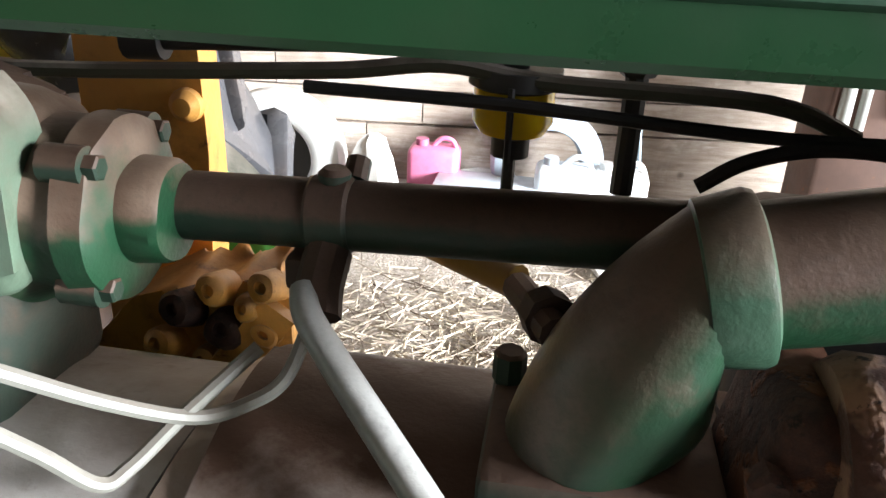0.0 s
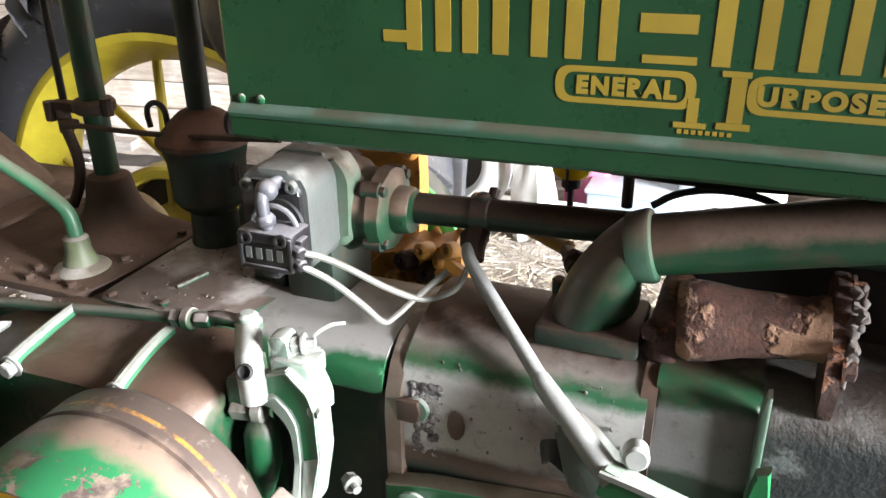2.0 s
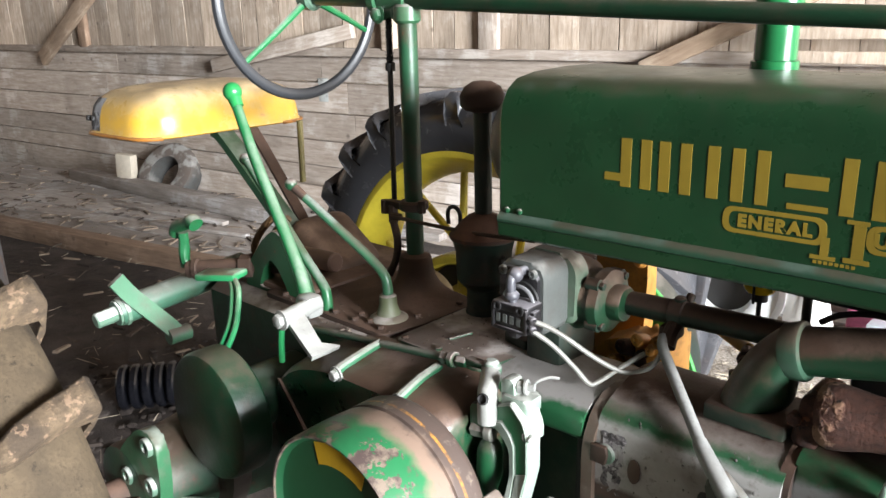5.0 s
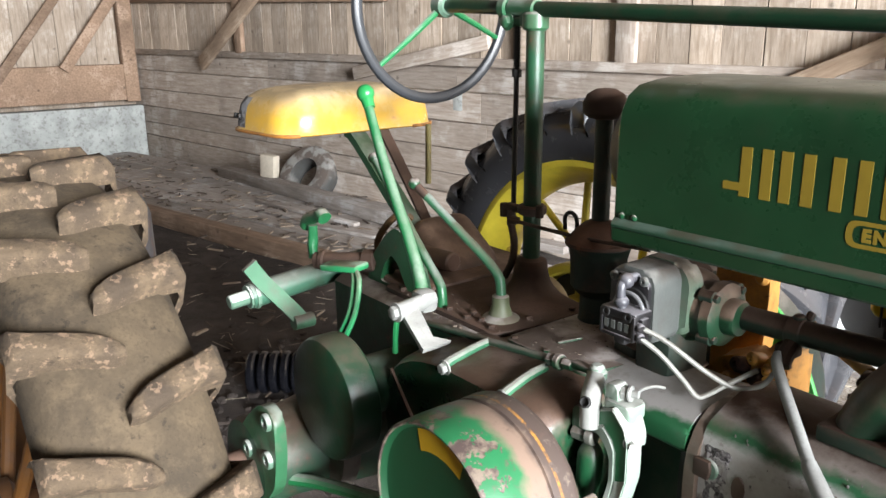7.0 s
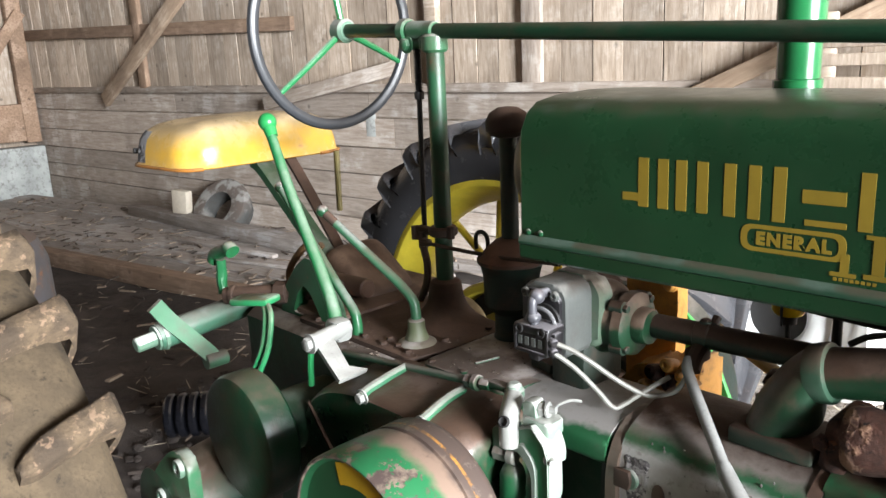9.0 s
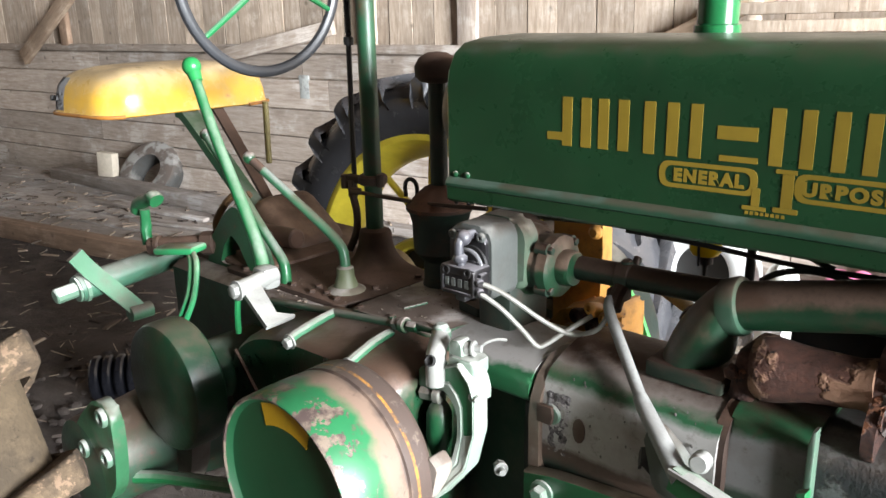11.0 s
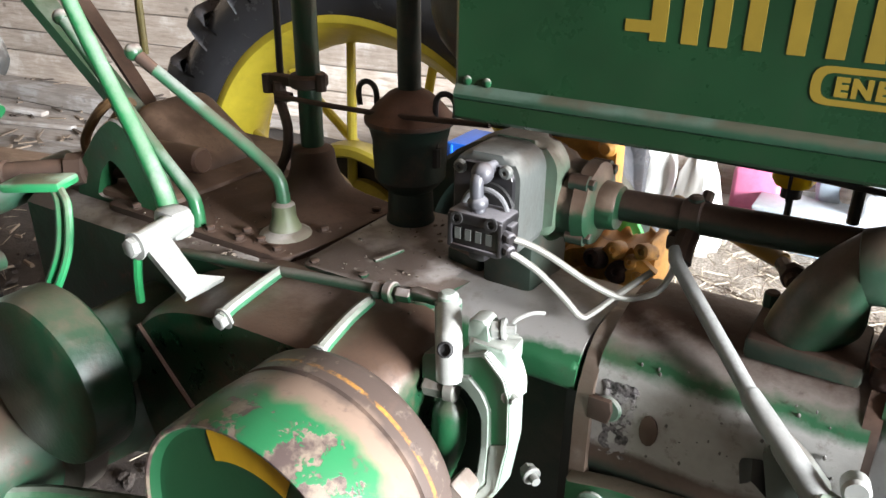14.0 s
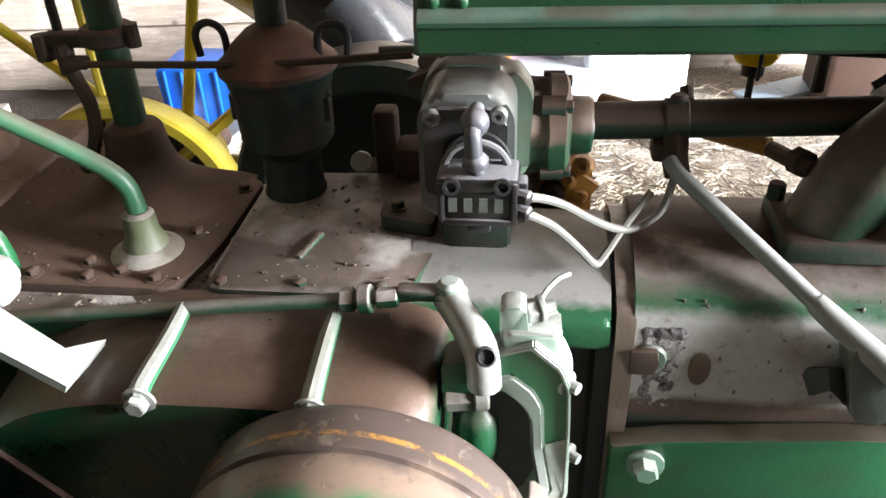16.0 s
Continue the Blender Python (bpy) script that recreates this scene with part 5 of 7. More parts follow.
def rear_axle():
    ax, az = -1.078, 0.656
    bm = B()
    lathe(bm, (ax, -0.20, az), (0, -1, 0), [(0, 0.15), (0.02, 0.15), (0.05, 0.125), (0.25, 0.10), (0.33, 0.098), (0.345, 0.094), (0.35, 0.05)], 28)
    ah = part("axle_housing", bm, paint("axle_housing_paint", (0.035, 0.11, 0.06), 0.5, 0.9, (0.27, 0.20, 0.165), 0.6, 0.18, (0.12, 0.055, 0.032), lo=0.1, hi=0.8), tractor, "dusty green trumpet axle housing with bolted flange")
    lathe(bm := B(), (ax, 0.20, az), (0, 1, 0), [(0, 0.15), (0.05, 0.12), (0.25, 0.09), (0.30, 0.09)], 24)
    part("axle_housing", bm, CASE_GREEN, tractor, "dusty green trumpet axle housing")
    bm = B()
    rod(bm, (ax, -1.05, az), (ax, 0.85, az), 0.032, n=18)
    part("axle_shaft", bm, BROWN, tractor, "steel rear axle")
    bm = B()
    prism(bm, rounded([(-1.10, 0.61), (-0.98, 0.615), (-0.935, 0.665), (-0.920, 0.735), (-0.918, 0.815), (-0.945, 0.838), (-0.985, 0.828), (-1.04, 0.785), (-1.085, 0.74)], 0.022), "xz", -0.545, -0.520, 0.005)
    part("axle_flange", bm, paint("flange_pale_green", (0.05, 0.20, 0.09), 0.45, 0.8, (0.36, 0.38, 0.33), 0.4, 0.15, lo=-0.2, hi=0.7), ah, "pale green bolted flange")
    for p in ((-0.946, -0.545, 0.807), (-0.952, -0.545, 0.722), (-1.046, -0.545, 0.707)):
        bm = B()
        lathe(bm, p, (0, -1, 0), [(-0.004, 0.0185), (0.006, 0.0185), (0.009, 0.0165), (0.009, 0.0095), (0.002, 0.009)], 20, close=False)
        ear = part("flange_bolt", bm, PALE_GREEN, ah, "pale worn bolt ear")
        bm = B()
        lathe(bm, (p[0], p[1] - 0.0015, p[2]), (0, -1, 0), [(0, 0.0095), (0.003, 0.0075), (0.003, 0.0)], 12)
        part("bolt_hole", bm, BLACK, ear)
    # brake drum housing
    bm = B()
    lathe(bm, (-0.900, -0.452, 0.842), (0, 1, 0), [(0, 0.0), (0.0, 0.112), (0.004, 0.120), (0.014, 0.124), (0.06, 0.124), (0.066, 0.118), (0.068, 0.06), (0.25, 0.06)], 48)
    part("brake_drum", bm, paint("drum_green", (0.011, 0.062, 0.028), 0.45, 0.5, (0.22, 0.25, 0.21), 0.6, 0.06, lo=0.6, hi=1.1), tractor, "round dark green brake drum, dusty on top")
    bm = B()
    prism(bm, rounded([(-1.01, 0.70), (-0.905, 0.71), (-0.915, 0.655), (-0.945, 0.605), (-0.99, 0.56), (-1.02, 0.56)], 0.015), "xz", -0.40, -0.36, 0.008)
    dent(bm, 0.004, 25)
    part("drum_bracket", bm, paint("pale_casting", (0.22, 0.19, 0.16), 0.7, 0.8, (0.3, 0.26, 0.22), 0.5), tractor, "pale dusty casting below the drum")
    bm = B()
    sweep(bm, [(-1.04, -0.52, 0.665), (-1.01, -0.50, 0.640), (-0.926, -0.45, 0.645), (-0.75, -0.42, 0.686), (-0.68, -0.40, 0.70)], 0.0135, 10)
    part("drawbar_brace", bm, FRESH_GREEN, tractor, "green brace bar low beside the case")


rear_axle()


def rear_wheel(y_in, sign, rubber, lug_rubber, name_label, phase=0.0, rim_paint=None, centre=(-1.078, 0.656), W=0.27, N=24, skew=(0.15, 0.06), thick=0.0165, tread=0.6885):
    """A rear wheel whose inner tyre shoulder lies at y_in and which extends away from the tractor."""
    ax, az = centre
    bm = B()
    prof = [(0.035, 0.50), (0.022, 0.515), (0.008, 0.55), (0.0, 0.60), (0.012, 0.635), (0.035, 0.652), (0.09, 0.66), (0.135, 0.662), (0.18, 0.66), (0.235, 0.652), (0.258, 0.635), (0.27, 0.60), (0.262, 0.55), (0.248, 0.515), (0.235, 0.50)]
    lathe(bm, (ax, y_in, az), (0, sign, 0), [(p * W / 0.27, q) for p, q in prof], 96, close=False)
    bm.normal_update()
    tyre_bm = bm
    hubm = B()
    lathe(hubm, (ax, y_in + sign * 0.03, az), (0, sign, 0), [(0, 0.0), (0, 0.10), (0.02, 0.12), (0.04, 0.12), (0.06, 0.085), (0.16, 0.085), (0.18, 0.12), (0.2, 0.12), (0.2, 0.0)], 32)
    wheel = part("rear_wheel", hubm, rim_paint or YELLOW, tractor, name_label)
    part("tyre", tyre_bm, rubber, wheel, "lugged rubber tyre", 40)
    for side in (0, 1):
        lug = B()
        rows = []
        for j in range(13):
            t = j / 12
            y = -0.010 + (0.53 * W + 0.012) * t
            y = y if side == 0 else W - y
            a = -skew[0] * t - skew[1] * t * t
            half = thick * (1.35 - 0.35 * min(1, 4 * t)) * (1.0 if j < 10 else (0.92, 0.72, 0.35)[j - 10])
            top = tread + 0.003 * t - (0.016 if j == 0 else 0) - (0.003 if j == 12 else 0)
            bot = 0.645 if j > 0 else 0.615
            row = []
            for da, rr in ((-half - 0.007, bot), (-half - 0.002, top - 0.005), (-half + 0.003, top), (half - 0.003, top), (half + 0.002, top - 0.005), (half + 0.007, bot)):
                al = a + da / 0.69
                row.append(lug.verts.new((rr * math.cos(al), sign * y, rr * math.sin(al))))
            rows.append(row)
        low = [lug.verts.new((0.575 * math.cos(d), sign * (0.006 if side == 0 else W - 0.006), 0.575 * math.sin(d))) for d in (-0.06, -0.045, -0.03, 0.03, 0.045, 0.06)]
        rows.insert(0, low)
        for p, q in zip(rows, rows[1:]):
            for m in range(5):
                lug.faces.new((p[m], p[m + 1], q[m + 1], q[m]))
        lug.faces.new(rows[-1])
        me = bpy.data.meshes.new("lug")
        bmesh.ops.recalc_face_normals(lug, faces=lug.faces)
        lug.to_mesh(me)
        lug.free()
        me.materials.append(lug_rubber)
        me.shade_smooth()
        me.set_sharp_from_angle(angle=radians(50))
        for k in range(N):
            ob = new("lug", me)
            ob.parent = wheel
            ob.matrix_basis = Matrix.Translation((ax, y_in, az)) @ Matrix.Rotation(-2 * math.pi * (k + 0.5 * side + phase) / N, 4, "Y")
    bm = B()
    lathe(bm, (ax, y_in, az), (0, sign, 0), [(p * W / 0.27, q) for p, q in [(0.030, 0.512), (0.026, 0.516), (0.024, 0.508), (0.026, 0.494), (0.034, 0.486), (0.042, 0.478), (0.075, 0.462), (0.10, 0.440), (0.135, 0.436), (0.18, 0.455), (0.2, 0.476), (0.225, 0.482), (0.24, 0.495), (0.245, 0.512), (0.24, 0.500), (0.222, 0.488), (0.198, 0.482), (0.18, 0.461), (0.135, 0.442), (0.10, 0.446), (0.075, 0.470), (0.05, 0.485), (0.036, 0.5), (0.030, 0.512)]], 80, close=False)
    part("rim", bm, rim_paint or YELLOW, wheel, "rusty brown steel rim" if rim_paint else "yellow steel rim")
    for k in range(12):
        a = 2 * math.pi * (k + 0.3) / 12
        b = a + (0.10 if k % 2 else -0.10)
        y0, y1 = (0.05, 0.12) if k % 2 else (0.21, 0.13)
        bm = B()
        p = (ax + 0.10 * math.cos(b), y_in + sign * y0, az + 0.10 * math.sin(b))
        q = (ax + 0.442 * math.cos(a), y_in + sign * y1, az + 0.442 * math.sin(a))
        rod(bm, p, q, 0.013, 0.011, n=10)
        part("spoke", bm, rim_paint or YELLOW, wheel)
    return wheel


rear_wheel(0.475, 1, RUBBER, RUBBER, "spoked yellow rear wheel with a dark lugged tyre", centre=(-1.112, 0.668), tread=0.676)
rear_wheel(-0.765, -1, MUDDY_RUBBER, WORN_LUG, "rear wheel with a muddy worn lugged tyre", 0.135, paint("rusty_rim_paint", (0.22, 0.09, 0.02), 0.5, 0.6, (0.12, 0.06, 0.03), 0.6, 0.3), W=0.225, N=26, skew=(0.03, 0.03), thick=0.0165)


def magneto():
    bm = B()
    prism(bm, rounded([(-0.430, 1.060), (-0.430, 1.160), (-0.416, 1.179), (-0.358, 1.179), (-0.345, 1.160), (-0.345, 1.060)], 0.014), "xz", -0.168, -0.100, 0.006)
    mg = part("magneto", bm, MAGNETO, tractor, "grey alloy magneto with a black terminal cap", 50)
    bm = B()
    box(bm, (-0.374, -0.193, 1.102), (0.060, 0.044, 0.044), 0.005)
    box(bm, (-0.374, -0.196, 1.1175), (0.070, 0.042, 0.015), 0.005)
    for x in (-0.405, -0.343):
        box(bm, (x, -0.213, 1.101), (0.006, 0.010, 0.040), 0.002)
    box(bm, (-0.374, -0.214, 1.0825), (0.062, 0.008, 0.006), 0.002)
    box(bm, (-0.374, -0.196, 1.074), (0.022, 0.030, 0.014), 0.004)
    cap = part("terminal_cap", bm, BLACK_CAP, mg, "dusty black terminal cap")
    bm = B()
    for x, z in ((-0.339, 1.107), (-0.339, 1.092)):
        rod(bm, (x - 0.008, -0.205, z), (x + 0.010, -0.213, z - 0.002), 0.0068, n=10, chamfer=0.002)
    box(bm, (-0.338, -0.200, 1.098), (0.012, 0.018, 0.040), 0.003)
    part("cable_socket", bm, BLACK_CAP, cap, "dusty black cable sockets")
    bm = B()
    prism(bm, rounded([(-0.436, 1.06), (-0.436, 1.160), (-0.418, 1.181), (-0.352, 1.181), (-0.330, 1.155), (-0.334, 1.06)], 0.02), "xz", -0.102, -0.066, 0.010)
    part("adapter_plate", bm, paint("adapter_green", (0.20, 0.30, 0.21), 0.45, 0.9, (0.56, 0.50, 0.42), 0.4, 0.05, lo=-0.2, hi=0.7), mg, "rounded pale green adapter plate behind the magneto", 50)
    bm = B()
    prism(bm, rounded([(-0.424, 1.085), (-0.424, 1.158), (-0.414, 1.168), (-0.362, 1.168), (-0.351, 1.158), (-0.351, 1.085)], 0.008), "xz", -0.1755, -0.166, 0.002)
    part("end_plate", bm, BLACK_CAP, mg, "dusty dark end plate")
    bm = B()
    lathe(bm, (-0.377, -0.175, 1.120), (0, -1, 0), [(0, 0.030), (0.004, 0.029), (0.004, 0.0)], 28)
    part("terminal_recess", bm, BLACK, mg, "round black terminal recess")
    for k, x in enumerate((-0.395, -0.382, -0.369, -0.356)):
        bm = B()
        box(bm, (x, -0.2158, 1.099), (0.007, 0.002, 0.013))
        part("maker_bar", bm, MAGNETO, cap, "plain raised bar in place of a maker's name")
    for x, z in ((-0.3955, 1.117), (-0.3525, 1.118)):
        bm = B()
        lathe(bm, (x, -0.2165, z), (0, -1, 0.15), [(0, 0.0075), (0.003, 0.0075), (0.003, 0.0045), (-0.002, 0.004), (-0.002, 0.0)], 14)
        part("cap_screw", bm, BLACK, cap)
    for x, z in ((-0.416, 1.1615), (-0.3585, 1.1645)):
        bm = B()
        lathe(bm, (x, -0.175, z), (0, -1, 0), [(0, 0.008), (0.004, 0.008), (0.006, 0.006), (0.006, 0.003), (0.003, 0.003), (0.003, 0.0)], 14)
        part("screw", bm, MAGNETO, mg)
    bm = B()
    sweep(bm, [(-0.377, -0.172, 1.167), (-0.377, -0.192, 1.168), (-0.378, -0.205, 1.160), (-0.377, -0.207, 1.142), (-0.375, -0.205, 1.125)], 0.0075, 12)
    bmesh.ops.create_uvsphere(bm, u_segments=16, v_segments=10, radius=0.0125, matrix=Matrix.Translation((-0.377, -0.196, 1.166)))
    lathe(bm, (-0.376, -0.206, 1.128), (0, 0, 1), [(0, 0.006), (0.004, 0.0115), (0.010, 0.0115), (0.015, 0.007)], 14)
    part("terminal_elbow", bm, paint("grey_rubber_boot", (0.13, 0.13, 0.15), 0.5, 0.7, (0.34, 0.33, 0.35), 0.1), mg, "grey rubber terminal boot", 60)
    bm = B()
    sweep(bm, [(-0.4055, -0.190, 1.116)] + [(-0.377 + 0.0275 * math.cos(radians(a)), -0.188, 1.120 + 0.0245 * math.sin(radians(a))) for a in (165, 135, 110, 90, 70, 45, 15)] + [(-0.3485, -0.190, 1.116)], 0.0035, 8, 4)
    part("bail_wire", bm, paint("bail", (0.30, 0.30, 0.31), 0.4, 0.5, (0.40, 0.39, 0.40)), mg, "curved retaining clip")
    bm = B()
    box(bm, (-0.385, -0.06, 1.03), (0.07, 0.11, 0.10), 0.010)
    prism(bm, rounded([(-0.49, -0.085), (-0.49, -0.045), (-0.43, -0.04), (-0.43, -0.10)], 0.008), "xy", 0.985, 1.008, 0.004)
    hexbolt(bm, (-0.473, -0.066, 1.007), (0, 0, 1), 0.008, 0.010)
    part("magneto_bracket", bm, paint("grimy_bracket", (0.03, 0.05, 0.035), 0.6, 0.9, (0.14, 0.10, 0.08), 0.7, 0.1), tractor, "grimy green bracket under the magneto")
    for line in (((-0.334, -0.211, 1.106), (-0.318, -0.196, 1.096), (-0.299, -0.180, 1.081), (-0.265, -0.145, 1.043), (-0.235, -0.118, 1.020), (-0.213, -0.102, 1.021), (-0.198, -0.089, 1.030), (-0.189, -0.074, 1.056)),
                 ((-0.334, -0.213, 1.091), (-0.322, -0.203, 1.080), (-0.306, -0.190, 1.063), (-0.284, -0.170, 1.030), (-0.267, -0.156, 1.004), (-0.257, -0.143, 1.006), (-0.240, -0.120, 1.022), (-0.212, -0.088, 1.046))):
        bm = B()
        sweep(bm, line, 0.0040, 8, 6)
        part("ignition_cable", bm, CABLE, tractor, "white rubber ignition cable")
    # governor housing and fan shaft tube
    gx, gy, gz = -0.30, -0.045, 1.098
    bm = B()
    lathe(bm, (-0.392, gy, gz), (1, 0, 0), [(0, 0.064), (0.03, 0.063), (0.045, 0.058), (0.055, 0.050), (0.076, 0.0485), (0.078, 0.0525), (0.094, 0.051), (0.097, 0.045), (0.099, 0.030), (0.117, 0.0295), (0.121, 0.027)], 40)
    dent(bm, 0.0016, 45)
    gov = part("governor_housing", bm, paint("governor_green_brown", (0.016, 0.085, 0.036), 0.5, 1.0, (0.235, 0.165, 0.12), 0.7, 0.1, lo=-0.05, hi=0.25), tractor, "green governor housing under brown dust")
    for a in (45, 135, 225, 315):
        bm = B()
        p = (-0.322, gy + 0.048 * math.cos(radians(a)), gz + 0.048 * math.sin(radians(a)))
        rod(bm, p, (p[0] + 0.022, p[1], p[2]), 0.0105, n=12)
        hexbolt(bm, (p[0] + 0.02, p[1], p[2]), (1, 0, 0), 0.007, 0.010)
        part("governor_bolt", bm, TUBE, gov)
    bm = B()
    rod(bm, (-0.275, gy + 0.012, 1.0975), (0.5, gy + 0.012, 1.128), 0.0195, n=24)
    part("fan_shaft_tube", bm, TUBE, tractor, "brown dusty fan shaft tube, green beneath")
    bm = B()
    lathe(bm, (-0.20, gy + 0.012, 1.1005), (1, 0, 0.04), [(0, 0.0200), (0.002, 0.0215), (0.022, 0.0215), (0.024, 0.0200)], 24)
    rod(bm, (-0.187, gy + 0.012, 1.115), (-0.187, gy + 0.012, 1.128), 0.009, n=12, chamfer=0.003)
    rod(bm, (-0.178, gy + 0.02, 1.118), (-0.178, gy + 0.03, 1.127), 0.007, n=10)
    part("tube_clamp", bm, TUBE, tractor, "rusty clamp round the tube")
    bm = B()
    sweep(bm, [(-0.187, -0.045, 1.085), (-0.188, -0.06, 1.07), (-0.186, -0.072, 1.058)], 0.013, 10)
    box(bm, (-0.195, -0.04, 1.072), (0.03, 0.03, 0.02), 0.004)
    part("conduit_clip", bm, BROWN, tractor, "brown clip below the tube")
    bm = B()
    sweep(bm, [(-0.194, -0.068, 1.072), (-0.188, -0.082, 1.066), (-0.174, -0.098, 1.058), (-0.128, -0.140, 1.030), (-0.066, -0.194, 0.990)], [0.0076, 0.0088], 12, 8)
    part("conduit", bm, CONDUIT, tractor, "grey steel rod running down across the case")
    bm = B()
    sweep(bm, [(-0.072, -0.189, 0.994), (-0.062, -0.197, 0.987), (-0.020, -0.224, 0.960), (0.020, -0.247, 0.932)], [0.0100, 0.0140], 14, 6)
    arm = part("rod_socket", bm, CONDUIT, tractor, "thicker pale socket at the rod's foot")
    bm = B()
    sweep(bm, [(0.010, -0.246, 0.934), (0.055, -0.254, 0.924), (0.130, -0.264, 0.910)], 0.01, 6, 4, flat=(0.020, 0.034))
    part("lower_bar", bm, FRESH_GREEN, arm, "bright green bar below the socket")
    bm = B()
    sweep(bm, [(0.008, -0.252, 0.946), (0.055, -0.259, 0.941), (0.130, -0.268, 0.928)], 0.01, 6, 4, flat=(0.016, 0.006))
    part("bar_edge", bm, BARE, arm, "worn white upper edge")
    bm = B()
    lathe(bm, (0.036, -0.225, 0.957), (0.15, -1, 0.2), [(0, 0.013), (0.018, 0.013), (0.022, 0.010), (0.022, 0)], 18)
    part("pivot_bolt", bm, BARE, arm, "pale round bolt head")
    bm = B()
    prism(bm, rounded([(-0.046, 0.962), (-0.034, 0.974), (-0.004, 0.950), (0.022, 0.922), (0.000, 0.878), (-0.028, 0.888)], 0.006), "xz", -0.226, -0.196, 0.004)
    part("web_plate", bm, paint("grey_web", (0.11, 0.14, 0.115), 0.5, 0.8, (0.30, 0.29, 0.27), 0.4, 0.1), arm, "grey-green web plate behind the rod")


magneto()


def manifolds():
    # water outlet elbow and the pipe forward
    bm = B()
    box(bm, (-0.036, -0.094, 1.016), (0.112, 0.100, 0.026), 0.006)
    rod(bm, (-0.084, -0.060, 1.026), (-0.084, -0.060, 1.046), 0.009, n=8, chamfer=0.002)
    part("elbow_base", bm, paint("dark_base", (0.018, 0.05, 0.027), 0.75, 0.95, (0.10, 0.055, 0.038), 0.7, lo=0.0, hi=0.5), tractor, "green elbow base flange")
    bm = B()
    c0, c1 = Vector((-0.047, -0.098, 1.024)), Vector((0.002, -0.093, 1.114))
    rings = []
    for i in range(9):
        t = i / 8
        c = c0 + (c1 - c0) * t
        tilt = radians(76 * t)
        u, v = Vector((math.cos(tilt), 0, -math.sin(tilt))), Vector((0, 1, 0))
        ru = 0.037 + 0.005 * math.sin(math.pi * t)
        rv = 0.043 - 0.006 * t + 0.003 * math.sin(math.pi * t)
        rings.append([bm.verts.new(c + u * math.cos(2 * math.pi * k / 28) * ru + v * math.sin(2 * math.pi * k / 28) * rv) for k in range(28)])
    for a, b in zip(rings, rings[1:]):
        for k in range(28):
            bm.faces.new((a[k], a[(k + 1) % 28], b[(k + 1) % 28], b[k]))
    bm.faces.new(rings[0]), bm.faces.new(rings[-1])
    part("elbow", bm, paint("elbow_green_brown", (0.014, 0.07, 0.03), 0.5, 0.95, (0.16, 0.105, 0.078), 0.7, 0.05, lo=0.0, hi=0.5), tractor, "green cast elbow, brown with dust above")
    bm = B()
    lathe(bm, (-0.004, -0.094, 1.112), (1, 0, 0.26), [(0, 0.035), (0.001, 0.0375), (0.022, 0.0400), (0.026, 0.0385), (0.028, 0.033)], 32)
    part("elbow_collar", bm, paint("collar_pale", (0.07, 0.16, 0.10), 0.45, 0.9, (0.38, 0.31, 0.25), 0.4), tractor, "pale worn collar")
    bm = B()
    rod(bm, (0.012, -0.094, 1.117), (0.50, -0.085, 1.225), 0.0325, n=32)
    part("water_pipe", bm, paint("water_pipe", (0.016, 0.085, 0.036), 0.5, 1.0, (0.17, 0.11, 0.082), 0.7, 0.05, lo=-0.2, hi=0.35), tractor, "thick green water pipe under brown dust")
    bm = B()
    rod(bm, (-0.062, -0.085, 1.072), (-0.085, -0.02, 1.063), 0.009, n=10)
    rod(bm, (-0.065, -0.07, 1.071), (-0.07, -0.055, 1.069), 0.014, n=8)
    part("drain_plug", bm, BROWN, tractor, "brown drain plug on the elbow")
    bm = B()
    rod(bm, (-0.086, -0.012, 1.062), (-0.25, 0.125, 1.054), 0.0105, n=12)
    part("yellow_pipe", bm, paint("ochre_pipe", (0.60, 0.32, 0.05), 0.45, 0.4, (0.4, 0.24, 0.1), 0.3), tractor, "ochre yellow pipe")
    # exhaust manifold
    bm = B()
    lathe(bm, (0.055, -0.12, 1.052), (1, 0.02, 0.1), [(0, 0.0), (0, 0.038), (0.01, 0.043), (0.03, 0.041), (0.06, 0.035), (0.12, 0.031), (0.14, 0.034)], 32)
    dent(bm, 0.0015, 40)
    part("exhaust_manifold", bm, FLAKED, tractor, "rusty flaking exhaust manifold")
    bm = B()
    box(bm, (0.046, -0.098, 1.040), (0.036, 0.088, 0.075), 0.012, (0, 8, 0), 3)
    rod(bm, (0.03, -0.148, 1.045), (0.03, -0.135, 1.045), 0.010, n=6, chamfer=0.002)
    dent(bm, 0.003, 45)
    part("manifold_clamp", bm, DARK_RUST, tractor, "rusty clamp block at the exhaust manifold")
    bm = B()
    prism(bm, rounded([(-0.160, 0.985), (-0.168, 1.020), (-0.120, 1.118), (-0.070, 1.110), (-0.066, 1.085), (-0.118, 0.985)], 0.012), "yz", 0.193, 0.207, 0.002)
    for p in ((0.207, -0.146, 1.040), (0.207, -0.105, 1.105)):
        hexbolt(bm, p, (1, 0, 0), 0.010, 0.014)
    part("exhaust_flange", bm, DARK_RUST, tractor, "rusty exhaust flange")
    bm = B()
    random.seed(9)
    for k in range(90):
        bmesh.ops.create_icosphere(bm, subdivisions=2, radius=random.uniform(0.003, 0.0065), matrix=Matrix.Translation((0.209 + random.uniform(0, 0.009), -0.122 + random.gauss(0, 0.014), 1.065 + random.gauss(0, 0.024))))
    dent(bm, 0.004, 120)
    c = part("carbon_crust", bm, paint("grey_soot", (0.16, 0.135, 0.125), 0.9, 0.5, (0.3, 0.27, 0.26), 0.6), tractor, "crumbly grey soot on the flange")
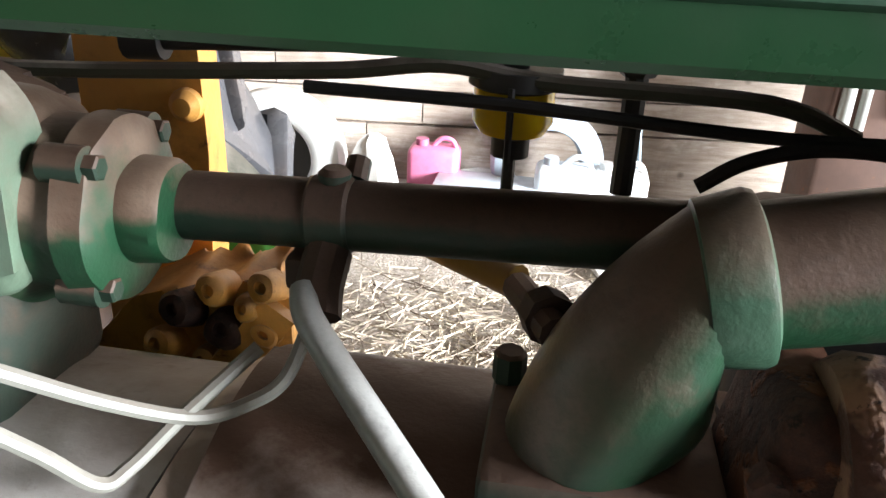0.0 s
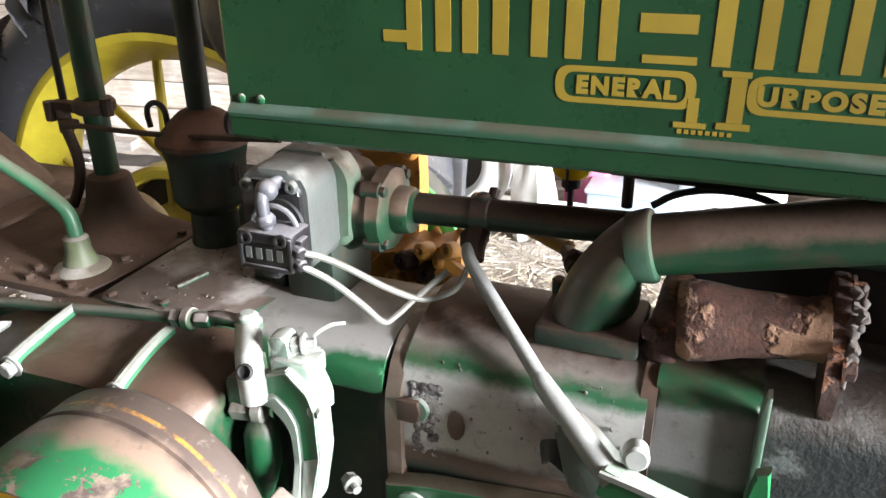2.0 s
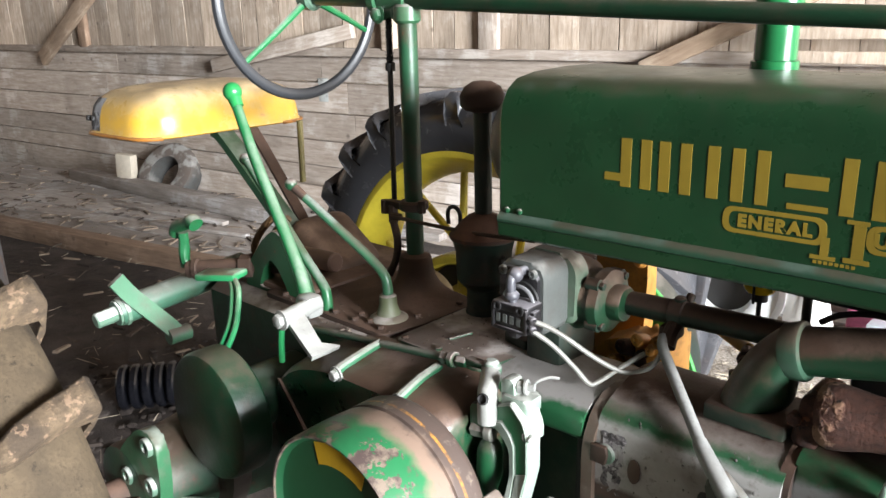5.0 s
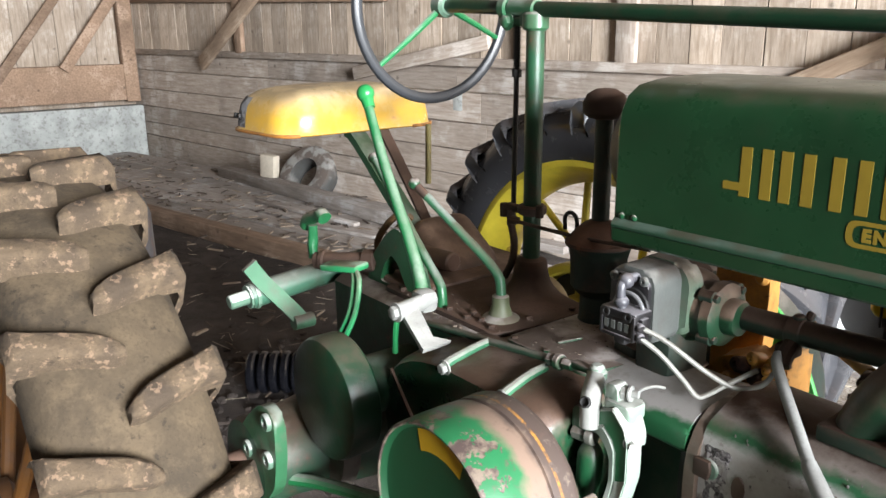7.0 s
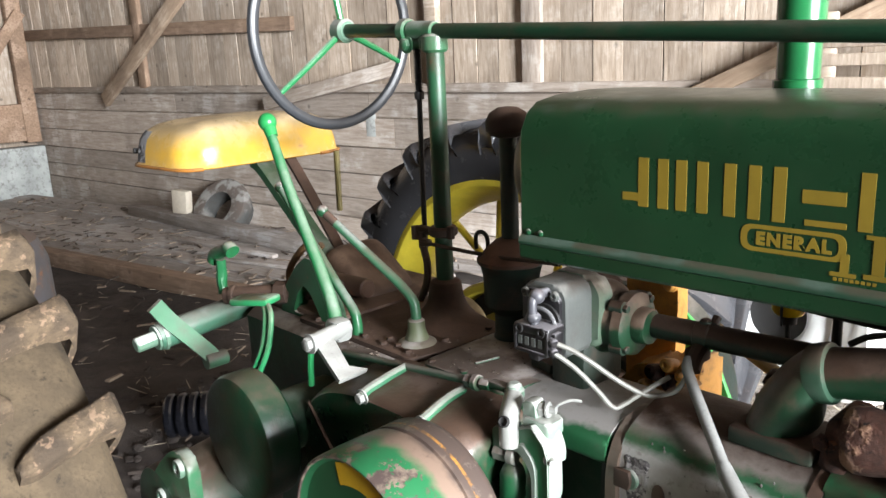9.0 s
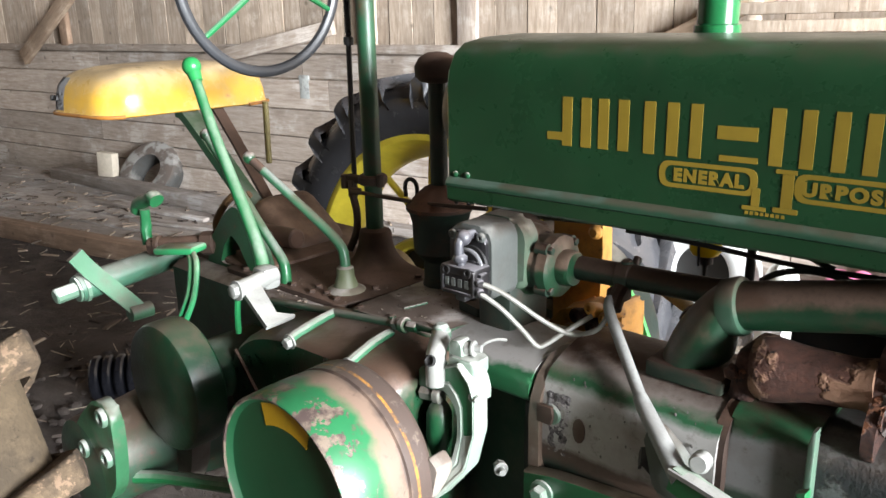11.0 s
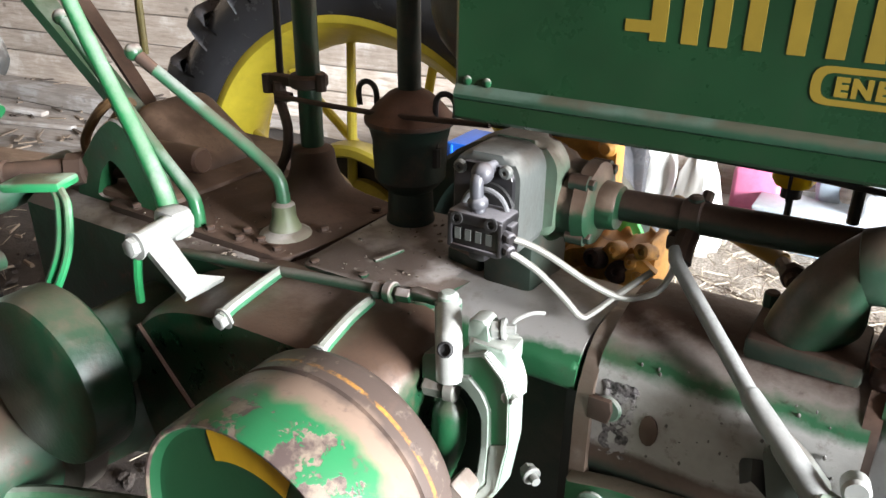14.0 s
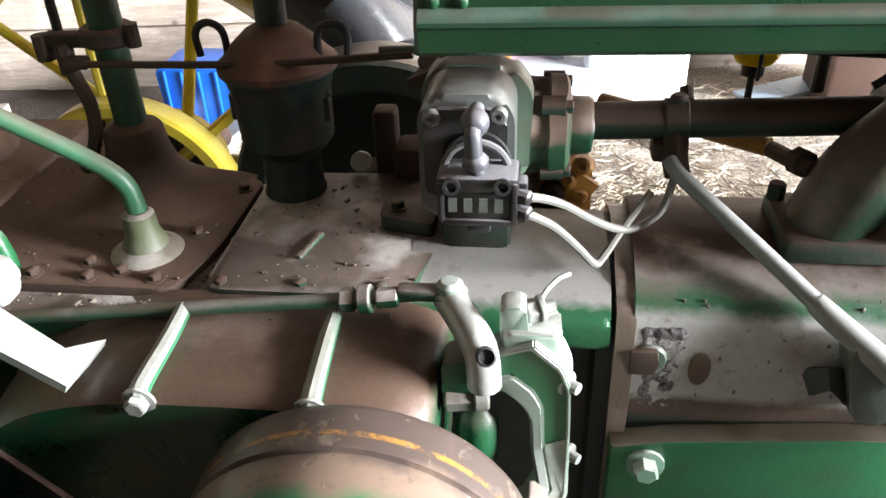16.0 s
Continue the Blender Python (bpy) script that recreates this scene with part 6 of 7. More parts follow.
    c["kind"] = "stuff"
    bm = B()
    rod(bm, (-0.13, 0.10, 1.44), (-0.13, 0.10, 1.56), 0.030, n=28)
    lathe(bm, (-0.13, 0.10, 1.458), (0, 0, 1), [(0, 0.034), (0.012, 0.034), (0.014, 0.030)], 28)
    rod(bm, (-0.13, 0.10, 1.55), (-0.13, 0.10, 1.9), 0.0335, n=28)
    part("exhaust_pipe", bm, plain("glossy_stack_green", (0.015, 0.14, 0.045), 0.25), tractor, "glossy green exhaust stack above the hood")


# added block that stands for the darkness behind the exhaust
bm = B()
box(bm, (0.33, 0.06, 0.85), (0.56, 0.14, 0.48), 0.02)
part("dark_backing_block", bm, paint("dark_backing", (0.02, 0.018, 0.017), 0.8, 0.5, (0.07, 0.045, 0.035), 0.4), tractor, "added dark block that fills the dark space behind the exhaust")
# unseen radiator and front frame, added to block light from ahead
bm = B()
box(bm, (0.72, 0.0, 1.03), (0.10, 0.40, 0.72), 0.02)
part("radiator", bm, CASE_GREEN, tractor, "unseen green block at the tractor's front, added to stop light")
bm = B()
box(bm, (0.35, 0.0, 0.60), (1.2, 0.22, 0.12), 0.02)
part("unseen_front_frame", bm, CASE_GREEN, tractor, "unseen green bar under the front, added to stop light")
manifolds()


def under_hood():
    bm = B()
    rod(bm, (-0.335, 0.05, 1.170), (0.4, 0.05, 1.214), 0.0055, n=12)
    rod(bm, (-0.345, 0.05, 1.17), (-0.32, 0.05, 1.171), 0.012, n=12)
    part("control_rod", bm, BLACK, tractor, "black control rod under the hood")
    bm = B()
    sweep(bm, [(-0.50, 0.03, 1.148), (-0.39, 0.03, 1.152), (-0.30, 0.03, 1.158), (-0.20, 0.03, 1.166), (-0.14, 0.03, 1.174), (-0.08, 0.03, 1.168), (0.04, 0.03, 1.166), (0.09, 0.03, 1.150)], 0.0052, 10)
    part("fuel_line", bm, paint("olive_hose", (0.07, 0.075, 0.045), 0.6, 0.6), tractor, "olive rubber fuel line")
    bm = B()
    sweep(bm, [(-0.22, 0.02, 1.157), (-0.10, 0.02, 1.156), (0.05, 0.02, 1.150), (0.2, 0.02, 1.155)], 0.004, 8)
    part("thin_line", bm, BLACK, tractor, "thin black line")
    bx = -0.100
    bm = B()
    lathe(bm, (bx, 0.05, 1.172), (0, 0, -1), [(-0.045, 0.008), (0, 0.008), (0, 0.028), (0.010, 0.028), (0.012, 0.024)], 24)
    body = part("sediment_bowl", bm, BLACK, tractor, "fuel sediment bowl with yellow fuel")
    bm = B()
    lathe(bm, (bx, 0.05, 1.160), (0, 0, -1), [(0, 0.0245), (0.020, 0.0245), (0.027, 0.02), (0.030, 0.010), (0.030, 0)], 24)
    part("glass_bowl", bm, plain("yellow_fuel_glass", (0.75, 0.50, 0.01), 0.15), body, "bowl of yellow fuel")
    bm = B()
    rod(bm, (bx, 0.05, 1.130), (bx, 0.05, 1.118), 0.012, n=12)
    rod(bm, (bx, 0.05, 1.12), (bx, 0.05, 1.085), 0.004, n=8)
    rod(bm, (bx, 0.023, 1.165), (bx, 0.026, 1.12), 0.0022, n=6)
    part("bowl_nut", bm, BLACK, body, "bowl nut and bail")
    bm = B()
    rod(bm, (-0.030, 0.05, 1.20), (-0.030, 0.05, 1.10), 0.007, n=10)
    lathe(bm, (-0.030, 0.05, 1.172), (0, 0, 1), [(0, 0.010), (0.012, 0.019), (0.02, 0.019), (0.026, 0.012)], 6)
    part("fuel_tap", bm, BLACK, tractor, "black fuel tap stem")
    bm = B()
    sweep(bm, [(0.005, 0.0, 1.125), (0.03, 0.0, 1.142), (0.07, 0.0, 1.152), (0.12, 0.0, 1.148), (0.17, 0.0, 1.125)], 0.0045, 8)
    part("black_hose", bm, BLACK, tractor, "thin black rubber hose")
    # orange housing and the lumpy casting behind the governor
    bm = B()
    prism(bm, rounded([(-0.475, 0.86), (-0.475, 1.205), (-0.378, 1.205), (-0.366, 1.150), (-0.363, 1.035), (-0.366, 0.985), (-0.372, 0.86)], 0.014), "xz", 0.19, 0.225, 0.006)
    dent(bm, 0.002, 18)
    cover = part("orange_cover", bm, ORANGE, tractor, "orange painted flywheel cover, grimy towards its foot", 50)
    for x, z in ((-0.378, 1.092), (-0.388, 1.185)):
        bm = B()
        lathe(bm, (x, 0.191, z), (0, -1, 0), [(0, 0.015), (0.008, 0.014), (0.014, 0.008), (0.015, 0)], 16)
        part("cover_boss", bm, ORANGE, cover)
    bm = B()
    prism(bm, rounded([(-0.425, 0.84), (-0.42, 0.925), (-0.395, 0.955), (-0.352, 0.978), (-0.325, 0.968), (-0.302, 0.985), (-0.285, 0.978), (-0.270, 1.000), (-0.258, 0.995), (-0.256, 0.84)], 0.012), "xz", 0.085, 0.165, 0.012)
    dent(bm, 0.007, 40)
    pump = part("rusty_pump", bm, ORANGE, tractor, "lumpy orange and rusty pump casting", 60)
    for k, (x, z, r) in enumerate(((-0.338, 0.958, 0.016), (-0.312, 0.978, 0.014), (-0.290, 0.966, 0.012), (-0.268, 0.985, 0.013), (-0.305, 0.945, 0.018), (-0.276, 0.945, 0.012), (-0.355, 0.925, 0.015), (-0.322, 0.915, 0.013))):
        bm = B()
        lathe(bm, (x, 0.095, z), (0.15 * (k % 3 - 1), -1, 0.35), [(0, r), (0.026, r * 0.95), (0.032, r * 0.75), (0.034, r * 0.35), (0.028, r * 0.3)], 14)
        dent(bm, 0.003, 60, k)
        part("pump_boss", bm, DARK_RUST if k in (0, 4) else ORANGE, pump, "rusty orange boss")
    bm = B()
    sweep(bm, [(-0.262, 0.075, 0.975), (-0.292, 0.072, 0.935), (-0.335, 0.068, 0.885)], 0.01, 6, 4, flat=(0.012, 0.030))
    part("slotted_strap", bm, ORANGE, pump, "slotted orange strap")
    bm = B()
    prism(bm, [(-0.42, 0.83), (-0.42, 1.000), (-0.406, 1.001), (-0.374, 0.974), (-0.330, 0.897), (-0.304, 0.839), (-0.304, 0.83)], "xz", 0.295, 0.305, 0.002)
    part("green_tab", bm, plain("light_green_enamel", (0.10, 0.50, 0.12), 0.45), tractor, "bright light green tab behind the tube")
    bm = B()
    lathe(bm, (-0.42, 0.02, 1.125), (0.2, 0, 1), [(0, 0.035), (0.012, 0.04), (0.022, 0.02), (0.03, 0.018)], 12)
    sweep(bm, [(-0.455, 0.0, 1.13), (-0.41, -0.01, 1.148), (-0.37, -0.01, 1.138)], 0.02, flat=(0.05, 0.012), step=4)
    part("dark_flap", bm, BROWN, tractor, "dark brown flap above the magneto")
    bm = B()
    lathe(bm, (-1.112, 0.490, 0.668), (0, 1, 0), [(0.045, 0.183), (0.0, 0.186), (-0.006, 0.192), (-0.006, 0.210), (0.0, 0.217), (0.045, 0.217), (0.045, 0.183)], 56, close=False)
    ring = part("yellow_hub_ring", bm, YELLOW, tractor, "yellow ring round the far wheel's hub")
    bm = B()
    lathe(bm, (-1.112, 0.545, 0.668), (0, 1, 0), [(0, 0.0), (0.0, 0.150), (-0.012, 0.186), (0.006, 0.186), (0.010, 0.0)], 40)
    part("hub_dish", bm, plain("dark_hub_dish", (0.022, 0.018, 0.012), 0.6), ring, "dark dish inside the ring")
    bm = B()
    lathe(bm, (-0.940, 0.085, 0.872), (0, 1, 0), [(0, 0.045), (0.06, 0.045), (0.066, 0.078), (0.074, 0.083), (0.115, 0.083), (0.120, 0.078), (0.120, 0.0)], 40)
    part("far_drum", bm, paint("tan_yellow_paint", (0.42, 0.27, 0.09), 0.5, 0.7, (0.36, 0.27, 0.17), 0.35, 0.1), tractor, "tan-yellow round cover beyond the case")


under_hood()


def flywheel():
    c = (-0.575, 0.800)
    bm = B()
    lathe(bm, (c[0], 0.30, c[1]), (0, 1, 0), [(0.01, 0.0), (0.01, 0.055), (0.03, 0.07), (0.03, 0.178), (0.0, 0.193), (0.0, 0.233), (0.006, 0.240), (0.09, 0.240), (0.096, 0.236), (0.096, 0.0)], 72)
    w = part("flywheel", bm, paint("dark_flywheel", (0.018, 0.04, 0.03), 0.6, 0.9, (0.34, 0.30, 0.26), 0.6, 0.1, lo=0.5, hi=1.0), tractor, "dark cast flywheel with dust along its rim")
    bm = B()
    rod(bm, (c[0], 0.15, c[1]), (c[0], 0.32, c[1]), 0.035, n=20)
    part("shaft_end", bm, BROWN, w, "brown shaft end")
    bm = B()
    box(bm, (-0.505, 0.06, 1.025), (0.028, 0.03, 0.09), 0.006)
    box(bm, (-0.475, 0.055, 1.005), (0.04, 0.05, 0.05), 0.01)
    part("brown_lug", bm, BROWN, tractor, "dark brown casting lug behind the magneto")
    bm = B()
    lathe(bm, (-0.536, 0.045, 1.005), (0.1, -0.8, 0.6), [(-0.004, 0.0), (-0.004, 0.012), (0.0, 0.0135), (0.003, 0.012), (0.004, 0.0)], 20)
    part("white_plug", bm, plain("white_plug", (0.55, 0.55, 0.53), 0.5), tractor, "small round white plug")
    # dark bent tab on the crankcase
    bm = B()
    sweep(bm, [(-0.062, -0.197, 0.905), (-0.050, -0.215, 0.925), (-0.035, -0.212, 0.915), (-0.022, -0.200, 0.895)], 0.01, 6, 4, flat=(0.004, 0.024))
    dent(bm, 0.003, 60)
    part("bent_tab", bm, BLACK, tractor, "black bent tab on the crankcase")


flywheel()


def rear_gear():
    bm = B()
    rod(bm, (-1.285, -0.42, 0.945), (-1.285, -0.10, 0.975), 0.03, n=20)
    rs = part("rockshaft", bm, paint("rockshaft_green", (0.07, 0.19, 0.12), 0.45, 0.8, (0.36, 0.39, 0.35), 0.45, 0.12, lo=0.0, hi=0.9, stain=0.4), tractor, "pale green lift cross shaft")
    bm = B()
    rod(bm, (-1.285, -0.47, 0.940), (-1.285, -0.40, 0.947), 0.017, n=10, chamfer=0.003)
    lathe(bm, (-1.285, -0.425, 0.944), (0, 1, 0.09), [(0, 0.028), (0.012, 0.028), (0.014, 0.033), (0.022, 0.033)], 10)
    part("shaft_nut", bm, PALE_GREEN, rs, "pale nut and stub")
    bm = B()
    sweep(bm, [(-1.25, -0.43, 1.030), (-1.25, -0.40, 0.985), (-1.245, -0.335, 0.905), (-1.24, -0.31, 0.87)], 0.01, flat=(0.012, 0.036), step=4)
    rod(bm, (-1.24, -0.335, 0.872), (-1.24, -0.285, 0.872), 0.018, n=14)
    part("lift_arm", bm, paint("lift_arm_pale", (0.10, 0.24, 0.14), 0.45, 0.9, (0.42, 0.42, 0.38), 0.4, 0.1, lo=-0.2, hi=0.6), tractor, "flat pale green lift arm")
    bm = B()
    box(bm, (-1.05, -0.30, 1.05), (0.10, 0.05, 0.016), 0.006, (0, -6, 20))
    for dx in (0, 0.02):
        sweep(bm, [(-1.02 + dx, -0.30, 1.05), (-0.995 + dx, -0.31, 1.03), (-0.985 + dx, -0.33, 0.97), (-1.0 + dx, -0.36, 0.90)], 0.006, 8)
    part("brake_pedal", bm, paint("pedal_green", (0.03, 0.30, 0.11), 0.4, 0.9, (0.40, 0.52, 0.40), 0.15), tractor, "green brake pedal on two bent rods")
    bm = B()
    sweep(bm, [(-1.262, -0.262, 1.015), (-1.262, -0.262, 1.06), (-1.256, -0.262, 1.095)], [0.013, 0.011], 10)
    sweep(bm, [(-1.290, -0.262, 1.086), (-1.278, -0.262, 1.104), (-1.245, -0.262, 1.116), (-1.212, -0.262, 1.128), (-1.196, -0.262, 1.122)], 0.016, 12)
    dent(bm, 0.003, 30)
    part("green_handle", bm, paint("handle_green", (0.02, 0.17, 0.06), 0.45, 0.5, DUST, 0.45, 0.1), tractor, "stubby green handle")
    bm = B()
    rod(bm, (-1.25, -0.262, 1.01), (-1.02, -0.10, 1.03), 0.02, n=14)
    lathe(bm, (-1.15, -0.192, 1.019), (0.82, 0.57, 0.07), [(0, 0.02), (0.004, 0.027), (0.03, 0.027), (0.034, 0.02)], 8)
    lathe(bm, (-1.24, -0.255, 1.011), (0.82, 0.57, 0.07), [(0, 0.02), (0.003, 0.024), (0.012, 0.024), (0.015, 0.02)], 14)
    shaft = part("handle_shaft", bm, BROWN, tractor, "brown rusty shaft")
    for dx in (0.0, 0.045):
        bm = B()
        sweep(bm, [(-1.125 + dx, -0.165, 1.03), (-1.135 + dx, -0.160, 1.065), (-1.115 + dx, -0.145, 1.105), (-1.085 + dx, -0.13, 1.135)], 0.008, 8)
        part("yoke_arm", bm, paint("ochre_brown_yoke", (0.20, 0.11, 0.045), 0.6, 0.6, (0.30, 0.2, 0.12), 0.5, 0.2), shaft, "ochre-brown yoke arm")
    bm = B()
    box(bm, (-1.12, -0.13, 0.90), (0.22, 0.12, 0.06), 0.02)
    part("rear_bracket", bm, BROWN, tractor, "dark brown bracket under the lift shaft")


rear_gear()
# ---- barn timber and loose things ----
def wall_boards():
    rnd = random.Random(3)
    # lower planks laid level
    z = 0.0
    rows = [(0.0, 0.30), (0.305, 0.15), (0.458, 0.19), (0.652, 0.20), (0.857, 0.215), (1.077, 0.218)]
    for r, (z, h) in enumerate(rows):
        u = 0.0
        for k in range(5):
            L = (3.1, 2.55, 3.4, 2.9, 3.0)[(k + 2 * r) % 5]
            me = board_mesh("wall_plank", L - 0.006, h - 0.006, 0.03 if r % 2 else 0.036, BOARD_H, "x", r * 7 + k)
            piece("wall_plank", me, wall_north, NORTH @ Matrix.Translation((u, 0.028, z)))
            u += L
            if u > 12.6:
                break
    # upright boards above
    u, k = 0.0, 0
    meshes = [board_mesh("wall_board", 2.65, w, t, BOARD, "z", i) for i, (w, t) in enumerate(((0.21, 0.022), (0.185, 0.026), (0.16, 0.020), (0.235, 0.024)))]
    widths = (0.21, 0.185, 0.16, 0.235)
    while u < 13.5:
        i = rnd.randrange(4)
        piece("wall_board", meshes[i], wall_north, NORTH @ Matrix.Translation((u, 0.03, 1.30)))
        u += widths[i] + rnd.uniform(0.003, 0.012)
    def timber(name, u0, z0, u1, z1, w, d, material=BEAM, label="rough sawn barn timber", off=-0.03):
        a, b = Vector((u0, 0, z0)), Vector((u1, 0, z1))
        bm = B()
        box(bm, (0, 0, 0), ((b - a).length, d, w), 0.008)
        ang = math.atan2(z1 - z0, u1 - u0)
        m = NORTH @ Matrix.Translation(((u0 + u1) / 2, off - d / 2, (z0 + z1) / 2)) @ Matrix.Rotation(-ang, 4, "Y")
        ob = part(name, bm, material)
        ob.matrix_world = m
        ob.matrix_basis = m
        tagged(ob, label, "timber", "barn frame timbers", "structure")
    timber("rail", 0.0, 1.285, 13.0, 1.285, 0.06, 0.05, BOARD_H, "weathered level rail on the barn wall", 0.0)
    timber("upper_rail", 0.0, 1.90, 4.9, 1.78, 0.11, 0.05, BEAM, "weathered upper rail on the barn wall", 0.0)
    timber("post", 7.10, 1.30, 7.10, 4.0, 0.14, 0.04, BOARD_H, "grey barn wall post", -0.005)
    timber("post", 2.66, 1.30, 2.66, 4.0, 0.13, 0.05, BEAM, "brown barn wall post", -0.005)
    timber("post", 6.32, 1.30, 6.32, 4.0, 0.10, 0.06, BOARD, "grey barn wall post", 0.0)
    timber("brace", 1.95, 1.18, 3.65, 2.18, 0.14, 0.05, BRACE, "slanting tan barn brace", -0.055)
    timber("brace", 4.55, 1.17, 6.05, 1.43, 0.10, 0.05, BOARD_H, "slanting grey barn brace", -0.06)
    timber("brace", 8.10, 1.22, 9.6, 1.90, 0.09, 0.05, BRACE, "slanting tan barn brace", -0.05)
    for z0, z1 in ((1.28, 1.30), (1.38, 1.42), (1.46, 1.50)):
        timber("shelf_board", 8.72, z0 + 0.03, 10.2, z1, 0.055, 0.02, BOARD, "pale board of a wooden rack", -0.25)
    timber("rack_post", 8.83, 1.2, 8.83, 1.62, 0.06, 0.04, BOARD, "pale wooden rack post", -0.22)
    # wooden strip and metal scrap fixed on the lower wall
    timber("patch", 5.66, 0.93, 5.66, 1.10, 0.10, 0.01, CONCRETE, "pale stain board on the wall", 0.0)


wall_boards()


def gable():
    bm = B()
    box(bm, (-9.72, -1.9, 0.33), (0.20, 7.6, 0.66), 0.02)
    dent(bm, 0.012, 3)
    tagged(part("concrete_footing", bm, CONCRETE), "whitewashed concrete footing of the gable wall", "footing", kind="structure")
    def t(name, y0, z0, y1, z1, w, d, x):
        a, b = Vector((0, y0, z0)), Vector((0, y1, z1))
        bm = B()
        box(bm, (0, 0, 0), (d, (b - a).length, w), 0.01)
        m = Matrix.Translation((x, (y0 + y1) / 2, (z0 + z1) / 2)) @ Matrix.Rotation(math.atan2(z1 - z0, y1 - y0), 4, "X")
        ob = part(name, bm, BEAM)
        ob.matrix_basis = m
        tagged(ob, "rough brown barn timber on the gable", "timber", "barn frame timbers", "structure")
    t("sill_beam", -3.0, 0.93, 1.85, 0.93, 0.42, 0.16, -9.73)
    t("gable_post", 1.80, 0.7, 1.80, 4.0, 0.16, 0.14, -9.70)
    t("gable_brace", 0.35, 1.0, 1.3, 2.2, 0.10, 0.08, -9.64)
    t("gable_brace", 1.05, 1.1, 1.85, 2.15, 0.12, 0.08, -9.6)
    me = [board_mesh("gable_board", 3.0, w, 0.025, BOARD, "z", 20 + i) for i, w in enumerate((0.22, 0.19, 0.25))]
    y, k = -3.0, 0
    while y < 1.7:
        piece("gable_board", me[k % 3], wall_west, Matrix.Translation((-9.86, y, 1.1)) @ Matrix.Rotation(radians(90), 4, "Z"))
        y += (0.226, 0.196, 0.256)[k % 3]
        k += 1


gable()


def floor_planks():
    """Loose grey planks that lie along the wall behind the tractor."""
    rnd = random.Random(8)
    edge = (Vector((-9.2, 0.30, 0)), Vector((-4.2, 1.35, 0)))
    d = (edge[1] - edge[0]).normalized()
    nrm = Vector((-d.y, d.x, 0))
    ang = math.atan2(d.y, d.x)
    for k in range(7):
        L = 6.6 + rnd.uniform(-0.4, 0.3)
        me = board_mesh("floor_plank", L, 0.19, 0.05, FLOOR_PLANK, "x", 40 + k)
        me.transform(Matrix.Rotation(radians(-90), 4, "X"))
        ob = new("floor_plank", me)
        ob.matrix_basis = Matrix.Translation(edge[0] + nrm * (0.205 * k) - d * rnd.uniform(0.0, 0.6) + Vector((0, 0, 0.055 + 0.004 * (k % 3)))) @ Matrix.Rotation(ang + radians(rnd.uniform(-0.5, 0.5)), 4, "Z")
        tagged(ob, "long dusty grey plank lying on the dirt floor", "plank", "floor planks")
    for c, size, a in (((-5.45, 2.02, 0.16), (3.6, 0.15, 0.10), 3.6), ((-5.2, 1.72, 0.13), (1.3, 0.06, 0.03), 9.0), ((-4.6, 1.62, 0.125), (0.9, 0.05, 0.025), 16.0)):
        bm = B()
        box(bm, (0, 0, 0), size, 0.008)
        ob = part("loose_beam", bm, FLOOR_PLANK)
        ob.matrix_basis = Matrix.Translation(c) @ Matrix.Rotation(radians(a), 4, "Z")
        tagged(ob, "pale dusty beam lying on the planks", "beam", "floor planks")
    bm = B()
    box(bm, (0, 0, 0), (6.3, 0.12, 0.13), 0.015)
    ob = part("edge_beam", bm, BEAM)
    ob.matrix_basis = Matrix.Translation(edge[0] - nrm * 0.09 + d * 2.9 + Vector((0, 0, 0.06))) @ Matrix.Rotation(ang, 4, "Z")
    tagged(ob, "brown beam along the edge of the planks", "beam", "floor planks")


floor_planks()


def loose_tyre(name, c, axis, R, r, width, material, label, category="tyre", hole=None, group=""):
    bm = B()
    prof = [(-width * 0.5, R - 2 * r), (-width * 0.55, R - r), (-width * 0.45, R - 0.3 * r), (-width * 0.25, R), (width * 0.25, R), (width * 0.45, R - 0.3 * r), (width * 0.55, R - r), (width * 0.5, R - 2 * r), (width * 0.3, R - 2.1 * r), (-width * 0.3, R - 2.1 * r), (-width * 0.5, R - 2 * r)]
    lathe(bm, c, axis, prof, 56, close=False)
    return tagged(part(name, bm, material), label, category, group)


GREY_RUBBER = paint("dusty_grey_rubber", (0.10, 0.10, 0.095), 0.85, 0.8, (0.40, 0.385, 0.36), 0.3, 0.0, lo=-0.2, hi=0.6)
loose_tyre("worn_car_tyre", (-6.05, 2.22, 0.225), (0.35, -1, 0.75), 0.30, 0.075, 0.17, GREY_RUBBER, "dusty grey car tyre leaning on the barn wall")
bm = B()
box(bm, (-6.38, 2.0, 0.31), (0.17, 0.08, 0.21), 0.006, (0, 5, 20))
tagged(part("wood_block", bm, plain("pale_wood_block", (0.60, 0.53, 0.43), 0.8)), "pale square wood block against the old tyre", "wood block")

WHITE = plain("white_enamel", (0.62, 0.63, 0.62), 0.4, 0.0, 0.12)
PALE_BLUE = plain("pale_blue_plastic", (0.42, 0.55, 0.68), 0.4)
# things by the far wall
bm = B()
box(bm, (-1.13, 2.38, 0.020), (0.5, 0.14, 0.04), 0.006)
tagged(part("short_plank", bm, FLOOR_PLANK), "short grey plank under a white wheel", "plank")
bm = B()
lathe(bm, (-1.13, 2.40, 0.285), (0, -1, 0.15), [(0.0, 0.135), (0.02, 0.145), (0.05, 0.15), (0.075, 0.165), (0.085, 0.19), (0.08, 0.23), (0.06, 0.262), (0.02, 0.272), (-0.04, 0.27), (-0.06, 0.25), (-0.06, 0.15), (0.0, 0.135)], 56, close=False)
hub_wheel = tagged(part("hub_wheel", bm, WHITE), "white-painted wheel with an open dark hub leaning on the wall", "wheel")
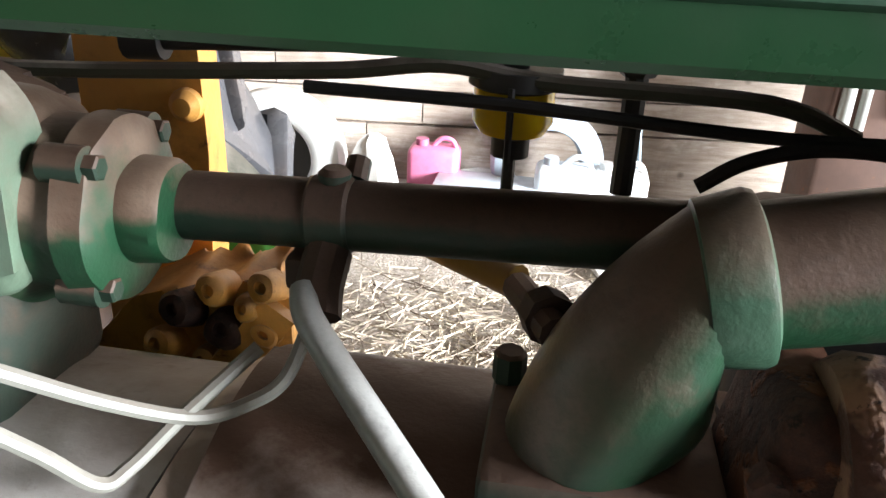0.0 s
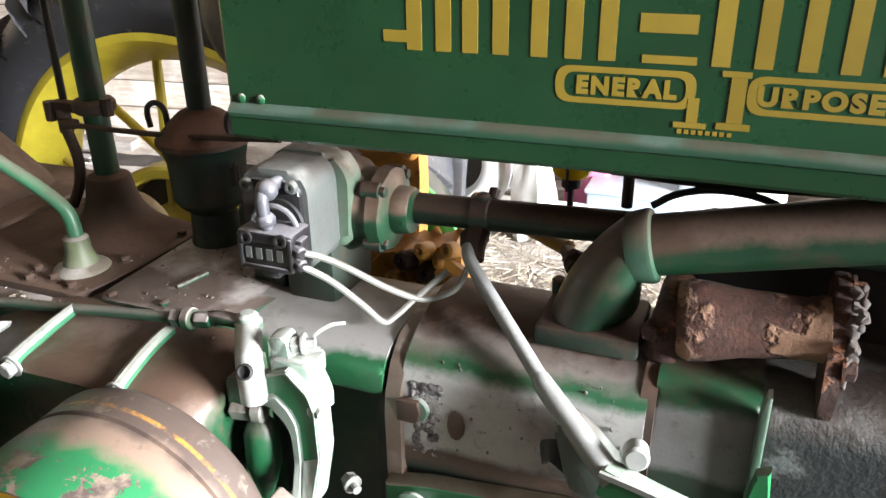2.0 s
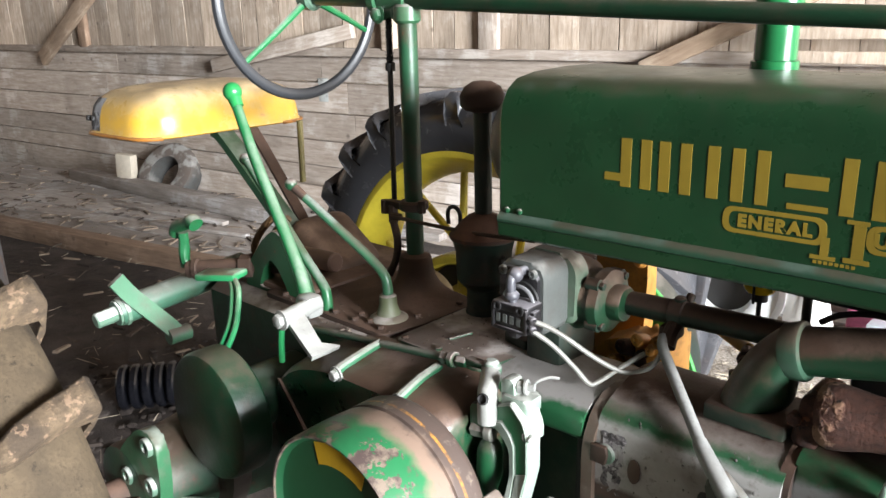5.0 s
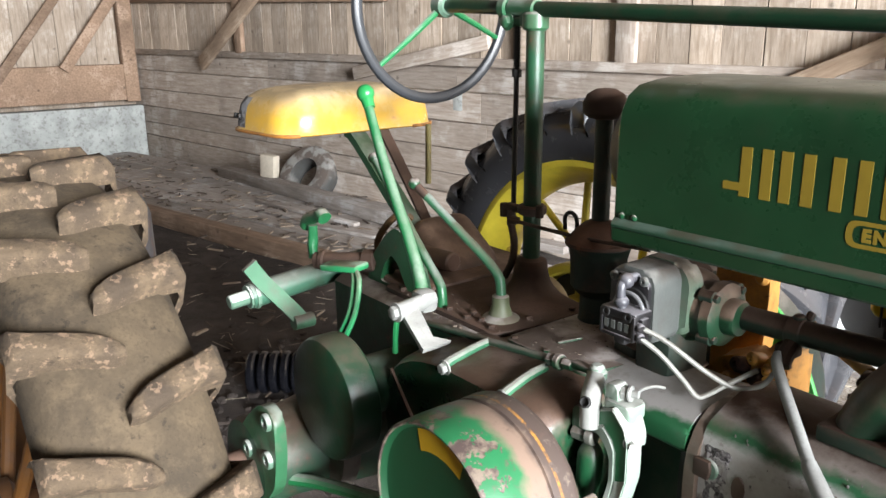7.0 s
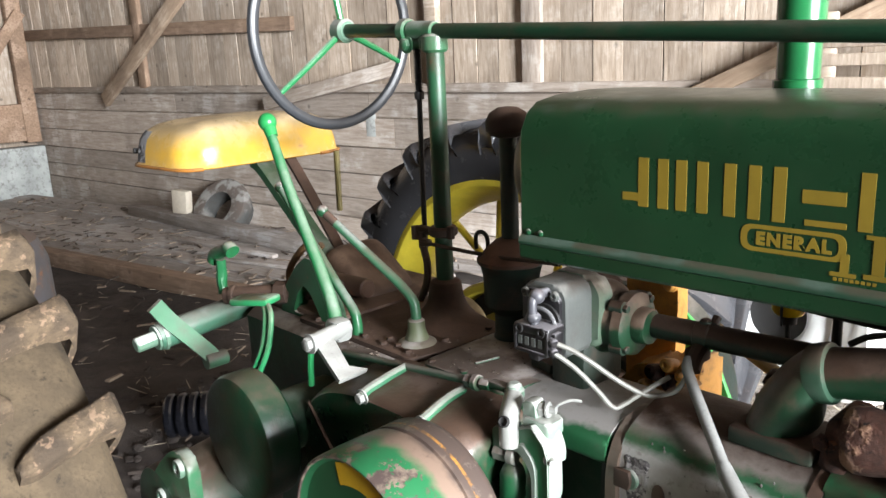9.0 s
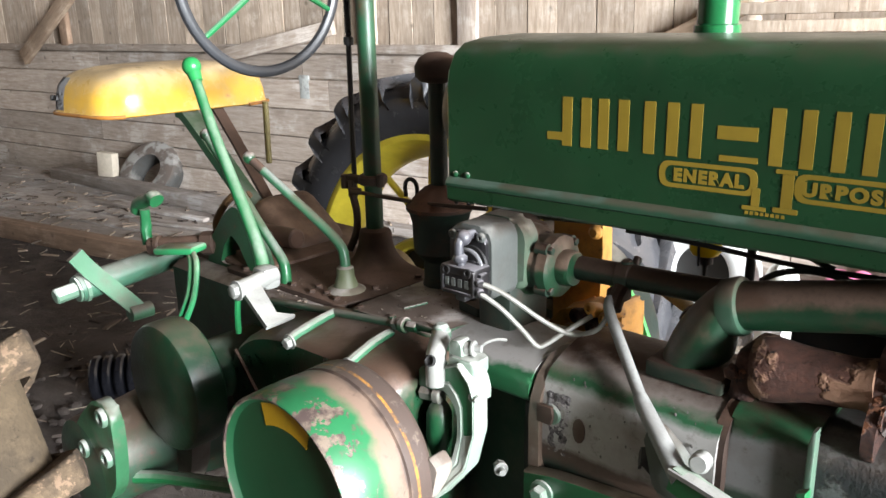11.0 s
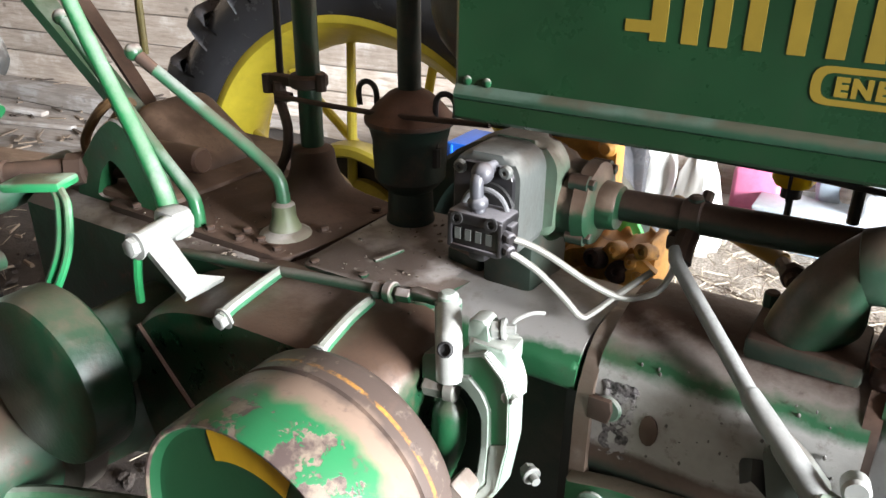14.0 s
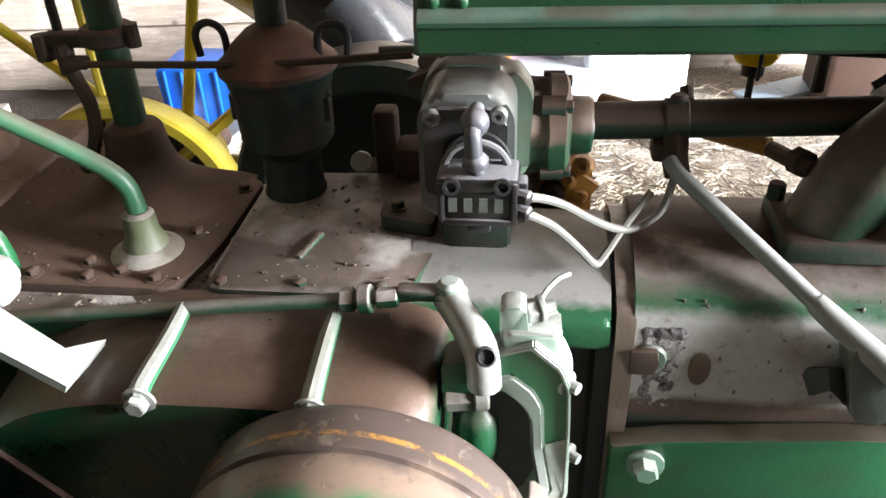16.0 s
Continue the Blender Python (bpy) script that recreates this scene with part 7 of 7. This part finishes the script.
# black disc added to paint the darkness of the open hub
bm = B()
lathe(bm, (-1.13, 2.405, 0.285), (0, -1, 0.15), [(0.0, 0.0), (0.0, 0.14), (-0.03, 0.14), (-0.03, 0.0)], 40)
part("hub_hole_disc", bm, BLACK, hub_wheel, "black disc in place of the dark hole in the hub")
loose_tyre("blue_grey_tyre", (-0.10, 2.80, 0.24), (0.15, -1, 0.12), 0.235, 0.045, 0.12, plain("blue_grey_rubber", (0.36, 0.43, 0.50), 0.5), "pale blue-grey wheel ring leaning on the barn wall", "wheel ring")


def sack(c, w, h):
    bm = B()
    lathe(bm, c, (0, 0, 1), [(0, 0.0), (0.0, w * 0.9), (h * 0.1, w), (h * 0.5, w * 0.85), (h * 0.8, w * 0.75), (h * 0.95, w * 0.5), (h, w * 0.2), (h, 0)], 22)
    for v in bm.verts:
        a = math.atan2(v.co.y - c[1], v.co.x - c[0])
        k = 1 + 0.16 * math.sin(5 * a + 7 * v.co.z) + 0.1 * math.sin(9 * a)
        v.co.x, v.co.y = c[0] + (v.co.x - c[0]) * k, c[1] + (v.co.y - c[1]) * k * 0.7
    dent(bm, 0.015, 9)
    tagged(part("white_sack", bm, plain("white_sack_cloth", (0.72, 0.71, 0.68), 0.8, 0, 0.25, 12)), "crumpled white sack standing on the dirt floor", "sack")


sack((-0.73, 2.32, 0.0), 0.10, 0.44)


def jug(c, s, colour, label):
    bm = B()
    box(bm, (c[0], c[1], c[2] + 0.14 * s), (0.24 * s, 0.16 * s, 0.28 * s), 0.03 * s, None, 3)
    root = tagged(part("jug", bm, plain("jug_plastic", colour, 0.35)), label, "jug")
    bm = B()
    rod(bm, (c[0] - 0.06 * s, c[1], c[2] + 0.27 * s), (c[0] - 0.06 * s, c[1], c[2] + 0.31 * s), 0.03 * s, n=14)
    part("cap", bm, plain("jug_cap", tuple(0.6 * v for v in colour), 0.4), root)
    bm = B()
    sweep(bm, [(c[0] - 0.01 * s, c[1], c[2] + 0.275 * s), (c[0] + 0.03 * s, c[1], c[2] + 0.315 * s), (c[0] + 0.08 * s, c[1], c[2] + 0.31 * s), (c[0] + 0.105 * s, c[1], c[2] + 0.265 * s)], 0.012 * s, 8)
    part("handle", bm, plain("jug_handle", colour, 0.35), root)


bm = B()
box(bm, (-0.57, 2.80, 0.015), (0.34, 0.24, 0.03), 0.008)
tagged(part("wood_block", bm, FLOOR_PLANK), "grey squared wood block under a pink jug", "wood block")
jug((-0.57, 2.76, 0.03), 0.90, (0.72, 0.20, 0.36), "pink plastic jug standing on a wood block")


def tub(name, c, r, h, mat_, label, category="tub"):
    bm = B()
    lathe(bm, c, (0, 0, 1), [(0, 0), (0, r * 0.82), (h * 0.9, r * 0.97), (h * 0.92, r * 1.05), (h, r * 1.05), (h, r * 0.95), (h * 0.08, r * 0.78), (h * 0.08, 0)], 32)
    tagged(part(name, bm, mat_), label, category)


tub("white_tub", (-0.36, 2.86, 0.0), 0.15, 0.12, WHITE, "low white plastic tub on the dirt floor")
jug((-0.02, 2.66, 0.0), 1.0, (0.70, 0.76, 0.82), "cloudy white plastic jug on the dirt floor")
jug((0.20, 2.70, 0.0), 0.95, (0.78, 0.79, 0.78), "white plastic jug by the barn wall")
bm = B()
box(bm, (-0.32, 2.62, 0.085), (0.42, 0.22, 0.17), 0.012)
tray = tagged(part("blue_box", bm, PALE_BLUE), "pale blue plastic box with a white lid on the dirt", "box")
bm = B()
box(bm, (-0.32, 2.62, 0.180), (0.44, 0.24, 0.022), 0.006)
part("lid", bm, plain("bluish_white_plastic", (0.50, 0.56, 0.62), 0.4), tray, "bluish white plastic lid")
bm = B()
box(bm, (-0.72, 2.50, 0.03), (0.22, 0.12, 0.06), 0.006)
tagged(part("wood_block", bm, FLOOR_PLANK), "grey wood block under a white plank", "wood block")
bm = B()
box(bm, (-0.72, 2.48, 0.085), (0.52, 0.09, 0.05), 0.006, (0, 0, 4))
tagged(part("white_plank", bm, WHITE), "white-painted plank resting on a wood block", "plank")
tub("white_pan", (-1.72, 2.10, 0.0), 0.17, 0.09, WHITE, "shallow white pan beside a blue bin", "pan")
bm = B()
BLUE = plain("bright_blue_plastic", (0.012, 0.13, 0.62), 0.35)
prism(bm, rounded([(-1.92, 0.0), (-1.60, 0.0), (-1.56, 0.30), (-1.94, 0.30)], 0.02), "xz", 2.24, 2.50, 0.01)
blue = tagged(part("blue_bin", bm, BLUE), "bright blue plastic bin on the dirt floor", "bin")
for k in range(5):
    bm = B()
    box(bm, (-1.90 + 0.075 * k, 2.235, 0.16), (0.012, 0.012, 0.26), 0.003)
    part("rib", bm, BLUE, blue)
bm = B()
rod(bm, (0.30, 2.72, 0.0), (0.20, 2.84, 1.0), 0.010, n=12)
tagged(part("steel_pole", bm, plain("blue_steel", (0.40, 0.50, 0.60), 0.3, 0.6)), "thin bluish steel pole leaning on the wall", "pole")
for x, y, ang, w, L, m_, nm in ((-0.75, 2.9, 12, 0.14, 0.55, WHITE, "white_board"), (-0.25, 2.95, -8, 0.22, 0.42, PALE_BLUE, "blue_sheet"), (0.35, 2.3, 20, 0.12, 0.5, WHITE, "white_board"), (0.75, 2.75, 30, 0.16, 0.4, PALE_BLUE, "blue_sheet"), (-1.45, 2.75, 5, 0.2, 0.35, WHITE, "white_board")):
    bm = B()
    box(bm, (0, 0, 0), (L, w, 0.02), 0.004)
    ob = part(nm, bm, m_)
    ob.matrix_basis = Matrix.Translation((x, y, 0.035)) @ Matrix.Rotation(radians(ang), 4, "Z")
    tagged(ob, "loose flat board lying on the straw" if m_ is WHITE else "pale blue sheet lying on the straw", "board", "scrap on the floor")


def old_engine():
    root = thing("old_machine", "brown rusty machine against the barn wall", "machine", (1.15, 2.7, 0))
    bm = B()
    box(bm, (1.15, 2.72, 0.45), (0.55, 0.35, 0.9), 0.02)
    part("cabinet", bm, paint("machine_brown", (0.13, 0.065, 0.045), 0.8, 0.6, (0.3, 0.2, 0.15), 0.4, 0.3), root)
    bm = B()
    rod(bm, (0.93, 2.54, 0.55), (0.93, 2.54, 0.92), 0.025)
    rod(bm, (0.99, 2.54, 0.55), (0.99, 2.54, 0.92), 0.018)
    part("pipe", bm, BARE, root)
    bm = B()
    sweep(bm, [(1.15, 2.50, 0.62), (1.14, 2.50, 0.72), (1.16, 2.50, 0.78), (1.25, 2.50, 0.80)], 0.015, 8)
    part("white_hook", bm, WHITE, root, "white hooked handle")
    bm = B()
    lathe(bm, (1.30, 2.545, 0.62), (0, -1, 0), [(0, 0.08), (0.03, 0.08), (0.04, 0.06), (0.04, 0)], 24)
    part("dial", bm, RUSTY, root)


old_engine()


def straw():
    rnd = np.random.RandomState(5)
    n = 5200
    V, F = [], []
    for k in range(n):
        if k < 2600:
            x, y = rnd.uniform(-1.6, 1.2), rnd.uniform(0.9, 2.9)
        elif k < 2800:
            x, y = rnd.uniform(-3.6, -0.6), rnd.uniform(-0.9, 1.0)
        elif k < 3000:
            x, y = rnd.uniform(-7, -2.5), rnd.uniform(-1.0, 1.2)
        else:
            x, y = rnd.normal(0.1, 0.5), rnd.normal(1.6, 0.25)
        z = 0.012 + 0.03 * noise.noise((x * 1.1, y * 1.1, 0)) + 0.022 * noise.noise((x * 5, y * 5, 3)) + rnd.uniform(0, 0.02)
        a, L, w = rnd.uniform(0, 6.283), rnd.uniform(0.03, 0.12), rnd.uniform(0.0010, 0.0022)
        dx, dy, dz = math.cos(a) * L / 2, math.sin(a) * L / 2, rnd.uniform(-0.012, 0.012)
        nx, ny = -math.sin(a) * w, math.cos(a) * w
        b = len(V)
        for s in (-1, 1):
            V += [(x + s * dx + nx, y + s * dy + ny, z + s * dz), (x + s * dx - nx, y + s * dy - ny, z + s * dz), (x + s * dx, y + s * dy, z + s * dz + w * 1.5)]
        F += [(b, b + 1, b + 4, b + 3), (b + 1, b + 2, b + 5, b + 4), (b + 2, b, b + 3, b + 5), (b, b + 2, b + 1), (b + 3, b + 4, b + 5)]
    me = bpy.data.meshes.new("straw")
    me.from_pydata(V, [], F)
    m, nn, l, s = nodes_of("straw_stalks")
    geo = nn.new("ShaderNodeNewGeometry")
    l.new(ramp_of(nn, l, geo.outputs["Random Per Island"], 0.15, 1.0, (0.11, 0.08, 0.058), (0.52, 0.45, 0.34)), s.inputs["Base Color"])
    s.inputs["Roughness"].default_value = 0.8
    me.materials.append(m)
    tagged(new("straw", me), "loose straw and chaff scattered over the dirt", "straw", kind="stuff")


straw()


def clods():
    rnd = random.Random(12)
    bm = B()
    for k in range(700):
        x, y = rnd.uniform(-3.2, -0.3), rnd.uniform(-0.95, 0.9)
        r = rnd.uniform(0.008, 0.03)
        bmesh.ops.create_icosphere(bm, subdivisions=1, radius=r, matrix=Matrix.Translation((x, y, 0.01 + 0.03 * noise.noise((x * 1.1, y * 1.1, 0)))) @ Matrix.Rotation(rnd.uniform(0, 6), 4, "Z") @ Matrix.Diagonal((1, rnd.uniform(0.6, 1.4), 0.6, 1)))
    dent(bm, 0.006, 40)
    tagged(part("dirt_clods", bm, DIRT), "dark crumbly clods of dirt and litter on the floor", "dirt", kind="stuff")


clods()


bm = B()
for k in range(5):
    lathe(bm, (-2.68 + 0.030 * k, 0.13 + 0.038 * k, 0.10), (0.62, 0.78, 0), [(0, 0.055), (0.004, 0.085), (0.012, 0.092), (0.03, 0.092), (0.038, 0.085), (0.042, 0.055)], 26)
tagged(part("ribbed_hose", bm, plain("glossy_black_rubber", (0.010, 0.0105, 0.014), 0.22)), "short black ribbed hose lying on the dirt", "hose")


bm = B()
lathe(bm, (-2.0, -0.655, 0.0), (0, 0, 1), [(0, 0.0), (0, 0.235), (0.012, 0.243), (0.36, 0.24), (0.37, 0.246), (0.38, 0.24), (0.72, 0.24), (0.73, 0.246), (0.74, 0.24), (1.03, 0.236), (1.09, 0.215), (1.13, 0.15), (1.14, 0.0)], 40)
tagged(part("steel_drum", bm, paint("dull_dark_drum", (0.07, 0.065, 0.07), 0.5, 0.7, (0.16, 0.13, 0.10), 0.7, 0.3)), "dull dark steel drum standing on the dirt", "drum")


def litter():
    """Bark, chips and dry leaves on the planks."""
    rnd = np.random.RandomState(31)
    a, b = Vector((-9.2, 0.30, 0)), Vector((-4.2, 1.35, 0))
    d = (b - a).normalized()
    nrm = Vector((-d.y, d.x, 0))
    V, F = [], []
    for k in range(520):
        p = a + d * rnd.uniform(0.3, 6.3) + nrm * rnd.uniform(-0.05, 1.3) if k < 420 else Vector((rnd.uniform(-5.5, -2.2), rnd.uniform(-0.6, 1.0), 0))
        z = 0.118 if k < 420 else 0.035
        L, w, h, g = rnd.uniform(0.02, 0.13), rnd.uniform(0.006, 0.03), rnd.uniform(0.004, 0.012), rnd.uniform(0, 3.14)
        u, v = Vector((math.cos(g), math.sin(g), rnd.uniform(-0.1, 0.1))) * L / 2, Vector((-math.sin(g), math.cos(g), 0)) * w / 2
        n0 = len(V)
        for s, t in ((-1, -1), (1, -0.6), (1, 0.6), (-1, 1)):
            V.append(p + u * s + v * t + Vector((0, 0, z)))
            V.append(p + u * s * 0.9 + v * t * 0.8 + Vector((0, 0, z + h)))
        F += [(n0 + 1, n0 + 3, n0 + 5, n0 + 7)] + [(n0 + 2 * i, n0 + (2 * i + 2) % 8, n0 + (2 * i + 3) % 8, n0 + 2 * i + 1) for i in range(4)]
    me = bpy.data.meshes.new("litter")
    me.from_pydata(V, [], F)
    m, nn, l, s = nodes_of("dry_litter")
    geo = nn.new("ShaderNodeNewGeometry")
    l.new(ramp_of(nn, l, geo.outputs["Random Per Island"], 0.1, 1.0, (0.035, 0.025, 0.02), (0.26, 0.20, 0.15)), s.inputs["Base Color"])
    s.inputs["Roughness"].default_value = 0.9
    me.materials.append(m)
    tagged(new("litter", me), "bark chips and dry leaves scattered on planks and dirt", "litter", kind="stuff")


litter()


def crumbs():
    """Crumbs of dirt and chaff that lie on the castings."""
    rnd = random.Random(77)
    bm = B()
    for k in range(420):
        q = k % 4
        if q == 0:
            x, y, z = rnd.uniform(-1.0, -0.67), rnd.uniform(-0.20, 0.05), 0.9885
        elif q == 1:
            x, y, z = rnd.uniform(-0.64, -0.43), rnd.uniform(-0.20, 0.05), 0.9915
        elif q == 2:
            x, y, z = rnd.uniform(-0.88, -0.45), rnd.gauss(-0.222, 0.006), 0.981
        else:
            x, y, z = rnd.gauss(-0.655, 0.008), rnd.uniform(-0.20, 0.0), 0.979
        r = abs(rnd.gauss(0.0004, 0.0007)) + 0.0006
        bmesh.ops.create_icosphere(bm, subdivisions=1, radius=r, matrix=Matrix.Translation((x, y, z + 0.3 * r)) @ Matrix.Rotation(rnd.uniform(0, 6), 4, "Z") @ Matrix.Diagonal((rnd.uniform(1, 2.2), 1, 0.7, 1)))
    dent(bm, 0.0012, 260)
    m, nn, l, s = nodes_of("dirt_crumb")
    geo = nn.new("ShaderNodeNewGeometry")
    l.new(ramp_of(nn, l, geo.outputs["Random Per Island"], 0.1, 1.0, (0.03, 0.02, 0.015), (0.24, 0.19, 0.15)), s.inputs["Base Color"])
    s.inputs["Roughness"].default_value = 0.9
    tagged(part("dirt_crumbs", bm, m), "crumbs of dirt and chaff lying on the castings", "dirt", kind="stuff")


crumbs()
